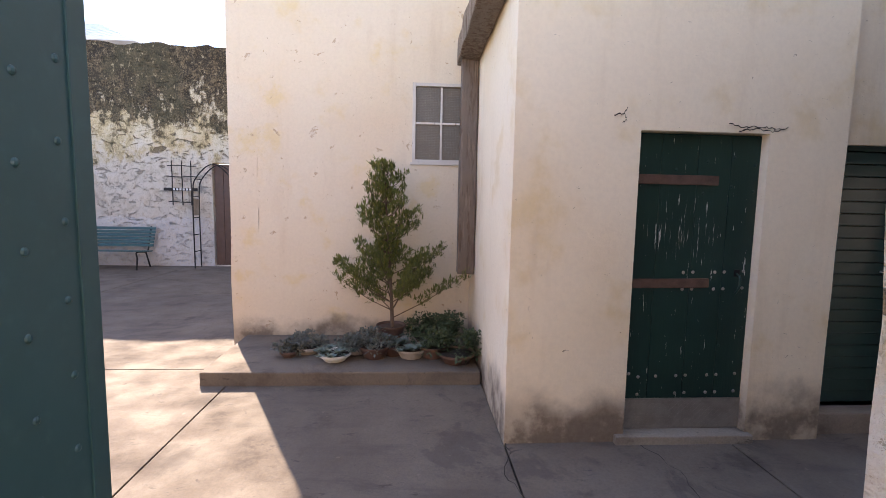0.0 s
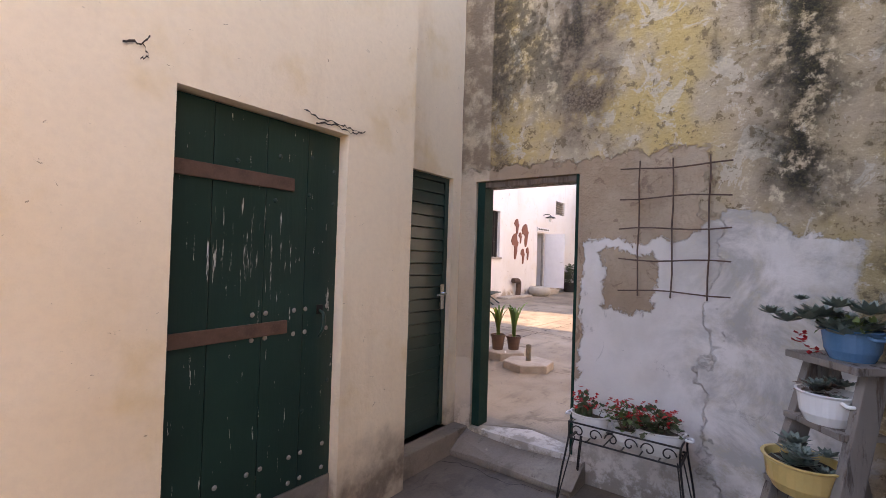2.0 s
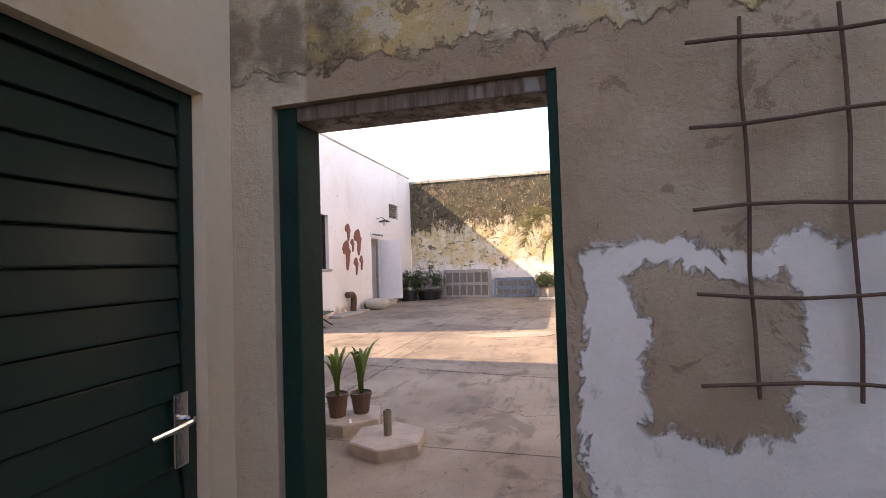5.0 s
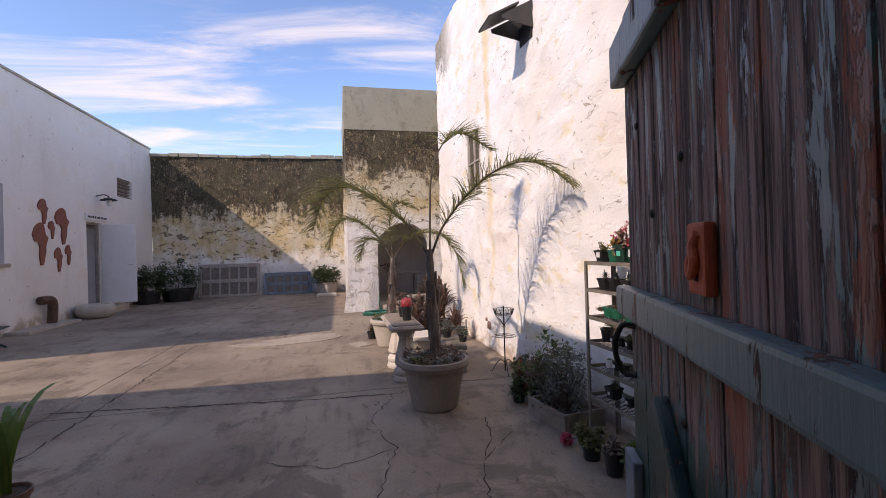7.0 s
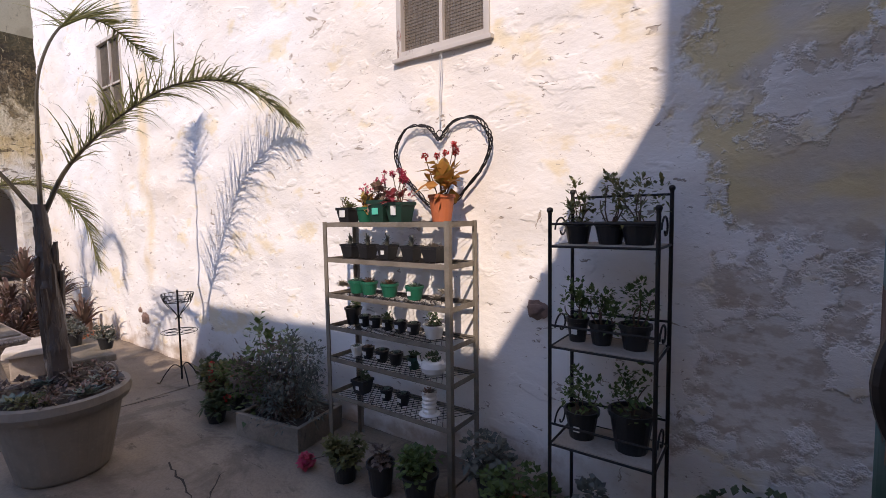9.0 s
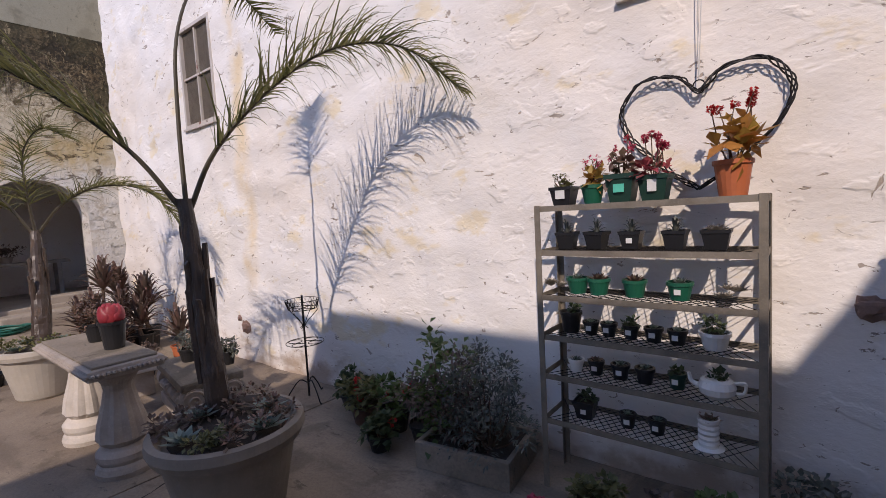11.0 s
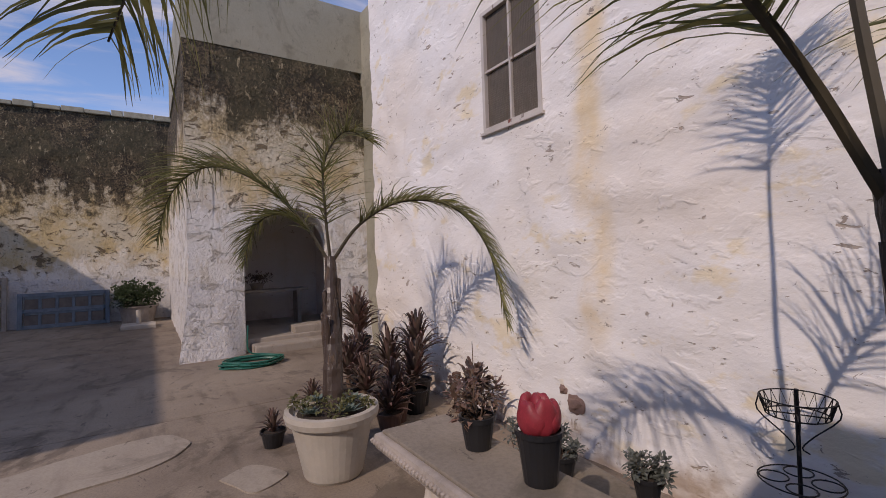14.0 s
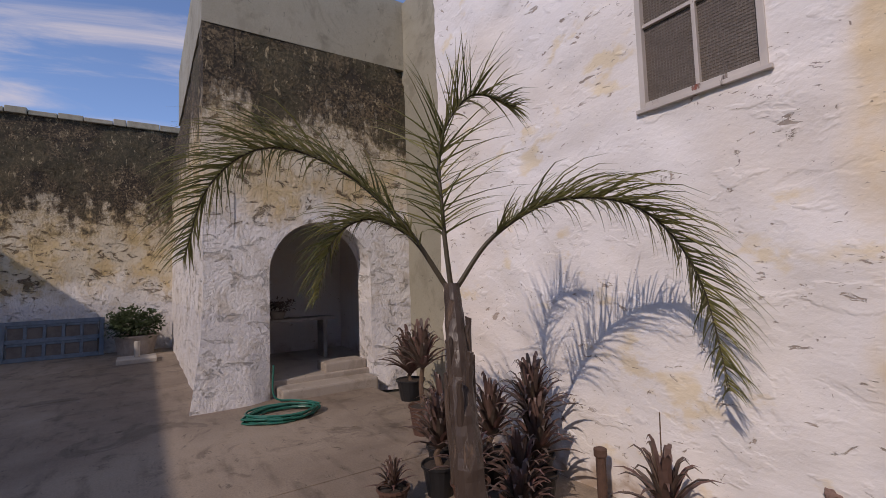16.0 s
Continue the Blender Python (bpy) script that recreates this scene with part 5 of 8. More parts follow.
def round_pot(r, h, rim=0.012, r0=0.72):
    t = 0.008
    return lathe_bm([(r * r0, 0), (r * 0.96, h - rim * 1.6), (r * 0.97, h - rim * 1.5), (r * 1.06, h - rim * 1.4), (r * 1.06, h), (r * 1.06 - t, h), (r * 0.92, h - 0.02), (r * 0.9, h - 0.022)], 20)


def square_pot(r, h):
    return lathe_bm([(r * 0.74, 0), (r * 0.98, h * 0.82), (r * 1.06, h * 0.83), (r * 1.08, h), (r * 1.0, h), (r * 0.95, h - 0.012), (r * 0.93, h - 0.013)], 24, square=1.0)


def potted(x, y, z, pot, pot_mat, r, h, plant, plant_mat, label, name="potted_plant", group="", rz=0.0, extra=(), stems=None, tag=None, depth=0.018):
    """Pot with soil and foliage, as one thing."""
    t = root(name, x, y, z, rz, label, "potted plant", group)
    part("pot", pot, pot_mat, t, smooth=False)
    part("soil", lathe_bm([(0.001, h - depth - 0.004), (r * 0.93, h - depth - 0.004), (r * 0.93, h - depth), (0.001, h - depth + 0.006)], 16), SOIL, t)
    V, F = plant[0], plant[1]
    mesh_ob("foliage", [Vector(v) + Vector((0, 0, h - depth)) for v in V], F, plant_mat, t)
    for nm, (v2, f2), m2 in extra:
        tagged(mesh_ob(nm, [Vector(v) + Vector((0, 0, h - depth)) for v in v2], f2, m2, t), kind="stuff")
    if stems:
        bm = bmesh.new()
        for a, b in stems:
            add_tube(bm, spline([a, (Vector(a) + Vector(b)) / 2 + rand_dir() * 0.02, b], 4), 0.0035, 0.002, 5)
        bmesh.ops.translate(bm, verts=bm.verts, vec=(0, 0, h - depth))
        part("stem", bm, BARK, t)
    if tag:
        m2, w, hh = tag
        part("label_tag", box_bm(-w / 2, w / 2, r * 0.93, r * 0.95, h * 0.35, h * 0.35 + hh), m2, t, "small printed label")
    return t


def stems_to(cs, k=8):
    return [((c[0].x * 0.15, c[0].y * 0.15, -0.01), tuple(c[0])) for c in cs[:k]]


# --- palms ---
def frond(pts, n_leaf, leaf, parent, droop=0.55, name="frond", r0=0.014):
    line = spline(pts, 30)
    fr_ = part(name, tube_bm(line, r0, 0.002, 6), RACHIS, parent)
    V, F = [], []
    m = len(line) - 1
    bare = 0.58 if droop < 0.24 else 0.2
    n_leaf = int(n_leaf * 0.95)
    for k in range(n_leaf):
        f = bare + (1 - bare) * (k + RNG.uniform(-0.3, 0.3)) / n_leaf
        f = min(max(f, 0.1), 0.995)
        u = f * m
        i = min(int(u), m - 1)
        p = line[i].lerp(line[i + 1], u - i)
        tan = (line[min(i + 1, m)] - line[max(i - 1, 0)]).normalized()
        side = tan.cross(Vector((0, 0, 1)))
        side = side.normalized() if side.length > 0.15 else Vector((math.cos(k), math.sin(k), 0))
        up = side.cross(tan)
        prof = math.sin(math.pi * min(1.0, 0.12 + 0.86 * f)) ** 0.55
        for s in (-1, 1):
            L_ = 1.45 * leaf * prof * RNG.uniform(0.8, 1.15)
            d = (side * s * RNG.uniform(0.55, 0.9) + tan * RNG.uniform(0.25, 0.65) + up * RNG.uniform(0.0, 0.4)).normalized()
            w = 0.0052 * RNG.uniform(0.8, 1.3)
            q0, i0 = p.copy(), None
            wv = d.cross(rand_dir()).normalized()
            for seg in range(5):
                j = len(V)
                ww = wv * w * (1 - seg / 4.3)
                V += [q0 + ww, q0 - ww]
                if i0 is not None:
                    F.append((i0, j, j + 1, i0 + 1))
                i0 = j
                d = (d - Vector((0, 0, droop * (0.16 + 0.16 * seg)))).normalized()
                q0 = q0 + d * (L_ / 4)
    tagged(mesh_ob("leaf_fringe", V, F, PALM, fr_), kind="stuff")
    return fr_


def palm(x, y, pot_prof, pot_mat, trunk_pts, r0, r1, fronds, label, boots, under):
    t = root("potted_palm", x, y, 0, 0, label, "palm")
    part("planter", lathe_bm(pot_prof, 36), pot_mat, t, smooth=False)
    h, r = pot_prof[-1][1], pot_prof[-1][0]
    part("soil", lathe_bm([(0.01, h - 0.02), (r, h - 0.02), (r * 0.9, h + 0.005), (0.01, h + 0.02)], 24), SOIL, t)
    line = spline([Vector(p) - Vector((x, y, 0)) for p in trunk_pts], 26)
    bm = bmesh.new()
    n = 14
    rings = []
    for i, p in enumerate(line):
        f = i / (len(line) - 1)
        rr = r0 + (r1 - r0) * f
        rr *= 1 + 0.04 * math.sin(i * 2.4)
        rings.append([bm.verts.new(p + Vector((math.cos(a), math.sin(a), 0)) * rr * (1 + 0.16 * noise.noise((math.cos(a) * 3, math.sin(a) * 3, f * 9)))) for a in (6.283 * k / n for k in range(n))])
    for a, b in zip(rings, rings[1:]):
        for k in range(n):
            bm.faces.new((a[k], a[(k + 1) % n], b[(k + 1) % n], b[k]))
    bm.faces.new(rings[-1])
    part("trunk", bm, TRUNK, t)
    top = line[-1]
    for k in range(boots):
        a = k * 2.4
        f = 0.42 + 0.38 * k / boots
        p = line[int(f * 26)]
        rr = r0 + (r1 - r0) * f
        dd = Vector((math.cos(a), math.sin(a), 0))
        q = spline([p + dd * rr * 0.55 - Vector((0, 0, 0.42)), p + dd * rr * 0.95 - Vector((0, 0, 0.16)), p + dd * rr * 1.12 + Vector((0, 0, 0.02)), p + dd * rr * 1.30 + Vector((0, 0, 0.05 + 0.05 * (k % 3)))], 7)
        stub = tube_bm(q, 0.026, 0.013, 7)
        for v in stub.verts:
            v.co += Vector((noise.noise(v.co * 30), noise.noise(v.co * 30 + Vector((5, 0, 0))), 2.0 * noise.noise(v.co * 25))) * 0.007
        part("frond_stub", stub, TRUNK, t, "cut brown frond stub")
    for pts, nl, ll, dr in fronds:
        frond([Vector(p) - Vector((x, y, 0)) for p in pts], nl, ll, t, dr)
    for (dx, dy, kind, rr) in under:
        if kind == "r":
            v, f = rosette_mesh(rr, 22, 0.6)
            m = ROSETTE
        elif kind == "d":
            v, f, _ = bush_mesh(rr, rr, rr * 0.8, 160, 0.035, 8)
            m = LEAF_DRY
        else:
            v, f, _ = bush_mesh(rr, rr, rr * 0.7, 170, 0.03, 8)
            m = LEAF_YELLOW if kind == "y" else ROSETTE_RED
        clump = mesh_ob("succulent", [Vector(q) + Vector((dx, dy, h + 0.025)) for q in v], f, m, t)
        tagged(clump, kind="stuff")
    return t


P1P = [(0.20, 0), (0.215, 0.02), (0.285, 0.36), (0.29, 0.375), (0.32, 0.385), (0.335, 0.42), (0.33, 0.46), (0.30, 0.465), (0.28, 0.44), (0.27, 0.42)]
under1 = [(0.2 * math.cos(a), 0.2 * math.sin(a), k, s * 1.45) for a, k, s in ((0.2, "r", 0.07), (0.9, "d", 0.10), (1.6, "r", 0.075), (2.3, "y", 0.07), (3.0, "x", 0.09), (3.5, "r", 0.08), (4.1, "x", 0.08), (4.7, "r", 0.07), (5.3, "x", 0.09), (5.9, "d", 0.09))]
palm(9.13, 1.62, P1P, POT_STONE, [(9.34, 1.555, 0.40), (9.39, 1.555, 0.75), (9.45, 1.56, 1.15), (9.505, 1.56, 1.50)], 0.060, 0.034, [
    ([(9.50, 1.555, 1.44), (9.555, 1.53, 1.90), (9.58, 1.49, 2.32), (9.66, 1.33, 2.66), (9.76, 1.08, 2.78), (9.85, 0.72, 2.62)], 90, 0.26, 0.22),
    ([(9.50, 1.54, 1.44), (9.42, 1.42, 1.74), (9.25, 1.18, 2.06), (9.04, 0.92, 2.27), (8.80, 0.64, 2.28), (8.54, 0.42, 2.02)], 170, 0.36, 0.48),
    ([(9.51, 1.57, 1.44), (9.60, 1.75, 1.74), (9.72, 2.05, 2.02), (9.90, 2.38, 2.20), (10.08, 2.62, 2.10), (10.20, 2.76, 1.75)], 170, 0.37, 0.5),
], "tall feathery palm in a grey stone planter, shaggy brown trunk", 9, under1)
P2P = [(0.17, 0), (0.185, 0.02), (0.255, 0.34), (0.262, 0.36), (0.29, 0.365), (0.30, 0.40), (0.295, 0.43), (0.265, 0.435), (0.25, 0.41), (0.24, 0.40)]
under2 = [(0.17 * math.cos(a), 0.17 * math.sin(a), k, s * 1.4) for a, k, s in ((0.3, "r", 0.07), (1.1, "y", 0.09), (1.9, "r", 0.06), (2.7, "y", 0.09), (3.4, "r", 0.08), (4.2, "y", 0.08), (5.0, "r", 0.07), (5.7, "x", 0.08))]
palm(12.15, 1.73, P2P, POT_PALE, [(12.24, 1.69, 0.38), (12.32, 1.66, 0.75), (12.40, 1.63, 1.08), (12.48, 1.60, 1.40)], 0.072, 0.038, [
    ([(12.48, 1.60, 1.36), (12.50, 1.62, 1.70), (12.50, 1.62, 2.08), (12.40, 1.50, 2.30), (12.25, 1.35, 2.22)], 120, 0.30, 0.25),
    ([(12.48, 1.61, 1.36), (12.62, 1.80, 1.72), (12.80, 2.08, 2.00), (12.98, 2.35, 2.08), (13.12, 2.56, 1.90), (13.18, 2.66, 1.55)], 160, 0.34, 0.5),
    ([(12.48, 1.61, 1.36), (12.58, 1.75, 1.62), (12.70, 1.92, 1.72), (12.80, 2.06, 1.62), (12.84, 2.13, 1.35)], 100, 0.25, 0.5),
    ([(12.47, 1.59, 1.36), (12.36, 1.42, 1.62), (12.18, 1.16, 1.78), (11.96, 0.86, 1.72), (11.82, 0.66, 1.40), (11.76, 0.56, 0.86)], 170, 0.32, 0.5),
], "smaller feathery palm in a pale ringed planter", 8, under2)

# --- conifer on the plinth ---
pn = part("plinth", box_bm(-0.95, 1.56, 4.08, 5.25, -0.14, 0.065, bevel=0.015), FLOOR1)
tagged(pn, "low stained concrete plinth along the cream wall", "plinth", kind="structure")
tr = root("conifer_tree", 0.70, 4.82, 0.065, 0, "young open-branched conifer with olive green sprays", "tree")
trunk_line = spline([(0.02, 0, 0.15), (0.0, 0.0, 0.6), (-0.04, 0, 1.2), (-0.08, 0, 1.95)], 16)
part("pot", round_pot(0.15, 0.24), BROWN_POT, tr)
part("trunk", tube_bm(trunk_line, 0.022, 0.006, 8), BARK, tr)
V, F = [], []
lim = bmesh.new()
for k in range(64):
    f = 0.17 + 0.82 * (k / 63) ** 0.9
    p = trunk_line[int(f * 16)]
    a = k * 2.39996 + RNG.uniform(-0.4, 0.4)
    reach = (0.74 * (1 - f) ** 0.9 + 0.09) * RNG.uniform(0.55, 1.1)
    if 0.50 < f < 0.60:
        reach *= 0.45
    end = p + Vector((math.cos(a) * reach, math.sin(a) * reach * 0.75, reach * 0.55 + 0.04))
    mid = p.lerp(end, 0.5) - Vector((0, 0, 0.03))
    add_tube(lim, spline([p, mid, end], 5), 0.006, 0.002, 5)
    for q in range(int(12 + 64 * reach)):
        s = RNG.uniform(0.35, 1.05)
        b = p.lerp(end, s) + rand_dir(0.1) * 0.05
        for _ in range(7):
            d = (rand_dir(0.55) + (end - p).normalized() * 0.6).normalized() * RNG.uniform(0.035, 0.07)
            leaf_quad(V, F, b + rand_dir() * 0.015, d, 0.015, 0.0)
part("limb", lim, BARK, tr)
mesh_ob("crown", V, F, CYPRESS, tr)


def succ_bowl(x, y, z, r, h, pm, kind, label, n=60, trail=False):
    if kind == "rosettes":
        V, F = [], []
        for _ in range(16):
            a, q = RNG.uniform(0, 6.28), 1.5 * r * math.sqrt(RNG.random())
            rosette_mesh(r * RNG.uniform(0.40, 0.75), 20, 0.6, 0.42, (q * math.cos(a), q * math.sin(a), RNG.uniform(0.0, 0.05)), V, F)
        pl_, m = (V, F), ROSETTE
    elif kind == "grey":
        b = bush_mesh(r * 1.9, r * 1.7, r * 1.3, 900, 0.035, 16)
        pl_, m = b, LEAF_GREY
    else:
        b = bush_mesh(r * 1.9, r * 1.6, r * 1.7, 1100, 0.04, 18)
        pl_, m = b, LEAF_DARK
    return potted(x, y, z, round_pot(r, h * 0.6, 0.015, 0.7), pm, r, h * 0.6, pl_, m, label, "potted_succulent", "plants on the plinth")


ZP = 0.065
succ_bowl(0.18, 4.42, ZP, 0.15, 0.12, ENAMEL, "rosettes", "pale grey succulents in a shallow white bowl")
succ_bowl(-0.12, 4.62, ZP, 0.12, 0.12, STONE, "grey", "wispy grey succulent in a low stone pot")
succ_bowl(0.56, 4.50, ZP, 0.15, 0.20, BROWN_POT, "grey", "trailing grey succulent in a brown pot")
succ_bowl(0.92, 4.50, ZP, 0.15, 0.16, STONE, "rosettes", "flat grey-green succulents in a stone pot")
succ_bowl(1.28, 4.78, ZP, 0.14, 0.30, POT_PALE, "leafy", "dark leafy plant in a pale pot")
succ_bowl(1.36, 4.36, ZP, 0.18, 0.16, BROWN_POT, "leafy", "trailing dark green plant spilling from a brown pot")
succ_bowl(1.05, 4.86, ZP, 0.13, 0.18, BROWN_POT, "leafy", "low dark green plant in a brown pot")
succ_bowl(0.36, 4.62, ZP, 0.13, 0.16, STONE, "grey", "grey-leaved succulent in a low stone pot under the tree")
succ_bowl(0.74, 4.58, ZP, 0.13, 0.18, BROWN_POT, "rosettes", "crowded grey rosettes in a brown pot under the tree")
succ_bowl(1.14, 4.50, ZP, 0.14, 0.20, BROWN_POT, "leafy", "dark trailing plant in a brown pot near the corner")
succ_bowl(-0.28, 4.52, ZP, 0.09, 0.10, BROWN_POT, "grey", "wispy grey succulent in a small brown pot")
for x, y, r in ((0.88, 4.72, 0.10), (1.05, 4.66, 0.08), (0.42, 4.70, 0.07)):
    st = root("round_stone", x, y, ZP, 0, "rounded brown stone among the pots", "stone", "stones on the plinth")
    bm = bmesh.new()
    bmesh.ops.create_icosphere(bm, subdivisions=3, radius=r)
    for v in bm.verts:
        v.co *= 1 + 0.15 * noise.noise(v.co * 9)
        v.co.z = v.co.z * 0.8 + r * 0.75
    part("body", bm, STONE, st, smooth=True)

# ---- shelf of small pots ----
SX0, SX1, SYF, SYB = 7.155, 8.05, 0.63, 0.37
LEV = (1.365, 1.16, 0.95, 0.76, 0.57, 0.35)
sh = root("plant_shelf", 0, 0, 0, 0, "rusty six-tier angle-iron shelf with wire mesh decks, full of small pots", "shelf")
for x, sx in ((SX0, 1), (SX1, -1)):
    for y, sy in ((SYF, -1), (SYB, 1)):
        bm = bmesh.new()
        add_box(bm, *sorted((x, x + sx * 0.028)), *sorted((y, y + sy * 0.004)), 0.0, 1.368)
        add_box(bm, *sorted((x, x + sx * 0.004)), *sorted((y + sy * 0.004, y + sy * 0.028)), 0.0, 1.368)
        part("post", bm, GALV, sh)
for z in LEV:
    bm = bmesh.new()
    add_box(bm, SX0 + 0.004, SX1 - 0.004, SYF - 0.008, SYF - 0.004, z - 0.026, z)
    add_box(bm, SX0 + 0.004, SX1 - 0.004, SYB + 0.004, SYB + 0.008, z - 0.026, z)
    add_box(bm, SX0 + 0.004, SX0 + 0.008, SYB + 0.008, SYF - 0.008, z - 0.026, z)
    add_box(bm, SX1 - 0.008, SX1 - 0.004, SYB + 0.008, SYF - 0.008, z - 0.026, z)
    rail = part("shelf_rail", bm, GALV, sh)
    bm = bmesh.new()
    k = 0.035
    for s in (-1, 1):
        x = SX0 - 0.2
        while x < SX1 + 0.2:
            xa, xb, ya, yb = x, x + s * 0.16, SYB + 0.008, SYF - 0.008
            if min(xa, xb) > SX0 and max(xa, xb) < SX1:
                add_tube(bm, [(xa, ya, z - 0.004), (xb, yb, z - 0.004)], 0.0018, n=4, cap=False)
            x += k
    part("mesh_deck", bm, IRON, rail, "expanded wire mesh")


def px(p):
    return SX1 - (p - 505) * (SX1 - SX0) / 325.0


def small_plant(kind, r):
    if kind == "rosette":
        return rosette_mesh(r * 1.0, 20, 0.8), ROSETTE
    if kind == "pale":
        return rosette_mesh(r * 1.25, 26, 0.7), ROSETTE_PALE
    if kind == "red":
        return rosette_mesh(r * 1.15, 22, 0.9), ROSETTE_RED
    if kind == "spiky":
        return aloe_mesh(r * 1.1, r * 1.6, 14, 0.006), LEAF_GREY
    if kind == "dark":
        return bush_mesh(r, r, r * 1.0, 60, 0.03, 6), LEAF_DARK
    return bush_mesh(r, r, r * 1.3, 70, 0.03, 6), LEAF


def shelf_pot(p, z, kind, mat, r, h, sq, y=0.52, tag=None, label=None, grp="small pots on the shelf"):
    names = {BLACK_PLASTIC: "black", GREEN_PLASTIC: "bright green", DARKGREEN_PLASTIC: "dark green", ENAMEL: "white"}
    pl_, m = small_plant(kind, r)
    what = {"rosette": "grey-green rosette succulent", "pale": "pale rosette succulent", "red": "reddish succulent", "spiky": "spiky grey seedling", "dark": "dark leafy cutting", "leaf": "green leafy cutting"}[kind]
    lab = label or (what + " in a small " + names[mat] + (" square" if sq else " round") + " plastic pot")
    return potted(px(p), y, z, square_pot(r, h) if sq else round_pot(r, h, 0.01), mat, r, h, pl_, m, lab, "potted_succulent", grp, RNG.uniform(-8, 8), tag=tag, depth=0.012)


T1 = (LABEL, 0.025, 0.022)
for p, k in ((546, "spiky"), (597, "spiky"), (652, "spiky"), (715, "spiky"), (768, "pale")):
    shelf_pot(p, LEV[1], k, BLACK_PLASTIC, 0.046 if p != 768 else 0.052, 0.078, True, tag=T1 if p in (652,) else None)
for p, k in ((562, "rosette"), (598, "red"), (655, "red"), (720, "rosette")):
    shelf_pot(p, LEV[2], k, GREEN_PLASTIC, 0.05, 0.075, False, tag=T1 if p == 720 else None)
for p, k, r in ((548, "dark", 0.05), (583, "rosette", 0.036), (613, "rosette", 0.036), (648, "dark", 0.034), (682, "rosette", 0.038), (716, "rosette", 0.038)):
    shelf_pot(p, LEV[3], k, BLACK_PLASTIC, r, 0.10 if r > 0.045 else 0.062, False, tag=T1 if p != 548 else None)
for p, k, r in ((590, "red", 0.036), (630, "rosette", 0.04), (668, "rosette", 0.04), (715, "dark", 0.036)):
    shelf_pot(p, LEV[4], k, BLACK_PLASTIC if p != 715 else DARKGREEN_PLASTIC, r, 0.068, False, tag=T1 if p != 668 else None)
for p, k, r in ((570, "dark", 0.05), (640, "rosette", 0.036), (685, "rosette", 0.036)):
    shelf_pot(p, LEV[5], k, BLACK_PLASTIC, r, 0.085 if r > 0.04 else 0.064, p == 570, tag=T1)
shelf_pot(555, LEV[4], "rosette", ENAMEL, 0.036, 0.06, False)
shelf_pot(765, LEV[3], "dark", ENAMEL, 0.056, 0.07, False, label="dark rosette in a rounded white china bowl")
# ribbed white cup and teapot
cup = potted(px(757), 0.54, LEV[5], lathe_bm([(0.055, 0), (0.058, 0.006), (0.036, 0.01)] + [(0.036 + 0.004 * (i % 2), 0.015 + i * 0.011) for i in range(10)] + [(0.04, 0.128), (0.034, 0.128), (0.033, 0.115)], 20), ENAMEL, 0.033, 0.128,
             rosette_mesh(0.06, 20, 0.6), ROSETTE_RED, "dark rosette in a ribbed white cup on a saucer", "potted_succulent")
tp = potted(px(768), 0.54, LEV[4], lathe_bm([(0.04, 0), (0.062, 0.02), (0.068, 0.045), (0.058, 0.07), (0.045, 0.078), (0.04, 0.078), (0.038, 0.07)], 24), ENAMEL, 0.038, 0.078,
            bush_mesh(0.04, 0.04, 0.06, 50, 0.03, 6), LEAF_DARK, "small dark plant growing in a white china teapot", "potted_succulent")
part("spout", tube_bm(spline([(0.055, 0, 0.035), (0.09, 0, 0.05), (0.10, 0, 0.085)], 8), 0.012, 0.007), ENAMEL, tp)
part("handle", tube_bm(spline([(-0.055, 0, 0.065), (-0.095, 0, 0.07), (-0.09, 0, 0.03), (-0.055, 0, 0.025)], 12), 0.006), ENAMEL, tp)
# shells and pale rosettes at the ends of the third deck
for p in (520, 785):
    V, F = [], []
    for _ in range(5):
        rosette_mesh(0.05, 18, 0.7, 0.5, (RNG.uniform(-.03, .03), RNG.uniform(-.03, .03), 0.01 + RNG.uniform(0, .04)), V, F)
    s_ = root("pale_succulent_clump", px(p), 0.52, LEV[2], 0, "bleached pink-white succulent clump lying on the mesh", "succulent", "pale clumps")
    mesh_ob("leaves", V, F, ROSETTE_PALE, s_)

# top row
z = LEV[0]
def top_plant(p, pot, mat, r, h, leaf_mat, flower_mat, hh, spread, label, tag=None, fl=14, big=0.05, stem=0.5):
    b = bush_mesh(spread, spread, hh * 0.6, 60, big, 9, 0.3, 0.75)
    tops = [(RNG.uniform(-spread, spread) * 0.75, RNG.uniform(-spread, spread) * 0.6, hh * RNG.uniform(1 - stem, 1.0)) for _ in range(6)]
    pts = [Vector(q) + rand_dir() * 0.014 for q in tops for _ in range(fl)]
    return potted(px(p), 0.52, z, pot, mat, r, h, b, leaf_mat, label, "potted_kalanchoe", "flowering pots on the shelf top",
                  extra=[("flower_cluster", flower_mesh(pts, 0.011, 4), flower_mat)], stems=[((q[0] * 0.2, q[1] * 0.2, 0), q) for q in tops], tag=tag)


top_plant(543, square_pot(0.055, 0.085), BLACK_PLASTIC, 0.055, 0.085, LEAF_YELLOW, LEAF_YELLOW, 0.07, 0.05, "yellow-green seedling in a black square pot with labels", (LABEL, 0.045, 0.04), 4, 0.03)
top_plant(592, round_pot(0.05, 0.085), GREEN_PLASTIC, 0.05, 0.085, ORANGE_LEAF, PINK_PETAL, 0.16, 0.055, "orange-leaved succulent with pink heads in a green pot", None, 6)
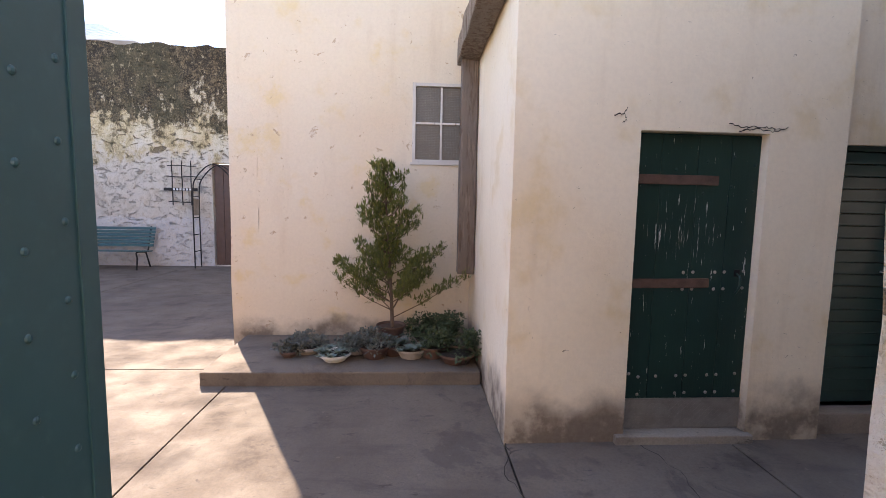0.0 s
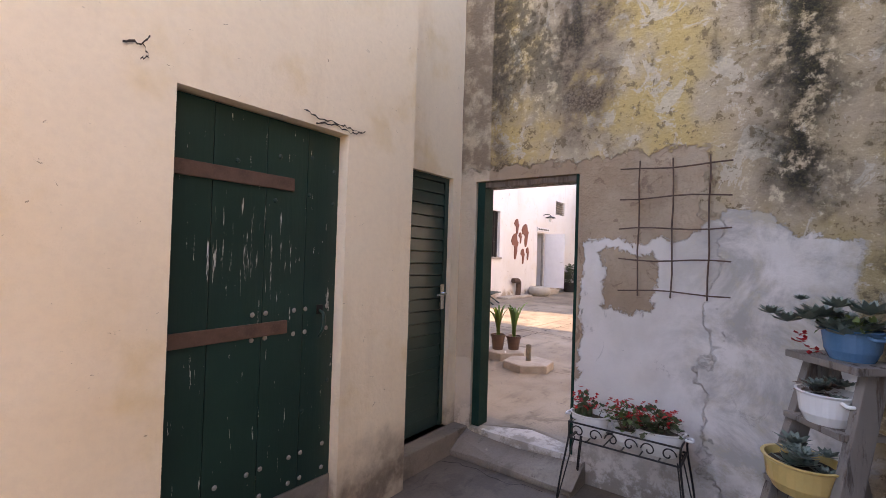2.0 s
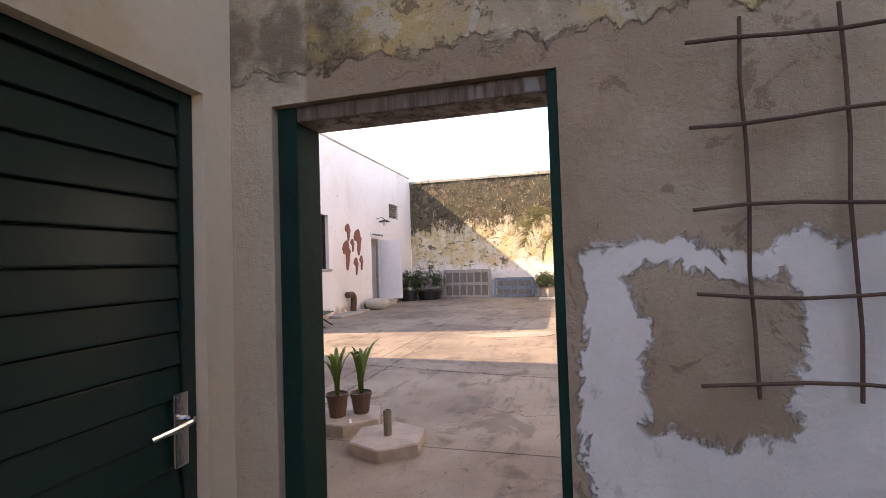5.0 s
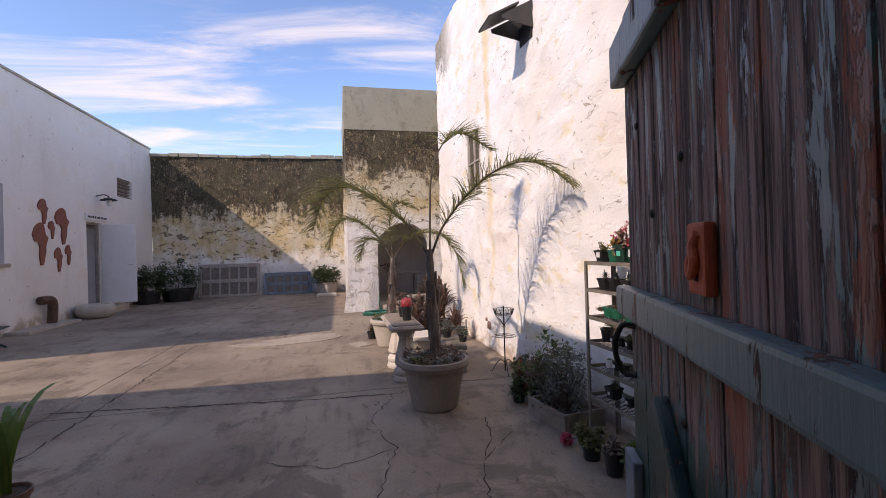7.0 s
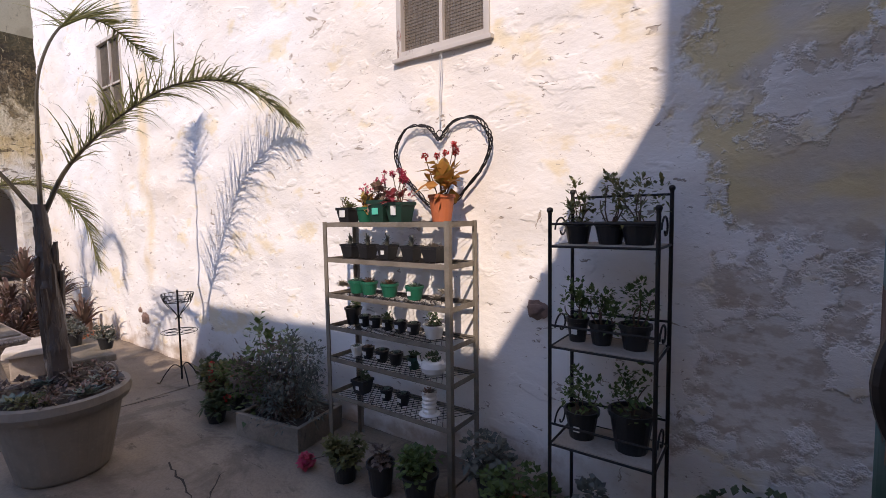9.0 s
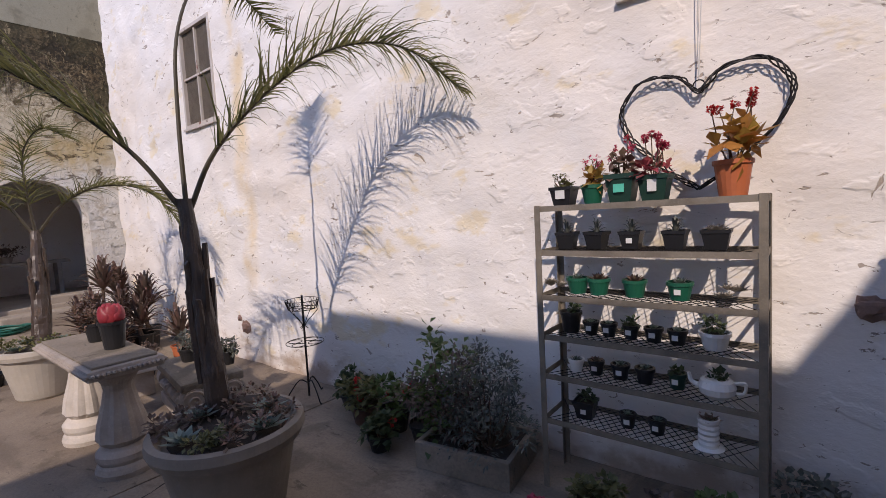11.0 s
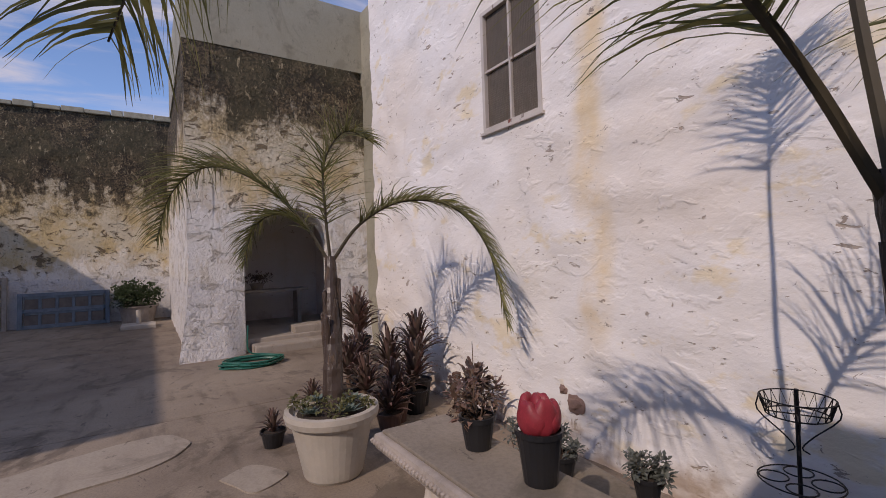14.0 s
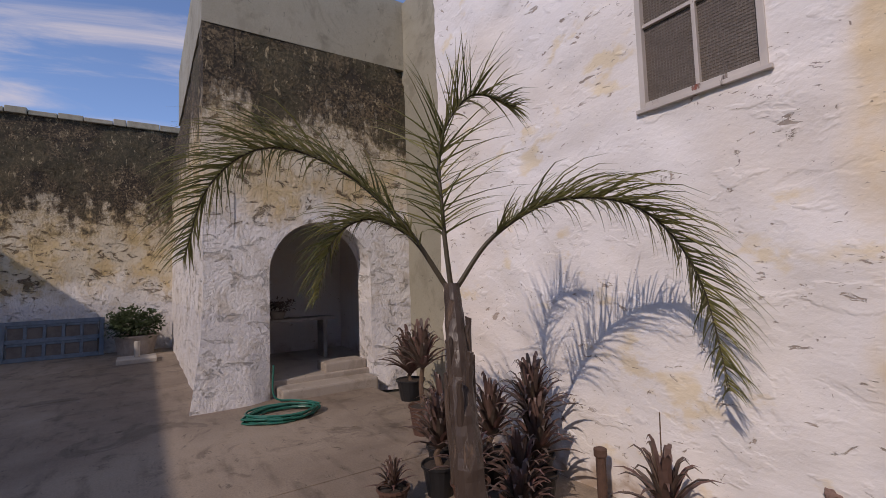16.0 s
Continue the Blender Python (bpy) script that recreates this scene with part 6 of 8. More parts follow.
top_plant(640, square_pot(0.062, 0.12), DARKGREEN_PLASTIC, 0.062, 0.12, ROSETTE_RED, PINK_PETAL, 0.17, 0.07, "pink-flowered kalanchoe in a tall dark green pot", (MINT, 0.045, 0.035), 12)
top_plant(688, square_pot(0.062, 0.105), DARKGREEN_PLASTIC, 0.062, 0.105, PINK_LEAF, PINK_PETAL, 0.19, 0.065, "crimson-flowered kalanchoe in a dark square pot", (LABEL, 0.035, 0.05), 30)
top_plant(788, round_pot(0.066, 0.135), TERRACOTTA, 0.066, 0.135, ORANGE_LEAF, RED_PETAL, 0.27, 0.085, "orange-leaved kalanchoe with red heads in a terracotta pot", None, 22, 0.09, 0.25)

# wire heart hung on twine from the window sill
ht = root("wire_heart", 7.41, 0.335, 1.40, 0, "large heart of twisted dark vine and wire hanging from the sill", "heart ornament")
hp = [(0.0, 0.0), (-0.13, 0.10), (-0.26, 0.23), (-0.32, 0.36), (-0.27, 0.47), (-0.17, 0.51), (-0.07, 0.48), (0.0, 0.41)]
for s in (1, -1):
    base = spline([(s * a, 0, b) for a, b in hp], 60)
    for k in range(4):
        tw = [q + Vector((0.010 * math.cos(i * 0.55 + k * 1.57), 0.010 * math.sin(i * 0.55 + k * 1.57), 0.008 * math.sin(i * 0.5 + k))) for i, q in enumerate(base)]
        part("vine_strand", tube_bm(tw, 0.0035, n=5), IRON, ht)
part("ring", tube_bm([(0.022 * math.cos(a), 0, 0.44 + 0.022 * math.sin(a)) for a in (k * 6.2832 / 16 for k in range(17))], 0.003, n=5), IRON, ht)
part("twine", tube_bm([(0, 0, 0.46), (0.006, -0.01, 0.70), (0.0, -0.02, 0.91)], 0.002, n=5), TWINE, ht)
part("twine", tube_bm([(0, 0, 0.46), (-0.008, -0.01, 0.70), (-0.012, -0.02, 0.91)], 0.002, n=5), TWINE, ht)

# ---- black iron stand with three decks ----
i3 = root("iron_stand", 6.24, 0.40, 0, 0, "tall black wrought-iron stand with three pale decks", "stand")
W3, D3 = 0.40, 0.26
for x in (0, W3):
    for y, zt in ((0, 1.48), (D3, 1.40)):
        pst = part("post", tube_bm([(x, y, 0), (x, y, zt)], 0.008), IRON, i3)
        bm = bmesh.new()
        bmesh.ops.create_uvsphere(bm, u_segments=10, v_segments=7, radius=0.013, matrix=pose(x, y, zt + 0.008))
        part("finial", bm, IRON, pst)
for zd in (1.27, 0.86, 0.45):
    part("deck", box_bm(0.01, W3 - 0.01, 0.01, D3 - 0.01, zd - 0.012, zd, bevel=0.003), PALE_CONC, i3, "pale dusty deck board")
    for y, dz in ((0, 0.0), (D3, 0.0), (0, 0.20 if zd > 1 else 0.1), (D3, 0.09)):
        part("rail", tube_bm([(0, y, zd + dz - 0.006), (W3, y, zd + dz - 0.006)], 0.005), IRON, i3)
    for x in (0, W3):
        c = Vector((x, D3 / 2, zd + 0.06))
        part("scroll", tube_bm([c + Vector((0, (0.075 - 0.010 * a) * math.cos(a), (0.06 - 0.008 * a) * math.sin(a))) for a in (k * 0.35 for k in range(18))], 0.004, n=6), IRON, i3)
        part("side_rail", tube_bm([(x, 0, zd - 0.006), (x, D3, zd - 0.006)], 0.005), IRON, i3)
for zd, items in ((1.27, ((0.33, 0.055, 0.09), (0.20, 0.06, 0.09), (0.09, 0.07, 0.09))), (0.86, ((0.33, 0.045, 0.10), (0.23, 0.05, 0.09), (0.10, 0.06, 0.10))), (0.45, ((0.31, 0.07, 0.12), (0.11, 0.085, 0.16)))):
    for x, r, h in items:
        b = bush_mesh(r * 1.5, r * 1.5, 0.16 + 0.07 * RNG.random(), 190, 0.028, 12, 0.5)
        potted(6.24 + x, 0.53, zd, round_pot(r, h), BLACK_PLASTIC, r, h, b, LEAF_YELLOW if zd > 1 else LEAF, "green stemmed cutting in a black plastic pot on the iron stand", "potted_plant", "pots on the iron stand", stems=stems_to(b[2], 6), tag=T1 if zd < 1 and x > .3 else None)

# ---- floor pots along the white wall ----
FL = [(7.73, 0.80, 0.075, 0.15, LEAF_YELLOW, 0.13, 0.12), (7.49, 0.78, 0.07, 0.16, LEAF_DRY, 0.06, 0.08), (7.27, 0.74, 0.09, 0.16, LEAF, 0.13, 0.12), (7.00, 0.52, 0.08, 0.14, LEAF_GREY, 0.17, 0.18), (6.80, 0.62, 0.075, 0.10, LEAF, 0.19, 0.20),
      (6.55, 0.85, 0.08, 0.12, LEAF_DARK, 0.10, 0.10), (6.40, 0.72, 0.10, 0.13, LEAF_GREY, 0.16, 0.24), (6.12, 0.72, 0.10, 0.12, LEAF_DARK, 0.24, 0.2), (5.85, 0.55, 0.12, 0.14, LEAF_DARK, 0.26, 0.3), (5.62, 0.75, 0.1, 0.12, LEAF_DARK, 0.26, 0.26)]
for x, y, r, h, m, sp, ph in FL:
    b = bush_mesh(sp, sp * 0.8, ph, 420 if sp > 0.12 else 90, 0.036, 16, 0.3, 0.8)
    names = {LEAF_YELLOW: "yellow-green", LEAF_DRY: "withered", LEAF: "fresh green", LEAF_GREY: "grey-green", LEAF_DARK: "dark green"}
    potted(x, y, 0.0, round_pot(r, h), TERRACOTTA if x == 6.80 else BLACK_PLASTIC, r, h, b, m, names[m] + (" plant in a terracotta pot on the concrete" if x == 6.80 else " plant in a black plastic pot on the concrete"), "potted_plant", "pots along the white wall", stems=stems_to(b[2]))
rf = root("fallen_red_flower", 7.98, 0.86, 0.0, 0, "crimson flower head drooping onto the concrete", "flower")
mesh_ob("petals", *flower_mesh([rand_dir() * 0.03 + Vector((0, 0, 0.05)) for _ in range(30)], 0.03), PINK_PETAL, rf)
part("stem", tube_bm(spline([(0, 0, 0.05), (-0.1, -0.03, 0.09), (-0.2, -0.05, 0.13)], 6), 0.003), BARK, rf)

# planter box with a grey straggling shrub
pb = root("planter_box", 8.45, 0.62, 0, 8, "low rough concrete planter box with straggling grey shrubs", "planter")
bm = bmesh.new()
for a in ((-0.27, 0.27, 0.17, 0.20), (-0.27, 0.27, -0.20, -0.17), (-0.27, -0.24, -0.17, 0.17), (0.24, 0.27, -0.17, 0.17)):
    add_box(bm, *a, 0, 0.15, 0.006)
part("box", bm, STONE_TOP, pb)
part("soil", box_bm(-0.24, 0.24, -0.17, 0.17, 0.02, 0.125), SOIL, pb)
for dx, dy, rx, hh, n, m in ((-0.10, 0.04, 0.30, 0.52, 2400, LEAF_GREY), (0.12, 0.05, 0.32, 0.50, 1500, LEAF_DRY), (0.2, -0.05, 0.18, 0.68, 420, LEAF)):
    b = bush_mesh(rx, 0.24, hh, n, 0.034 if m is not LEAF else 0.05, 20, 0.2, 0.4 if m is not LEAF else 0.8)
    sb = mesh_ob("shrub", [Vector(v) + Vector((dx, dy, 0.12)) for v in b[0]], b[1], m, pb)
    bm = bmesh.new()
    for c, _ in b[2]:
        add_tube(bm, spline([(dx, dy, 0.1), (dx + c.x * 0.6, dy + c.y * 0.6, 0.12 + c.z * 0.4), Vector((dx, dy, 0.12)) + c], 6), 0.005, 0.002, 5)
    tagged(part("stem", bm, BARK, sb), kind="stuff")
for x, y, r, h, m, sp, ph, fl in ((8.82, 0.62, 0.09, 0.13, LEAF_DARK, 0.15, 0.20, 0), (9.10, 0.58, 0.10, 0.14, LEAF, 0.20, 0.22, 3), (9.35, 0.62, 0.09, 0.12, LEAF_YELLOW, 0.19, 0.20, 3), (9.60, 0.50, 0.09, 0.11, LEAF_DARK, 0.16, 0.17, 0), (9.0, 0.82, 0.07, 0.09, LEAF_DARK, 0.12, 0.12, 1)):
    b = bush_mesh(sp, sp * 0.8, ph, 330, 0.045, 14, 0.4, 0.85)
    ex = []
    if fl:
        pts = [b[2][q][0] + Vector((0, 0, 0.05)) + rand_dir() * 0.022 for q in range(fl) for _ in range(9)]
        ex = [("flower_cluster", flower_mesh(pts, 0.014), RED_PETAL)]
    potted(x, y, 0.0, round_pot(r, h), BLACK_PLASTIC if x != 9.35 else BROWN_POT, r, h, b, m, ("red-flowered geranium in a dark pot by the wall" if fl else "dark leafy plant in a black pot by the wall"), "potted_geranium", "geraniums along the wall", extra=ex, stems=stems_to(b[2]))

# ---- wire plant stand ----
ws = root("wire_plant_stand", 10.03, 0.57, 0, 0, "slim black wire plant stand with basket top and lower ring", "plant stand")
part("pole", tube_bm([(0, 0, 0.02), (0, 0, 0.80)], 0.008), IRON, ws)
def ring(r, z, t=0.003, sq=0.0):
    return tube_bm([(r * math.cos(a), r * math.sin(a), z) for a in (k * 6.2832 / 28 for k in range(29))], t, n=5)
for r, z in ((0.105, 0.70), (0.125, 0.765)):
    part("basket_ring", ring(r, z), IRON, ws)
part("basket_lattice", tube_bm([((0.115 + 0.010 * (1 if k % 2 else -1)) * math.cos(k * 6.2832 / 40), (0.115 + 0.010 * (1 if k % 2 else -1)) * math.sin(k * 6.2832 / 40), 0.7325 + 0.0325 * (1 if k % 2 else -1)) for k in range(41)], 0.0025, n=5), IRON, ws)
for k in range(4):
    a = k * math.pi / 2 + 0.4
    c, s = math.cos(a), math.sin(a)
    part("basket_spoke", tube_bm([(0, 0, 0.70), (0.105 * c, 0.105 * s, 0.70)], 0.003, n=5), IRON, ws)
    part("brace", tube_bm(spline([(0.125 * c, 0.125 * s, 0.76), (0.13 * c, 0.13 * s, 0.70), (0.05 * c, 0.05 * s, 0.62), (0.012 * c, 0.012 * s, 0.57), (0.035 * c, 0.035 * s, 0.55)], 12), 0.003, n=5), IRON, ws)
    q = Vector((0.085 * c, 0.085 * s, 0.44))
    part("ring_scroll", tube_bm([q + Vector((0.05 * math.cos(b), 0.05 * math.sin(b), 0)) for b in (j * 6.2832 / 16 for j in range(17))], 0.003, n=5), IRON, ws)
part("lower_ring", ring(0.14, 0.44), IRON, ws)
for k in range(3):
    a = k * 2.094 + 0.9
    c, s = math.cos(a), math.sin(a)
    part("foot", tube_bm(spline([(0, 0, 0.12), (0.06 * c, 0.06 * s, 0.15), (0.13 * c, 0.13 * s, 0.07), (0.17 * c, 0.17 * s, 0.004), (0.19 * c, 0.19 * s, 0.008)], 12), 0.005, n=6), IRON, ws)

# ---- cast stone table ----
tb = root("stone_table", 10.47, 1.755, 0, 0, "cast-stone bench table with moulded edge on two baluster legs", "stone table")
bm = box_bm(-0.56, 0.56, -0.185, 0.185, 0.62, 0.685, bevel=0.02)
part("slab_edge", bm, STONE, tb, "rope-moulded stone edge")
part("top_panel", box_bm(-0.53, 0.53, -0.155, 0.155, 0.684, 0.70, bevel=0.006), STONE_TOP, tb)
bead = bmesh.new()
for s in (-1, 1):
    for k in range(48):
        bmesh.ops.create_icosphere(bead, subdivisions=1, radius=0.014, matrix=pose(-0.55 + k * 0.0234, s * 0.187, 0.655))
    for k in range(15):
        bmesh.ops.create_icosphere(bead, subdivisions=1, radius=0.014, matrix=pose(s * 0.562, -0.165 + k * 0.0234, 0.655))
part("rope_moulding", bead, STONE, tb)
PED = [(0.145, 0), (0.15, 0.03), (0.14, 0.06), (0.13, 0.075), (0.14, 0.10), (0.142, 0.13), (0.12, 0.16), (0.10, 0.175), (0.128, 0.21), (0.115, 0.30), (0.085, 0.42), (0.07, 0.50), (0.075, 0.54), (0.10, 0.58), (0.12, 0.60), (0.12, 0.622)]
tb.scale = (1, 1, 0.945)
for x, m in ((0.31, STONE_PALE), (-0.36, STONE)):
    bm = lathe_bm(PED, 40)
    for v in bm.verts:
        if 0.2 < v.co.z < 0.56:
            a = math.atan2(v.co.y, v.co.x)
            k = 1 + 0.05 * math.cos(a * 10)
            v.co.x *= k
            v.co.y *= k
    part("pedestal", bm, m, tb, smooth=False).location = (x, 0, 0)
b = bush_mesh(0.12, 0.12, 0.17, 360, 0.035, 14, 0.4)
potted(10.62, 1.70, 0.662, round_pot(0.065, 0.12), BLACK_PLASTIC, 0.065, 0.12, b, ROSETTE_RED, "dusty pink sedum in a black pot on the stone table", "potted_sedum", stems=stems_to(b[2]))
rp = root("red_cactus", 10.30, 1.70, 0.662, 0, "scarlet lobed grafted cactus in a black pot on the stone table", "potted plant")
part("pot", round_pot(0.072, 0.165), BLACK_PLASTIC, rp)
part("soil", lathe_bm([(0.001, 0.145), (0.066, 0.145), (0.066, 0.15), (0.001, 0.156)], 14), SOIL, rp)
for a, tilt, r, hh in ((20, 3, 0.036, 0.125), (92, 6, 0.038, 0.115), (165, 2, 0.036, 0.122), (236, 6, 0.038, 0.108), (305, 4, 0.036, 0.118), (60, 0, 0.006, 0.128)):
    bm = bmesh.new()
    bmesh.ops.create_uvsphere(bm, u_segments=20, v_segments=14, radius=1.0)
    for v in bm.verts:
        f = (v.co.z + 1) / 2
        v.co = Vector((v.co.x * 0.030 * (1 - 0.3 * f), v.co.y * 0.056 * (0.75 + 0.5 * f * (1 - f) * 4 * 0.5), (v.co.z + 1) * hh / 2 * (1 - 0.12 * v.co.y * v.co.y) - 0.004 * math.cos(v.co.y * 9)))
        v.co.x -= 0.35 * v.co.y * v.co.y / 0.056 * 0.6
    bmesh.ops.transform(bm, matrix=pose(r * math.cos(radians(a)), r * math.sin(radians(a)), 0.145, 0, 0, a) @ pose(0, 0, 0, 0, tilt, 0), verts=bm.verts)
    part("lobe", bm, SCARLET, rp, smooth=True)
part("pebble", lathe_bm([(0.001, 0), (0.018, 0.004), (0.001, 0.012)], 10, c=(0.045, 0.03, 0.152)), LABEL, rp)

# ionic capital lying as a plinth
cp = root("stone_capital", 10.60, 1.12, 0, -10, "weathered carved stone capital with scrolled volutes", "stone capital")
part("base", box_bm(-0.40, 0.40, -0.19, 0.19, 0.0, 0.09, bevel=0.015), STONE, cp)
part("block", box_bm(-0.36, 0.36, -0.16, 0.16, 0.088, 0.27, bevel=0.02), STONE, cp)
part("cap", box_bm(-0.40, 0.40, -0.20, 0.20, 0.268, 0.33, bevel=0.018), STONE_TOP, cp)
for x in (-0.36, 0.36):
    for y in (-0.12, 0.12):
        roll = tube_bm([(x - 0.045 * (1 if x > 0 else -1), y, 0.20), (x + 0.045 * (1 if x > 0 else -1), y, 0.20)], 0.085, n=18)
        v_ = part("volute", roll, STONE, cp)
        sgn_ = 1 if x > 0 else -1
        sp = tube_bm([(x + 0.048 * sgn_, y + (0.078 - 0.0062 * a) * math.cos(a), 0.20 + (0.078 - 0.0062 * a) * math.sin(a)) for a in (k * 0.4 for k in range(30))], 0.009, n=6)
        part("scroll", sp, STONE, v_)
for k in range(8):
    bm = bmesh.new()
    bmesh.ops.create_icosphere(bm, subdivisions=2, radius=0.042, matrix=pose(-0.30 + k * 0.085, 0.165, 0.17))
    part("egg_moulding", bm, STONE, cp, smooth=True)
for x, y, z, r, m, k in ((10.78, 1.10, 0.33, 0.07, LEAF_GREY, "grey"), (10.42, 0.98, 0.33, 0.06, LEAF_GREY, "silvery"), (11.15, 1.0, 0.0, 0.10, LEAF_DRY, "dry brown")):
    b = bush_mesh(r * 1.7, r * 1.5, r * 2.0, 380, 0.03, 14)
    potted(x, y, z, round_pot(r, 0.10), BLACK_PLASTIC, r, 0.10, b, m, k + " bushy succulent in a black pot beside the stone capital", "potted_succulent", stems=stems_to(b[2]))

# ---- aloes along the wall ----
def aloe(x, y, z, r, h, pr, ph, pm, label, trunk=0.0, n=22, spike=False, w=0.022):
    t = root("potted_aloe", x, y, z, 0, label, "aloe", "aloes by the wall")
    part("pot", round_pot(pr, ph), pm, t)
    part("soil", lathe_bm([(0.001, ph - 0.03), (pr * 0.93, ph - 0.03), (pr * 0.93, ph - 0.02), (0.001, ph - 0.015)], 14), SOIL, t)
    if trunk:
        part("stem", tube_bm(spline([(0, 0, ph - 0.03), (0.02, 0.01, ph + trunk * 0.5), (0, 0, ph + trunk)], 8), 0.025, 0.02), BARK, t)
    V, F = aloe_mesh(r * 1.35, h * 1.35, int(n * 1.4), w * 1.1, (0, 0, ph + trunk - 0.02))
    mesh_ob("leaves", V, F, ALOE, t)
    if spike:
        part("flower_spike", tube_bm(spline([(0, 0, ph + trunk), (0.01, 0, ph + trunk + h * 0.9), (0.0, 0.01, ph + trunk + h * 1.7)], 8), 0.005, 0.003), BARK, t)
    return t


aloe(12.85, 0.74, 0, 0.24, 0.30, 0.12, 0.20, BLACK_PLASTIC, "dusky spiky aloe in a black pot against the wall", 0.10, 34)
aloe(13.25, 0.78, 0, 0.26, 0.32, 0.13, 0.22, BLACK_PLASTIC, "bushy brown-tipped aloe in a black pot against the wall", 0.10, 34)
aloe(13.05, 1.12, 0, 0.22, 0.26, 0.12, 0.18, BROWN_POT, "reddish spiky aloe in a brown pot by the palm", 0.04, 30)
aloe(12.62, 1.10, 0, 0.20, 0.22, 0.11, 0.14, BROWN_POT, "small reddish aloe in a brown pot by the palm", 0.0, 28)
aloe(13.62, 0.95, 0, 0.24, 0.30, 0.12, 0.20, BLACK_PLASTIC, "dark spiky aloe in a black pot near the wall", 0.12, 30)
aloe(15.60, 0.12, 0, 0.36, 0.46, 0.17, 0.24, BLACK_PLASTIC, "large grey-green aloe in a black pot by the arch", 0.06, 30, w=0.036)
aloe(14.45, 0.62, 0, 0.28, 0.36, 0.14, 0.26, BROWN_POT, "tall-stemmed grey aloe in a brown tub by the wall", 0.34, 26, w=0.028)
aloe(12.05, 0.66, 0, 0.24, 0.28, 0.09, 0.17, TERRACOTTA, "open aloe with a dry spike in an orange pot", 0.08, 20, True)
aloe(13.35, 1.50, 0, 0.14, 0.16, 0.10, 0.14, BROWN_POT, "low spiky plant in a small brown pot beside the palm", 0, 24, w=0.012)
aloe(12.85, 1.95, 0, 0.11, 0.14, 0.09, 0.12, BLACK_PLASTIC, "small crimson-tipped spiky plant in a black pot", 0, 24, w=0.010)
aloe(13.00, 0.62, 0, 0.26, 0.34, 0.13, 0.24, BLACK_PLASTIC, "crowded reddish aloe in a black pot against the wall", 0.22, 36)
aloe(12.75, 0.98, 0, 0.22, 0.26, 0.12, 0.18, BROWN_POT, "spreading reddish aloe in a brown pot by the palm", 0.02, 32)
aloe(13.35, 1.15, 0, 0.24, 0.28, 0.12, 0.20, BLACK_PLASTIC, "bushy reddish aloe in a black pot behind the palm", 0.10, 32)
for x, y in ((11.35, 0.85), (11.85, 1.05)):
    b = bush_mesh(0.14, 0.13, 0.24, 420, 0.03, 14)
    potted(x, y, 0, round_pot(0.085, 0.13), BLACK_PLASTIC, 0.085, 0.13, b, LEAF_DRY if x > 11.5 else LEAF_GREY, "twiggy dry flowering plant in a black pot by the wall", "potted_plant", "twiggy pots", stems=stems_to(b[2], 12))
bl = root("stone_bench_slab", 11.55, 1.25, 0, -12, "low pale stone slab on blocks among the pots", "stone slab")
part("slab", box_bm(-0.30, 0.30, -0.17, 0.17, 0.20, 0.26, bevel=0.012), STONE_PALE, bl)
for x in (-0.2, 0.2):
    part("block", box_bm(x - 0.07, x + 0.07, -0.12, 0.12, 0, 0.202, bevel=0.012), STONE, bl)
pp = root("iron_pipe_stub", 12.60, 0.45, 0, 0, "short rusty pipe standing against the wall foot", "pipe")
part("pipe", tube_bm([(0, 0, 0), (0, 0, 0.34)], 0.03, n=14), RUST, pp)
part("collar", lathe_bm([(0.038, 0.30), (0.04, 0.31), (0.04, 0.345), (0.03, 0.35)], 16), RUST, pp)

# bared bricks and stones showing through the limewash
for x, z, w, h in ((11.40, 0.34, 0.15, 0.12), (11.50, 0.42, 0.07, 0.06), (6.86, 0.92, 0.12, 0.09)):
    bs = root("bared_brick", x, Y_W + 0.006, z, RNG.uniform(-5, 5), "rough red brick showing through broken limewash", "brick", "bared bricks")
    bm = bmesh.new()
    bmesh.ops.create_icosphere(bm, subdivisions=3, radius=0.5)
    for v in bm.verts:
        v.co = Vector((v.co.x * w, v.co.y * 0.035, v.co.z * h)) * (1 + 0.5 * noise.noise(v.co * 3.2))
    part("face", bm, BRICK, bs)

# awning over a high vent
aw = root("vent_hood", 9.74, Y_W, 3.90, 0, "small dark metal hood over a high wall opening", "vent hood")
bm = bmesh.new()
add_box(bm, -0.19, 0.19, 0, 0.40, 0.34, 0.36, 0, pose(0, 0, 0, -28, 0, 0))
part("hood", bm, SHEET_DARK, aw)
for x in (-0.18, 0.168):
    bm = bmesh.new()
    vs = [bm.verts.new(q) for q in ((x, 0, 0.36), (x, 0, 0.05), (x, 0.36, 0.12), (x, 0.37, 0.16))]
    f = bm.faces.new(vs)
    g = bmesh.ops.extrude_face_region(bm, geom=[f])
    bmesh.ops.translate(bm, verts=[v for v in g["geom"] if isinstance(v, bmesh.types.BMVert)], vec=(0.012, 0, 0))
    part("cheek", bm, SHEET_DARK, aw)
# no hole here: a black sheet paints the shade under the hood
part("opening_shade_sheet", box_bm(-0.165, 0.165, 0.002, 0.02, -0.05, 0.32), DARK, aw)

# hose
hs = root("garden_hose", 15.88, 1.55, 0, 0, "loosely coiled green garden hose on the concrete", "hose")
pts = [(0.30 * (1 - 0.25 * abs(math.sin(k * 0.37))) * math.cos(k * 0.33), 0.42 * (1 - 0.2 * abs(math.cos(k * 0.29))) * math.sin(k * 0.33), 0.012 + 0.0045 * (k * 0.33 / 6.28) * 2 + 0.006 * math.sin(k)) for k in range(150)]
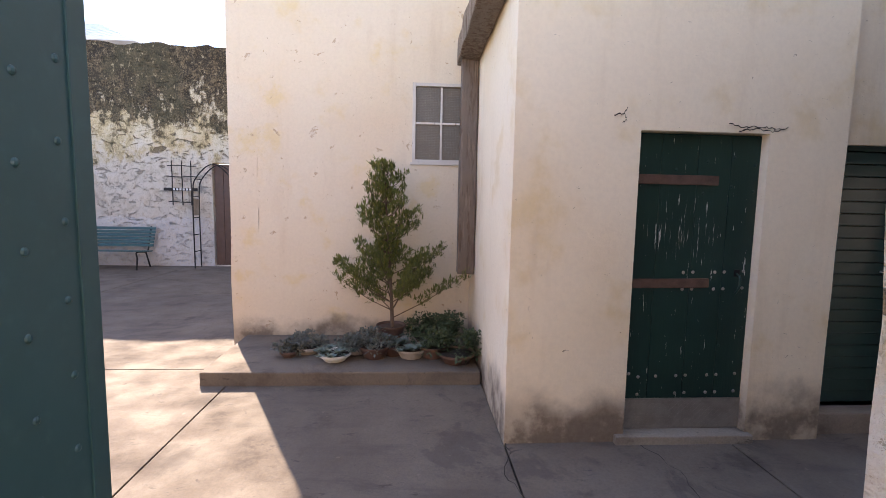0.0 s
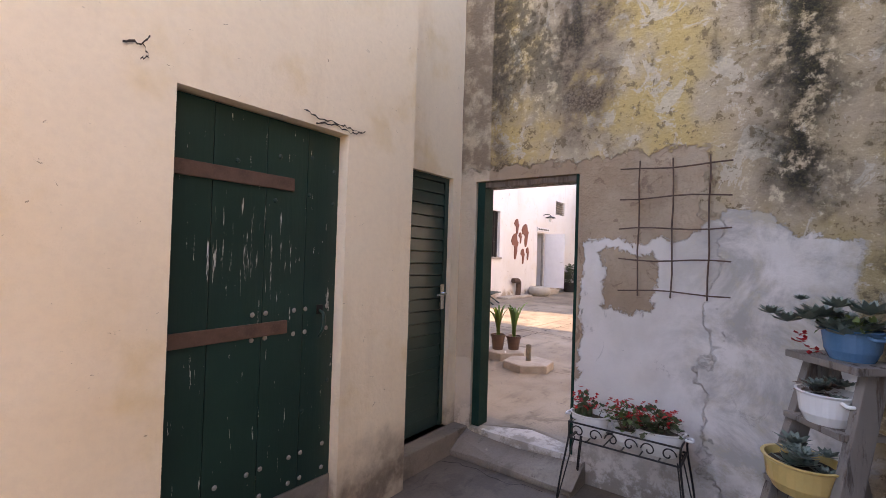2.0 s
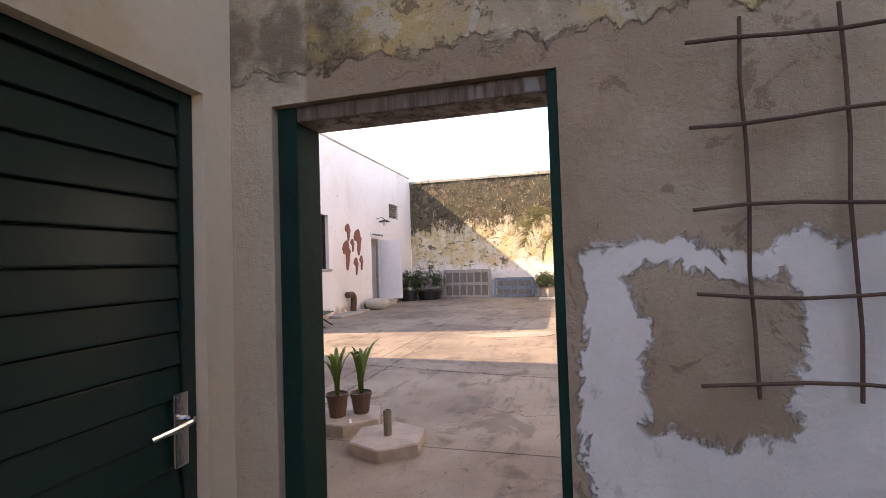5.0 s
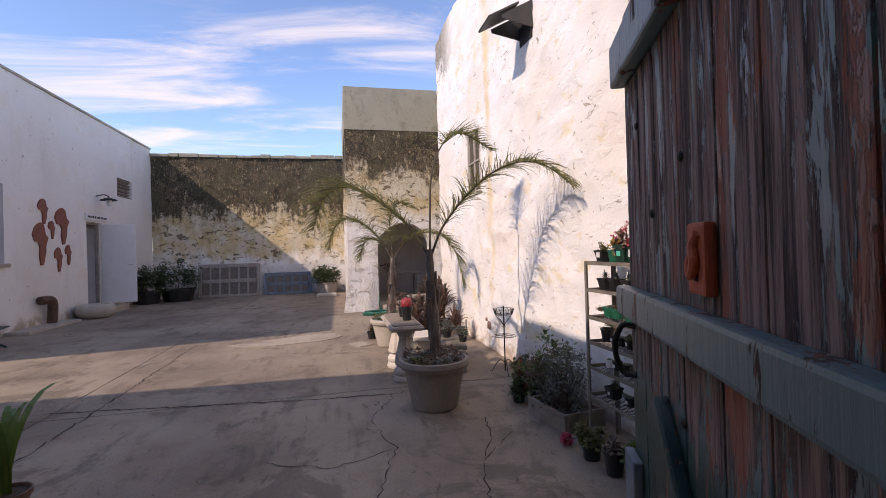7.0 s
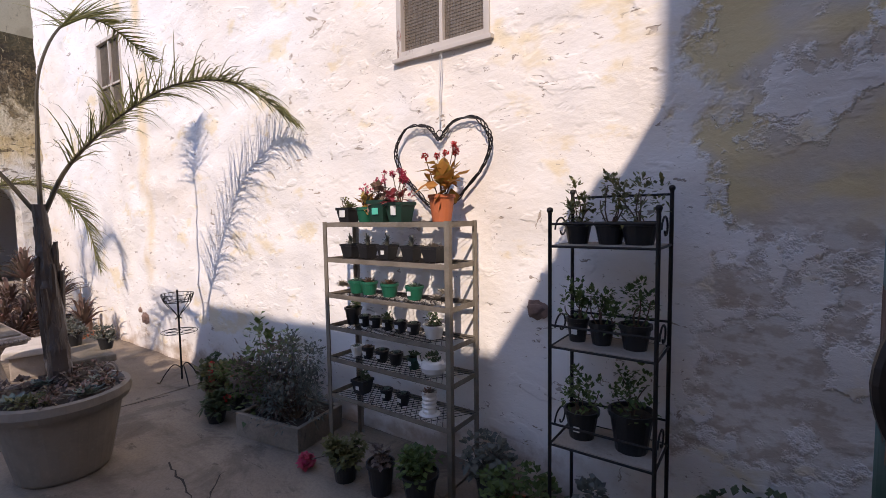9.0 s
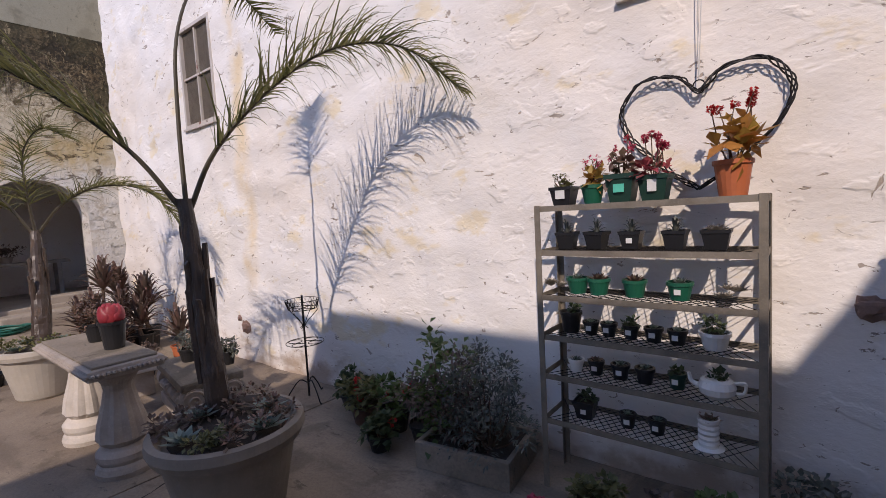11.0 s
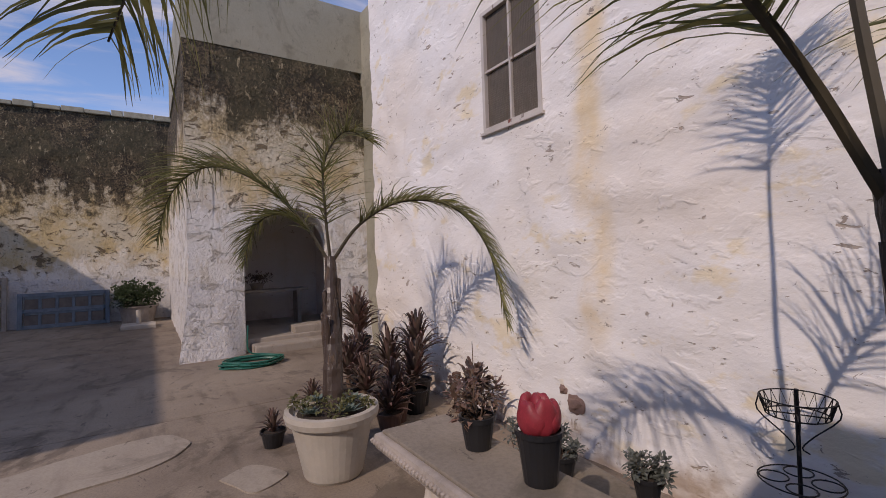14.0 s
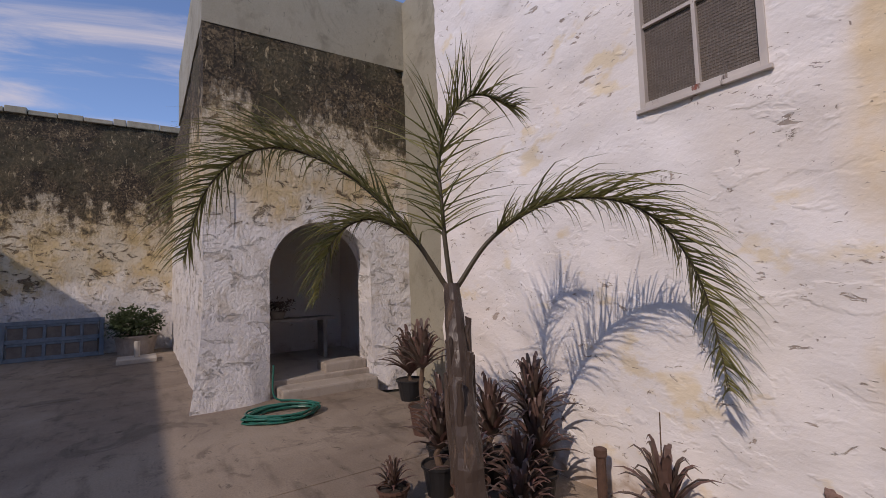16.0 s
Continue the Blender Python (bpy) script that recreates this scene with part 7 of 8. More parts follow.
part("coil", tube_bm(pts, 0.011, n=7), HOSE, hs)
part("tail", tube_bm(spline([(-0.1, -0.30, 0.014), (0.3, -0.45, 0.014), (0.55, -0.28, 0.02), (0.63, -0.06, 0.08), (0.66, -0.06, 0.45)], 26), 0.011, n=7), HOSE, hs)

# ---- entry yard things ----
ps2 = root("iron_flower_stand", 4.50, 1.84, Z1, 0, "black scrolled iron flower stand on splayed legs", "flower stand")
HS = 0.42
for y in (-0.31, 0.31):
    for x in (-0.12, 0.12):
        lg = part("leg", tube_bm(spline([(x, y, HS + 0.10), (x * 1.0, y, HS), (x * 1.25, y * 1.10, 0.2), (x * 1.5, y * 1.16, 0.0)], 10), 0.006), IRON, ps2)
        part("leg_brace", tube_bm([(x * 0.6, y * 0.93, HS), (x * 1.5, y * 1.16, 0.0)], 0.004, n=6), IRON, lg)
for z in (HS, HS + 0.10):
    for a, b in (((-0.12, -0.31), (-0.12, 0.31)), ((0.12, -0.31), (0.12, 0.31)), ((-0.12, -0.31), (0.12, -0.31)), ((-0.12, 0.31), (0.12, 0.31))):
        part("rail", tube_bm([(*a, z), (*b, z)], 0.0055), IRON, ps2)
for k in range(6):
    c = Vector((-0.122, -0.25 + k * 0.10, HS + 0.05))
    s = 1 if k % 2 else -1
    part("scroll", tube_bm([c + Vector((0, s * (0.042 - 0.0055 * a) * math.cos(a), (0.042 - 0.0055 * a) * math.sin(a))) for a in (j * 0.4 for j in range(17))], 0.004, n=6), IRON, ps2)
for k in range(7):
    part("slat", tube_bm([(-0.12, -0.3 + k * 0.1, HS), (0.12, -0.3 + k * 0.1, HS)], 0.004, n=6), IRON, ps2)


def oval_tub(x, y, z, rx, h, mat, label, plant, pm, extra=(), rz=0, stems=None, ear=True, ry=0.75):
    bm = lathe_bm([(rx * 0.72, 0), (rx * 0.9, h * 0.3), (rx, h * 0.9), (rx * 1.07, h * 0.97), (rx * 1.07, h), (rx * 0.97, h), (rx * 0.9, h - 0.03)], 28)
    t = potted(x, y, z, bm, mat, rx, h, plant, pm, label, "enamel_tub_plant", "", rz, extra, stems, depth=0.03)
    t.scale = (1, ry, 1)
    if ear:
        part("ear_handle", tube_bm(spline([(rx * 1.0, -0.035, h * 0.85), (rx * 1.25, -0.03, h * 0.8), (rx * 1.25, 0.03, h * 0.8), (rx * 1.0, 0.035, h * 0.85)], 12), 0.008), mat, t)
    return t


def impatiens(r, n):
    b = bush_mesh(r, r, 0.15, n, 0.04, 16, 0.5, 0.8)
    pts = [c[0] + Vector((0, 0, 0.03)) + rand_dir(0.4) * 0.05 for c in b[2] for _ in range(2)]
    return b, [("flower_cluster", flower_mesh(pts, 0.02), RED_PETAL)], stems_to(b[2], 12)


b, ex, stm = impatiens(0.16, 240)
oval_tub(4.50, 1.66, Z1 + HS + 0.006, 0.135, 0.135, ENAMEL, "white enamel tub of red impatiens on the iron stand", b, LEAF_DARK, ex, -90, stm)
b, ex, stm = impatiens(0.13, 130)
oval_tub(4.50, 1.84, Z1 + HS + 0.006, 0.08, 0.10, ENAMEL, "small white pot of red impatiens on the iron stand", b, LEAF, ex, 0, stm, False, 1.0)
b, ex, stm = impatiens(0.10, 70)
oval_tub(4.50, 2.06, Z1 + HS + 0.006, 0.115, 0.135, ENAMEL, "white enamel pot with a dark cactus and red flowers", b, LEAF_DARK, ex, 90, stm)
cc = root("globe_cactus", 4.50, 2.10, Z1 + HS + 0.11, 0, "small dark ribbed globe cactus in the enamel pot", "cactus")
bm = bmesh.new()
bmesh.ops.create_uvsphere(bm, u_segments=36, v_segments=14, radius=0.05, matrix=pose(0, 0, 0.035))
for v in bm.verts:
    a = math.atan2(v.co.y, v.co.x)
    v.co.x *= 1 + 0.09 * math.cos(a * 12)
    v.co.y *= 1 + 0.09 * math.cos(a * 12)
part("body", bm, LEAF_DARK, cc)

# step ladder used as a plant stand
ld = root("step_ladder", 4.12, 0.89, Z1, -143, "old grey wooden step ladder used as a plant stand", "ladder")
for x in (-0.145, 0.145):
    bm = bmesh.new()
    add_box(bm, -0.02, 0.02, -0.045, 0.045, 0.0, 1.16, 0.004, pose(x * 1.25, -0.30, 0, -14.5, -2.6 * (1 if x > 0 else -1), 0))
    part("stile", bm, LADDER_WOOD, ld)
    bm = bmesh.new()
    add_box(bm, -0.018, 0.018, -0.02, 0.02, 0.0, 1.14, 0.003, pose(x * 1.15, 0.38, 0, 17, -2.0 * (1 if x > 0 else -1), 0))
    part("back_leg", bm, LADDER_WOOD, ld)
for z, y, w in ((0.30, -0.23, 0.165), (0.58, -0.155, 0.155), (0.86, -0.08, 0.145)):
    part("tread", box_bm(-w, w, y - 0.07, y + 0.11, z, z + 0.025, bevel=0.004), LADDER_WOOD, ld)
part("top_board", box_bm(-0.18, 0.18, -0.12, 0.11, 1.115, 1.145, bevel=0.005), LADDER_WOOD, ld)
part("back_rail", box_bm(-0.15, 0.15, 0.22, 0.24, 0.45, 0.51, bevel=0.003), LADDER_WOOD, ld)
lm_ = ld.matrix_world.copy()


def on_ladder(x, y, z):
    return lm_ @ Vector((x, y, z))


def rosettes(k, r, spread, V=None, F=None):
    V, F = [], []
    for _ in range(k):
        rosette_mesh(r * RNG.uniform(0.7, 1.1), 24, 0.6, 0.45, (RNG.uniform(-spread, spread), RNG.uniform(-spread, spread) * 0.7, RNG.uniform(0.0, 0.07)), V, F)
    return V, F


q = on_ladder(0.02, 0.0, 1.145)
fl = flower_mesh([Vector((-0.11, -0.11, -0.05)) + rand_dir() * 0.05 for _ in range(9)], 0.024)
spill = ([], [])
for dx, dy, dz, rr in ((-0.10, -0.10, 0.05, 0.11), (-0.17, -0.15, 0.03, 0.10), (-0.21, -0.20, 0.06, 0.08), (0.05, 0.03, 0.09, 0.13), (-0.03, -0.04, 0.11, 0.10), (-0.15, -0.10, 0.13, 0.05)):
    rosette_mesh(rr, 24, 0.7, 0.45, (dx, dy, dz), *spill)
oval_tub(q.x, q.y, q.z, 0.105, 0.125, BLUE_ENAMEL, "big grey echeverias in a chipped blue enamel pot", rosettes(8, 0.12, 0.12), ROSETTE, [("flower_cluster", fl, RED_PETAL), ("spilling_rosette", spill, ROSETTE), ("trailing_leaves", bush_mesh(0.16, 0.1, 0.1, 90, 0.035, 8)[:2], LEAF)], -143, None, True, 0.9)
q = on_ladder(0.0, -0.08, 0.885)
oval_tub(q.x, q.y, q.z, 0.105, 0.125, ENAMEL, "grey succulents in a white enamel chamber pot", rosettes(6, 0.065, 0.07), ROSETTE, [("trailing_leaves", bush_mesh(0.12, 0.1, 0.07, 60, 0.03, 8)[:2], ROSETTE_RED)], -143, None, True, 0.95)
q = on_ladder(0.0, -0.18, 0.605)
oval_tub(q.x, q.y, q.z, 0.14, 0.13, YELLOW_ENAMEL, "grey-green succulents in a yellow enamel basin", rosettes(10, 0.085, 0.10), ROSETTE, (), -143, None, False, 0.9)
dv = root("dry_branches", 4.02, 0.72, Z1, 0, "bare dry twigs behind the ladder", "branches")
for k in range(7):
    a = RNG.uniform(-1.2, 0.6)
    part("twig", tube_bm(spline([(0, 0, 0), (0.08 * math.sin(a), 0.02, 0.5), (0.25 * math.sin(a), -0.02, 0.85 + 0.1 * k), (0.4 * math.sin(a) + 0.1, 0.03, 1.0 + 0.12 * k)], 10), 0.006, 0.002, 5), BARK, dv)


def slat_bench(x, y, z, rz, w, mat, label, tilt=0.0):
    t = root("garden_bench", x, y, z, rz, label, "bench")
    for k in range(5):
        part("seat_slat", box_bm(-w / 2, w / 2, -0.22 + k * 0.09, -0.145 + k * 0.09, 0.42 - 0.008 * k, 0.445 - 0.008 * k, bevel=0.004), mat, t)
    for k in range(6):
        part("back_slat", box_bm(-w / 2, w / 2, 0.24 + 0.028 * k, 0.262 + 0.028 * k, 0.50 + k * 0.078, 0.56 + k * 0.078, bevel=0.004), mat, t)
    for s in (-1, 1):
        sx = s * (w / 2 - 0.12)
        part("frame_leg", tube_bm(spline([(sx, -0.24, 0.0), (sx, -0.2, 0.25), (sx, -0.2, 0.41), (sx, 0.2, 0.39), (sx, 0.30, 0.62), (sx, 0.42, 0.97)], 20), 0.018), IRON, t)
        part("rear_leg", tube_bm([(sx, 0.14, 0.39), (sx, 0.30, 0.0)], 0.018), IRON, t)
    return t


slat_bench(-6.1, 10.95, Z1, 0, 1.75, BENCH_TEAL, "teal slatted park bench with iron legs against the far wall")
# dark folding bench with upright back slats by the white building
fb = root("folding_bench", 13.80, 8.52, 0, 12, "dark green slatted garden seat with reclined back and crossed legs", "bench")
for k in range(16):
    bm = bmesh.new()
    add_box(bm, -0.042, 0.042, -0.01, 0.01, 0, 0.62, 0.003, pose(-0.83 + k * 0.11, 0.18, 0.34, -22, 0, 0))
    part("back_slat", bm, BENCH_GREEN, fb)
for k in range(5):
    part("seat_slat", box_bm(-0.88, 0.88, -0.36 + k * 0.11, -0.27 + k * 0.11, 0.33 + 0.004 * k, 0.355 + 0.004 * k, bevel=0.003), BENCH_GREEN, fb)
for z, y in ((0.40, 0.20), (0.93, 0.42)):
    part("back_rail", box_bm(-0.89, 0.89, y, y + 0.03, z, z + 0.06, bevel=0.004), BENCH_GREEN, fb)
for x in (-0.6, 0.0, 0.6):
    part("leg", tube_bm([(x, -0.40, 0.0), (x, 0.22, 0.40)], 0.02), BENCH_GREEN, fb)
    part("leg", tube_bm([(x, 0.45, 0.0), (x, -0.30, 0.345)], 0.02), BENCH_GREEN, fb)

# garden arch and dark door in the far wall
ga = root("garden_arch", -3.75, 11.25, Z1, 0, "black wire garden arch before a dark doorway", "garden arch")
for y in (-0.16, 0.16):
    part("hoop", tube_bm(spline([(-0.48, y, 0), (-0.48, y, 1.7), (-0.38, y, 2.15), (0, y, 2.45), (0.38, y, 2.15), (0.48, y, 1.7), (0.48, y, 0)], 40), 0.014, n=6), IRON, ga)
for z in (0.4, 0.8, 1.2, 1.7, 2.1):
    for x in (-0.48, 0.48):
        xx = x * (1 if z < 2 else 0.83)
        part("rung", tube_bm([(xx, -0.16, z), (xx, 0.16, z)], 0.01, n=6), IRON, ga)
part("panel", box_bm(-0.495, -0.485, -0.15, 0.15, 1.25, 1.65), GREY_TIMBER, ga)
dr_ = root("door_5", -3.5, 11.55, 0, 0, "old dark brown door in the far wall", "door", kind="structure")
part("leaf", box_bm(-0.44, 0.44, 0.05, 0.10, -0.04, 2.42, bevel=0.005), BROWN_POT, dr_)
for k in range(4):
    part("plank", box_bm(-0.43 + k * 0.215, -0.225 + k * 0.215, 0.03, 0.052, 0.0, 2.4, bevel=0.004), BROWN_POT, dr_)

# house with a white hip roof beyond the wall
hr = root("house", -16.1, 23, -0.4, 0, "distant house with a pale hipped corrugated roof", "house")
part("wall", box_bm(-5.5, 5.8, -3.5, 3.5, 0, 8.0), WHITE_N, hr)
V = [(-6, -4.2, 7.95), (6.3, -4.2, 7.95), (6.3, 4.2, 7.95), (-6, 4.2, 7.95), (-2.5, 0, 9.9), (2.4, 0, 9.9)]
mesh_ob("roof", V, [(0, 1, 5, 4), (1, 2, 5), (2, 3, 4, 5), (3, 0, 4), (3, 2, 1, 0)], ROOF_WHITE, hr)
bm = bmesh.new()
for k in range(40):
    x = -5.8 + k * 0.31
    t = min(1.0, (x + 6) / 3.5, (6.3 - x) / 3.9)
    add_tube(bm, [(x, -4.2, 7.97), (x, -4.2 + 4.2 * t, 7.97 + 1.95 * t)], 0.03, n=5)
part("corrugation", bm, ROOF_WHITE, hr)
part("gutter", box_bm(-6.1, 6.4, -4.35, -4.2, 7.85, 7.98), WHITE_PAINT, hr)

# ---- hexagon bases and pots by the opening ----
def hexagon(x, y, r, h, rz, label, pipe=False):
    t = root("hexagonal_base", x, y, 0, rz, label, "concrete base", "hexagonal bases")
    bm = lathe_bm([(r, 0), (r, h - 0.012), (r - 0.012, h), (0.01, h)], 6)
    part("block", bm, STONE, t)
    if pipe:
        part("pipe", lathe_bm([(0.036, h - 0.01), (0.036, h + 0.21), (0.028, h + 0.21), (0.028, h + 0.05)], 18), GALV, t, "grey pipe socket")
    return t


hexagon(7.15, 3.70, 0.34, 0.10, 8, "hexagonal concrete umbrella base with a pipe socket", True)
hexagon(7.58, 4.30, 0.36, 0.11, 20, "hexagonal concrete base carrying two pots")
hexagon(7.06, 4.60, 0.27, 0.06, 5, "hexagonal concrete base under a planter")


def straps(r, n, L_):
    V, F = [], []
    for k in range(n):
        a = (k % 2) * math.pi + RNG.uniform(-0.9, 0.9)
        out, up = L_ * RNG.uniform(0.25, 0.75), L_ * RNG.uniform(0.75, 1.05)
        s = Vector((-math.sin(a), math.cos(a), 0))
        prev = None
        for j in range(8):
            f = j / 7
            p = Vector((math.cos(a) * out * f ** 1.6, math.sin(a) * out * f ** 1.6, up * math.sin(f * 1.75)))
            w = 0.024 * (1 - f ** 3) + 0.002
            i = len(V)
            V += [p + s * w, p - s * w]
            if prev is not None:
                F.append((prev, i, i + 1, prev + 1))
            prev = i
    return V, F


potted(7.49, 4.36, 0.11, round_pot(0.105, 0.22, 0.02), BROWN_POT, 0.105, 0.22, straps(0.1, 9, 0.44), CLIVIA, "strap-leaved plant in a brown plastic pot", "potted_clivia", "strap-leaved pots")
potted(7.64, 4.18, 0.11, round_pot(0.105, 0.20, 0.02), BROWN_POT, 0.105, 0.20, straps(0.1, 10, 0.48), CLIVIA, "bright strap-leaved plant in a brown plastic pot", "potted_clivia", "strap-leaved pots")
b = bush_mesh(0.25, 0.22, 0.22, 760, 0.038, 24, 0.5, 0.8)
potted(7.10, 4.62, 0.06, lathe_bm([(0.13, 0), (0.175, 0.10), (0.20, 0.24), (0.215, 0.255), (0.21, 0.28), (0.19, 0.28), (0.18, 0.25)], 28), POT_PALE, 0.19, 0.28, b, LEAF_DARK, "leafy red-flecked plant in a wide pale bowl", "potted_plant",
       extra=[("flower_cluster", flower_mesh([c[0] + Vector((0, 0, 0.05)) for c in b[2][:9]], 0.016), RED_PETAL)], stems=stems_to(b[2], 12))
b = bush_mesh(0.26, 0.2, 0.22, 420, 0.04, 18, 0.5, 0.8)
potted(6.62, 4.60, 0.0, round_pot(0.14, 0.16), POT_PALE, 0.14, 0.16, b, LEAF_DARK, "straggling dark plant in a pale pot by the wall", "potted_plant", stems=stems_to(b[2], 10))
tg = root("white_tag", 7.36, 4.16, -0.01, 30, "white plastic strip lying on the concrete base", "plastic strip")
part("strip", box_bm(-0.06, 0.06, -0.012, 0.012, 0.121, 0.129, bevel=0.002), LABEL, tg)

# ---- far end of the yard ----
def old_gate(y0, y1, h, mat, label, cols, lean):
    t = root("old_gate", X_B - 0.12, (y0 + y1) / 2, 0, 0, label, "gate", "gates leaning on the wall")
    w = y1 - y0
    m = pose(-lean, 0, 0, 0, math.degrees(math.atan2(lean, h)), 0)

    def piece(nm, a, b, c, d, x0, x1):
        bm = bmesh.new()
        add_box(bm, x0, x1, a, b, c, d, 0.01, m)
        part(nm, bm, GATE_PANEL if nm == "panel" else mat, t)

    piece("stile", -w / 2, -w / 2 + 0.09, 0, h, -0.03, 0.03)
    piece("stile", w / 2 - 0.09, w / 2, 0, h, -0.03, 0.03)
    for z in (0.0, h * 0.5 - 0.045, h - 0.09):
        piece("rail", -w / 2 + 0.09, w / 2 - 0.09, z, z + 0.09, -0.03, 0.03)
    for k in range(1, cols):
        y = -w / 2 + 0.09 + (w - 0.18) * k / cols
        for za, zb in ((0.09, h * 0.5 - 0.045), (h * 0.5 + 0.045, h - 0.09)):
            piece("mullion", y - 0.03, y + 0.03, za, zb, -0.025, 0.025)
    for k in range(cols):
        y = -w / 2 + 0.09 + (w - 0.18) * (k + 0.5) / cols
        hw = (w - 0.18) / cols / 2 - 0.03
        for za, zb in ((0.09, h * 0.5 - 0.045), (h * 0.5 + 0.045, h - 0.09)):
            piece("panel", y - hw, y + hw, za, zb, 0.004, 0.02)
            piece("panel_head", y - hw, y + hw, zb - 0.05, zb, -0.02, 0.0)


old_gate(5.46, 7.61, 1.24, GREY_TIMBER, "weathered grey panelled timber gate leaning on the wall", 6, 0.16)
old_gate(3.55, 5.29, 0.84, BLUE_GREY, "blue-grey panelled timber gate leaning on the wall", 5, 0.14)


def big_bush(x, y, r, h, pr, ph, pm, label, m):
    b = bush_mesh(r, r, h, 2600, 0.075, 46, 0.4, 0.8)
    return potted(x, y, 0, round_pot(pr, ph, 0.03, 0.8), pm, pr, ph, b, m, label, "potted_shrub", "", stems=stems_to(b[2], 20))


# the first two tubs are black to stand in for shade on brownish pots
big_bush(22.55, 8.0, 0.85, 1.05, 0.55, 0.42, BLACK_PLASTIC, "dense dark shrub in a large tub, blackened for shade", LEAF_DARK)
big_bush(22.0, 8.75, 0.6, 0.85, 0.40, 0.40, BLACK_PLASTIC, "dark shrub in a tub blackened for shade behind the door", LEAF_DARK)
big_bush(23.1, 2.95, 0.62, 0.62, 0.42, 0.42, STONE, "dusty dark shrub in a low stone tub", LEAF_DARK)
wb = root("white_bowl", 18.55, 8.72, 0, 0, "squat white concrete bowl planter by the door", "planter")
part("bowl", lathe_bm([(0.26, 0), (0.40, 0.08), (0.45, 0.2), (0.42, 0.32), (0.36, 0.36), (0.33, 0.34), (0.3, 0.28)], 28), POT_PALE, wb, smooth=True)
sp_ = root("standpipe", 17.15, 9.05, 0, 0, "rusty cut drain pipe elbow at the wall foot", "pipe")
part("pipe", tube_bm(spline([(0.16, 0.0, 0.06), (0.16, -0.02, 0.35), (0.13, -0.03, 0.55), (0.0, -0.03, 0.62), (-0.22, 0.02, 0.62)], 18), 0.10, n=14), RUST, sp_)
kb = part("drain_kerb", box_bm(15.9, 17.9, 8.72, 9.18, -0.02, 0.07, bevel=0.03), PALE_CONC)
tagged(kb, "low rounded concrete kerb round the drain", "kerb", kind="structure")
uf = root("umbrella_base", 21.7, 2.92, 0, 0, "square concrete umbrella foot with a short tube", "umbrella base")
part("foot", box_bm(-0.33, 0.33, -0.33, 0.33, 0, 0.09, bevel=0.015), POT_PALE, uf)
part("tube", tube_bm([(0, 0, 0.08), (0, 0, 0.40)], 0.05, n=14), POT_PALE, uf)
# bench and plant inside the alcove
ab = root("alcove_bench", 18.4, 0.85, 0.20, 0, "dark plain bench table in the alcove", "bench")
part("top", box_bm(-0.2, 0.2, -0.75, 0.75, 0.62, 0.67, bevel=0.005), GREY_TIMBER, ab)
for y in (-0.62, 0.5):
    part("trestle", box_bm(-0.16, 0.16, y, y + 0.07, 0.0, 0.62, bevel=0.005), GREY_TIMBER, ab)
b = bush_mesh(0.24, 0.3, 0.22, 300, 0.06, 14, 0.4, 0.5)
potted(18.4, 1.0, 0.87, round_pot(0.13, 0.12), STONE, 0.13, 0.12, b, LEAF_DRY, "dry plant in a low bowl on the alcove bench", "potted_plant")

# floor repairs and cracks
def blob(name, pts, z, h, mat, label, cat):
    bm = bmesh.new()
    line = spline([*pts, pts[0]], len(pts) * 7)[:-1]
    line = [p + Vector((0.03 * noise.noise(p * 4), 0.03 * noise.noise(p * 4 + Vector((7, 0, 0))), 0)) for p in line]
    f = bm.faces.new([bm.verts.new((p.x, p.y, z + h)) for p in line])
    g = bmesh.ops.extrude_face_region(bm, geom=[f])
    bmesh.ops.translate(bm, verts=[v for v in g["geom"] if isinstance(v, bmesh.types.BMVert)], vec=(0, 0, -h - 0.01))
    bmesh.ops.recalc_face_normals(bm, faces=bm.faces)
    return tagged(part(name, bm, mat), label, cat, kind="structure")


blob("floor_patch", [(13.26, 3.9, 0), (13.40, 3.5, 0), (13.55, 3.07, 0), (13.60, 2.66, 0), (13.28, 2.47, 0), (12.98, 2.68, 0), (12.85, 3.15, 0), (12.77, 3.55, 0), (12.83, 3.95, 0), (13.0, 4.3, 0)], 0, 0.012, MORTAR, "pale mortar repair strip on the yard floor", "floor patch")
blob("floor_patch_round", [(12.48, 2.35, 0), (12.58, 2.15, 0), (12.32, 1.99, 0), (12.19, 2.21, 0)], 0, 0.010, MORTAR, "pale round mortar patch on the yard floor", "floor patch")


def crack(pts, w, z, seed):
    r = random.Random(seed)
    line = []
    for a, b in zip(pts, pts[1:]):
        a, b = Vector((*a, z)), Vector((*b, z))
        n = max(3, int((b - a).length / 0.06))
        for k in range(n):
            line.append(a.lerp(b, k / n) + Vector((r.uniform(-1, 1), r.uniform(-1, 1), 0)) * 0.022)
    V, F = [], []
    for i, p in enumerate(line):
        d = (line[min(i + 1, len(line) - 1)] - line[max(i - 1, 0)]).normalized()
        s = Vector((-d.y, d.x, 0)) * w * r.uniform(0.15, 0.95)
        V += [p + s, p - s]
        if i:
            F.append((2 * i - 2, 2 * i - 1, 2 * i + 1, 2 * i))
    tagged(mesh_ob("floor_crack", V, F, CRACK), "thin jagged dark crack in the concrete", "crack", kind="structure")


crack([(9.62, 1.96), (9.75, 3.2), (10.05, 5.1), (10.3, 7.4)], 0.018, 0.003, 1)
crack([(9.62, 1.96), (9.9, 1.3), (9.75, 0.7)], 0.008, 0.003, 2)
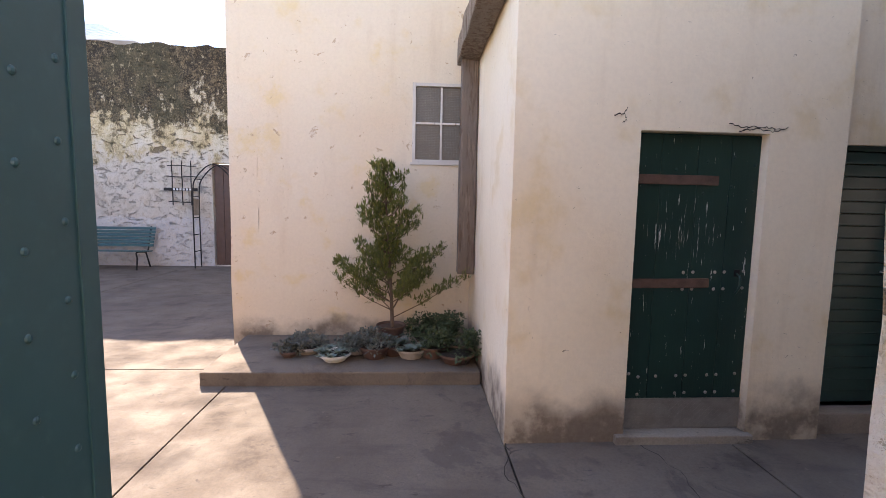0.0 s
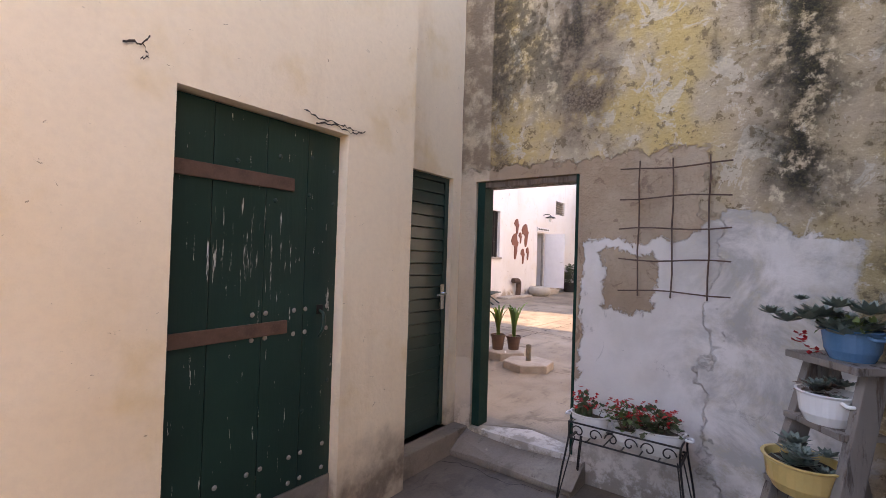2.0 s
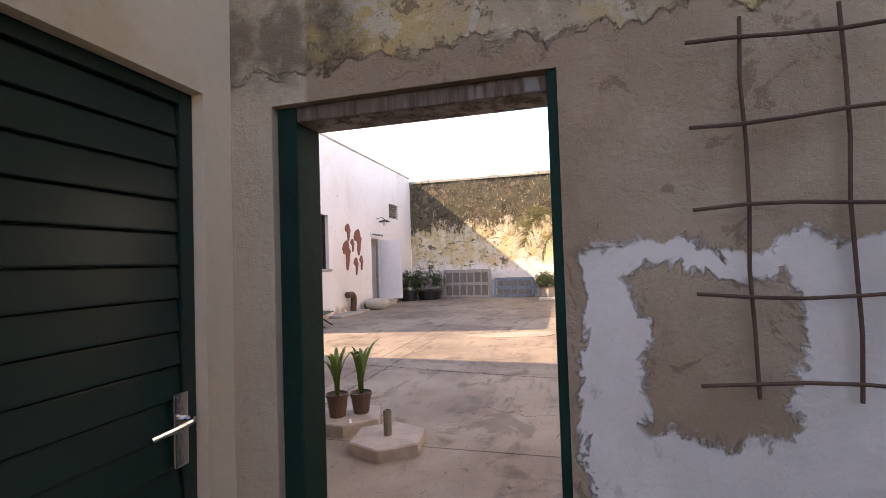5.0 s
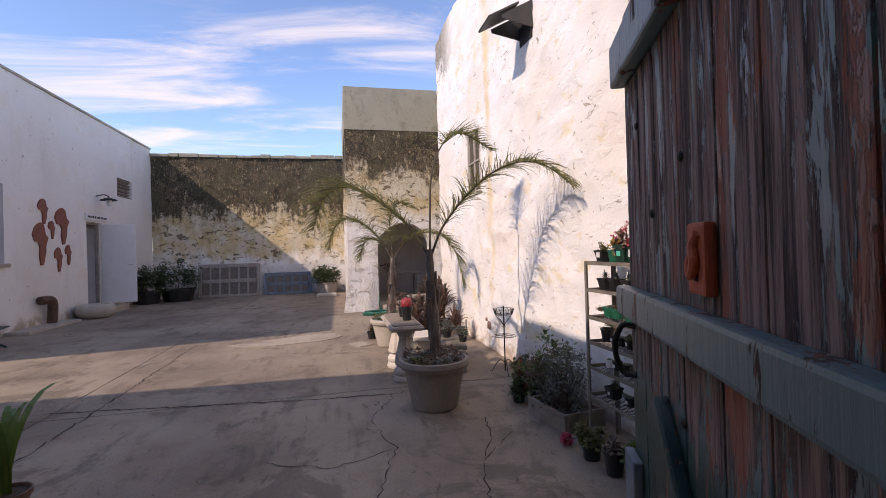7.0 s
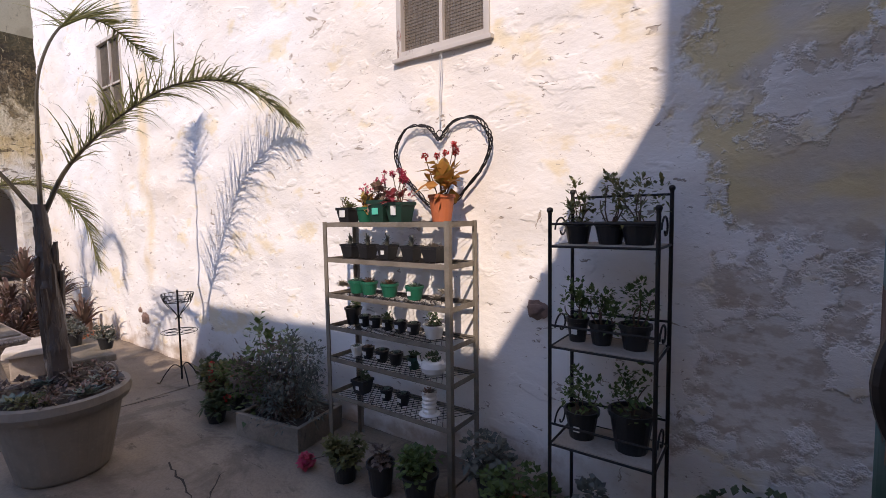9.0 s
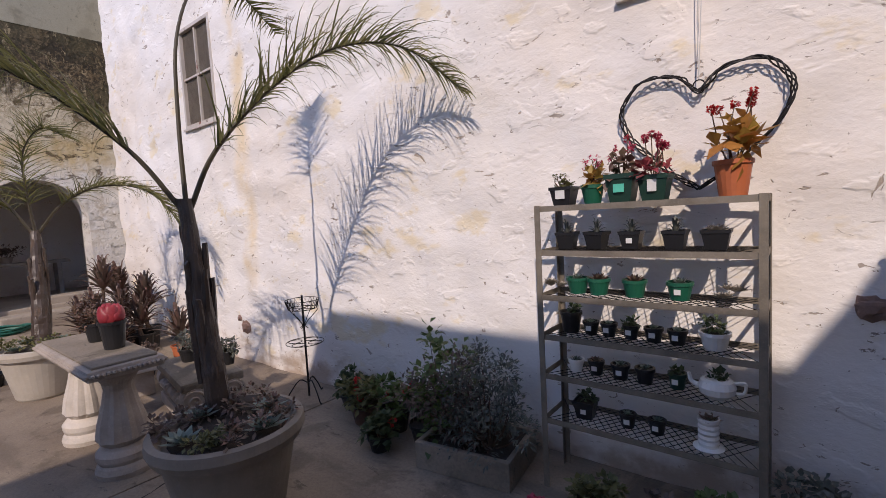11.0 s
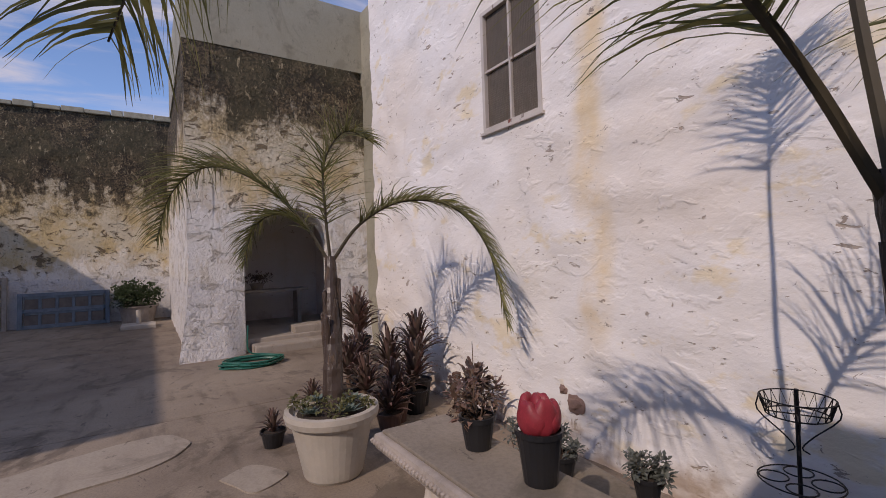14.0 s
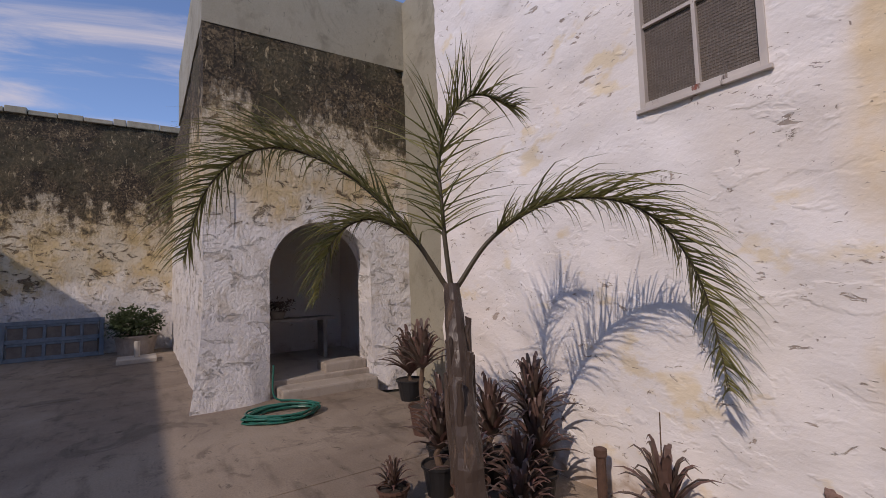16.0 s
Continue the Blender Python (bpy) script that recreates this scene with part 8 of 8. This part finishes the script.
crack([(7.6, 2.3), (8.3, 2.1), (8.9, 2.25), (9.6, 1.95)], 0.006, 0.003, 3)
crack([(6.6, 2.05), (7.1, 1.7), (7.9, 1.55), (8.4, 1.1)], 0.007, 0.003, 4)
crack([(6.9, 1.75), (6.6, 1.5), (6.4, 1.55)], 0.02, 0.0035, 5)
crack([(7.9, 1.55), (8.25, 1.35), (8.75, 1.25)], 0.007, 0.003, 6)
crack([(8.3, 2.1), (8.1, 2.6), (8.35, 3.1)], 0.006, 0.003, 7)
crack([(1.55, 3.05), (1.45, 2.6), (1.60, 2.0)], 0.005, Z1 + 0.003, 8)
crack([(2.45, 3.0), (2.55, 2.6), (2.5, 2.2)], 0.005, Z1 + 0.003, 9)
crack([(4.2, 3.1), (4.35, 2.9), (4.3, 2.5), (4.4, 2.2)], 0.008, Z1 + 0.003, 10)
crack([(7.75, 4.87), (9.3, 4.86), (10.8, 4.85), (12.4, 4.87), (13.4, 4.86)], 0.014, 0.003, 11)
# cracked plaster over the riveted door
for pts in ([(3.02, 2.16), (3.12, 2.145), (3.28, 2.15), (3.36, 2.13), (3.46, 2.155)], [(3.1, 2.12), (3.2, 2.135), (3.33, 2.12), (3.42, 2.14)], [(2.24, 2.20), (2.30, 2.21), (2.32, 2.17), (2.29, 2.15)], [(2.30, 2.21), (2.33, 2.26)]):
    r = random.Random(len(pts))
    line = []
    for a, b in zip(pts, pts[1:]):
        for k in range(6):
            line.append((a[0] + (b[0] - a[0]) * k / 6 + r.uniform(-.006, .006), a[1] + (b[1] - a[1]) * k / 6 + r.uniform(-.008, .008)))
    V, F = [], []
    for i, (x, zz) in enumerate(line):
        w = 0.004 * r.uniform(0.4, 1.4)
        V += [(x, 3.042, zz + w), (x, 3.042, zz - w)]
        if i:
            F.append((2 * i - 2, 2 * i - 1, 2 * i + 1, 2 * i))
    tagged(mesh_ob("plaster_crack", V, F, CRACK), "jagged dark crack in the cream plaster", "crack", kind="structure")

# the entry yard is set out from its own corner; slide it to meet the big yard
ENTRY = {"wall_door", "wall_side_door", "wall_return", "wall_tree", "wall_tree_end", "wall_trellis", "wall_gate", "wall_gate_west", "doorstep", "side_step",
         "front_doorstep", "door_frame_yard", "window_1", "rod_trellis", "plinth", "floor_entry_yard", "plaster_crack", "wall_entry_back", "roof_door_block"}
for ob in list(scene.objects):
    if ob.parent is None and ob.type in ("MESH", "EMPTY"):
        if ob.name.split(".")[0] in ENTRY or (ob.location.length > 0.01 and ob.location.x < 4.75 and ob.name != "ground"):
            ob.location += Vector((-0.08, -0.09, 0.0))

for ob in list(scene.objects):
    if ob.name.startswith("flower_cluster"):
        tagged(ob, kind="stuff")
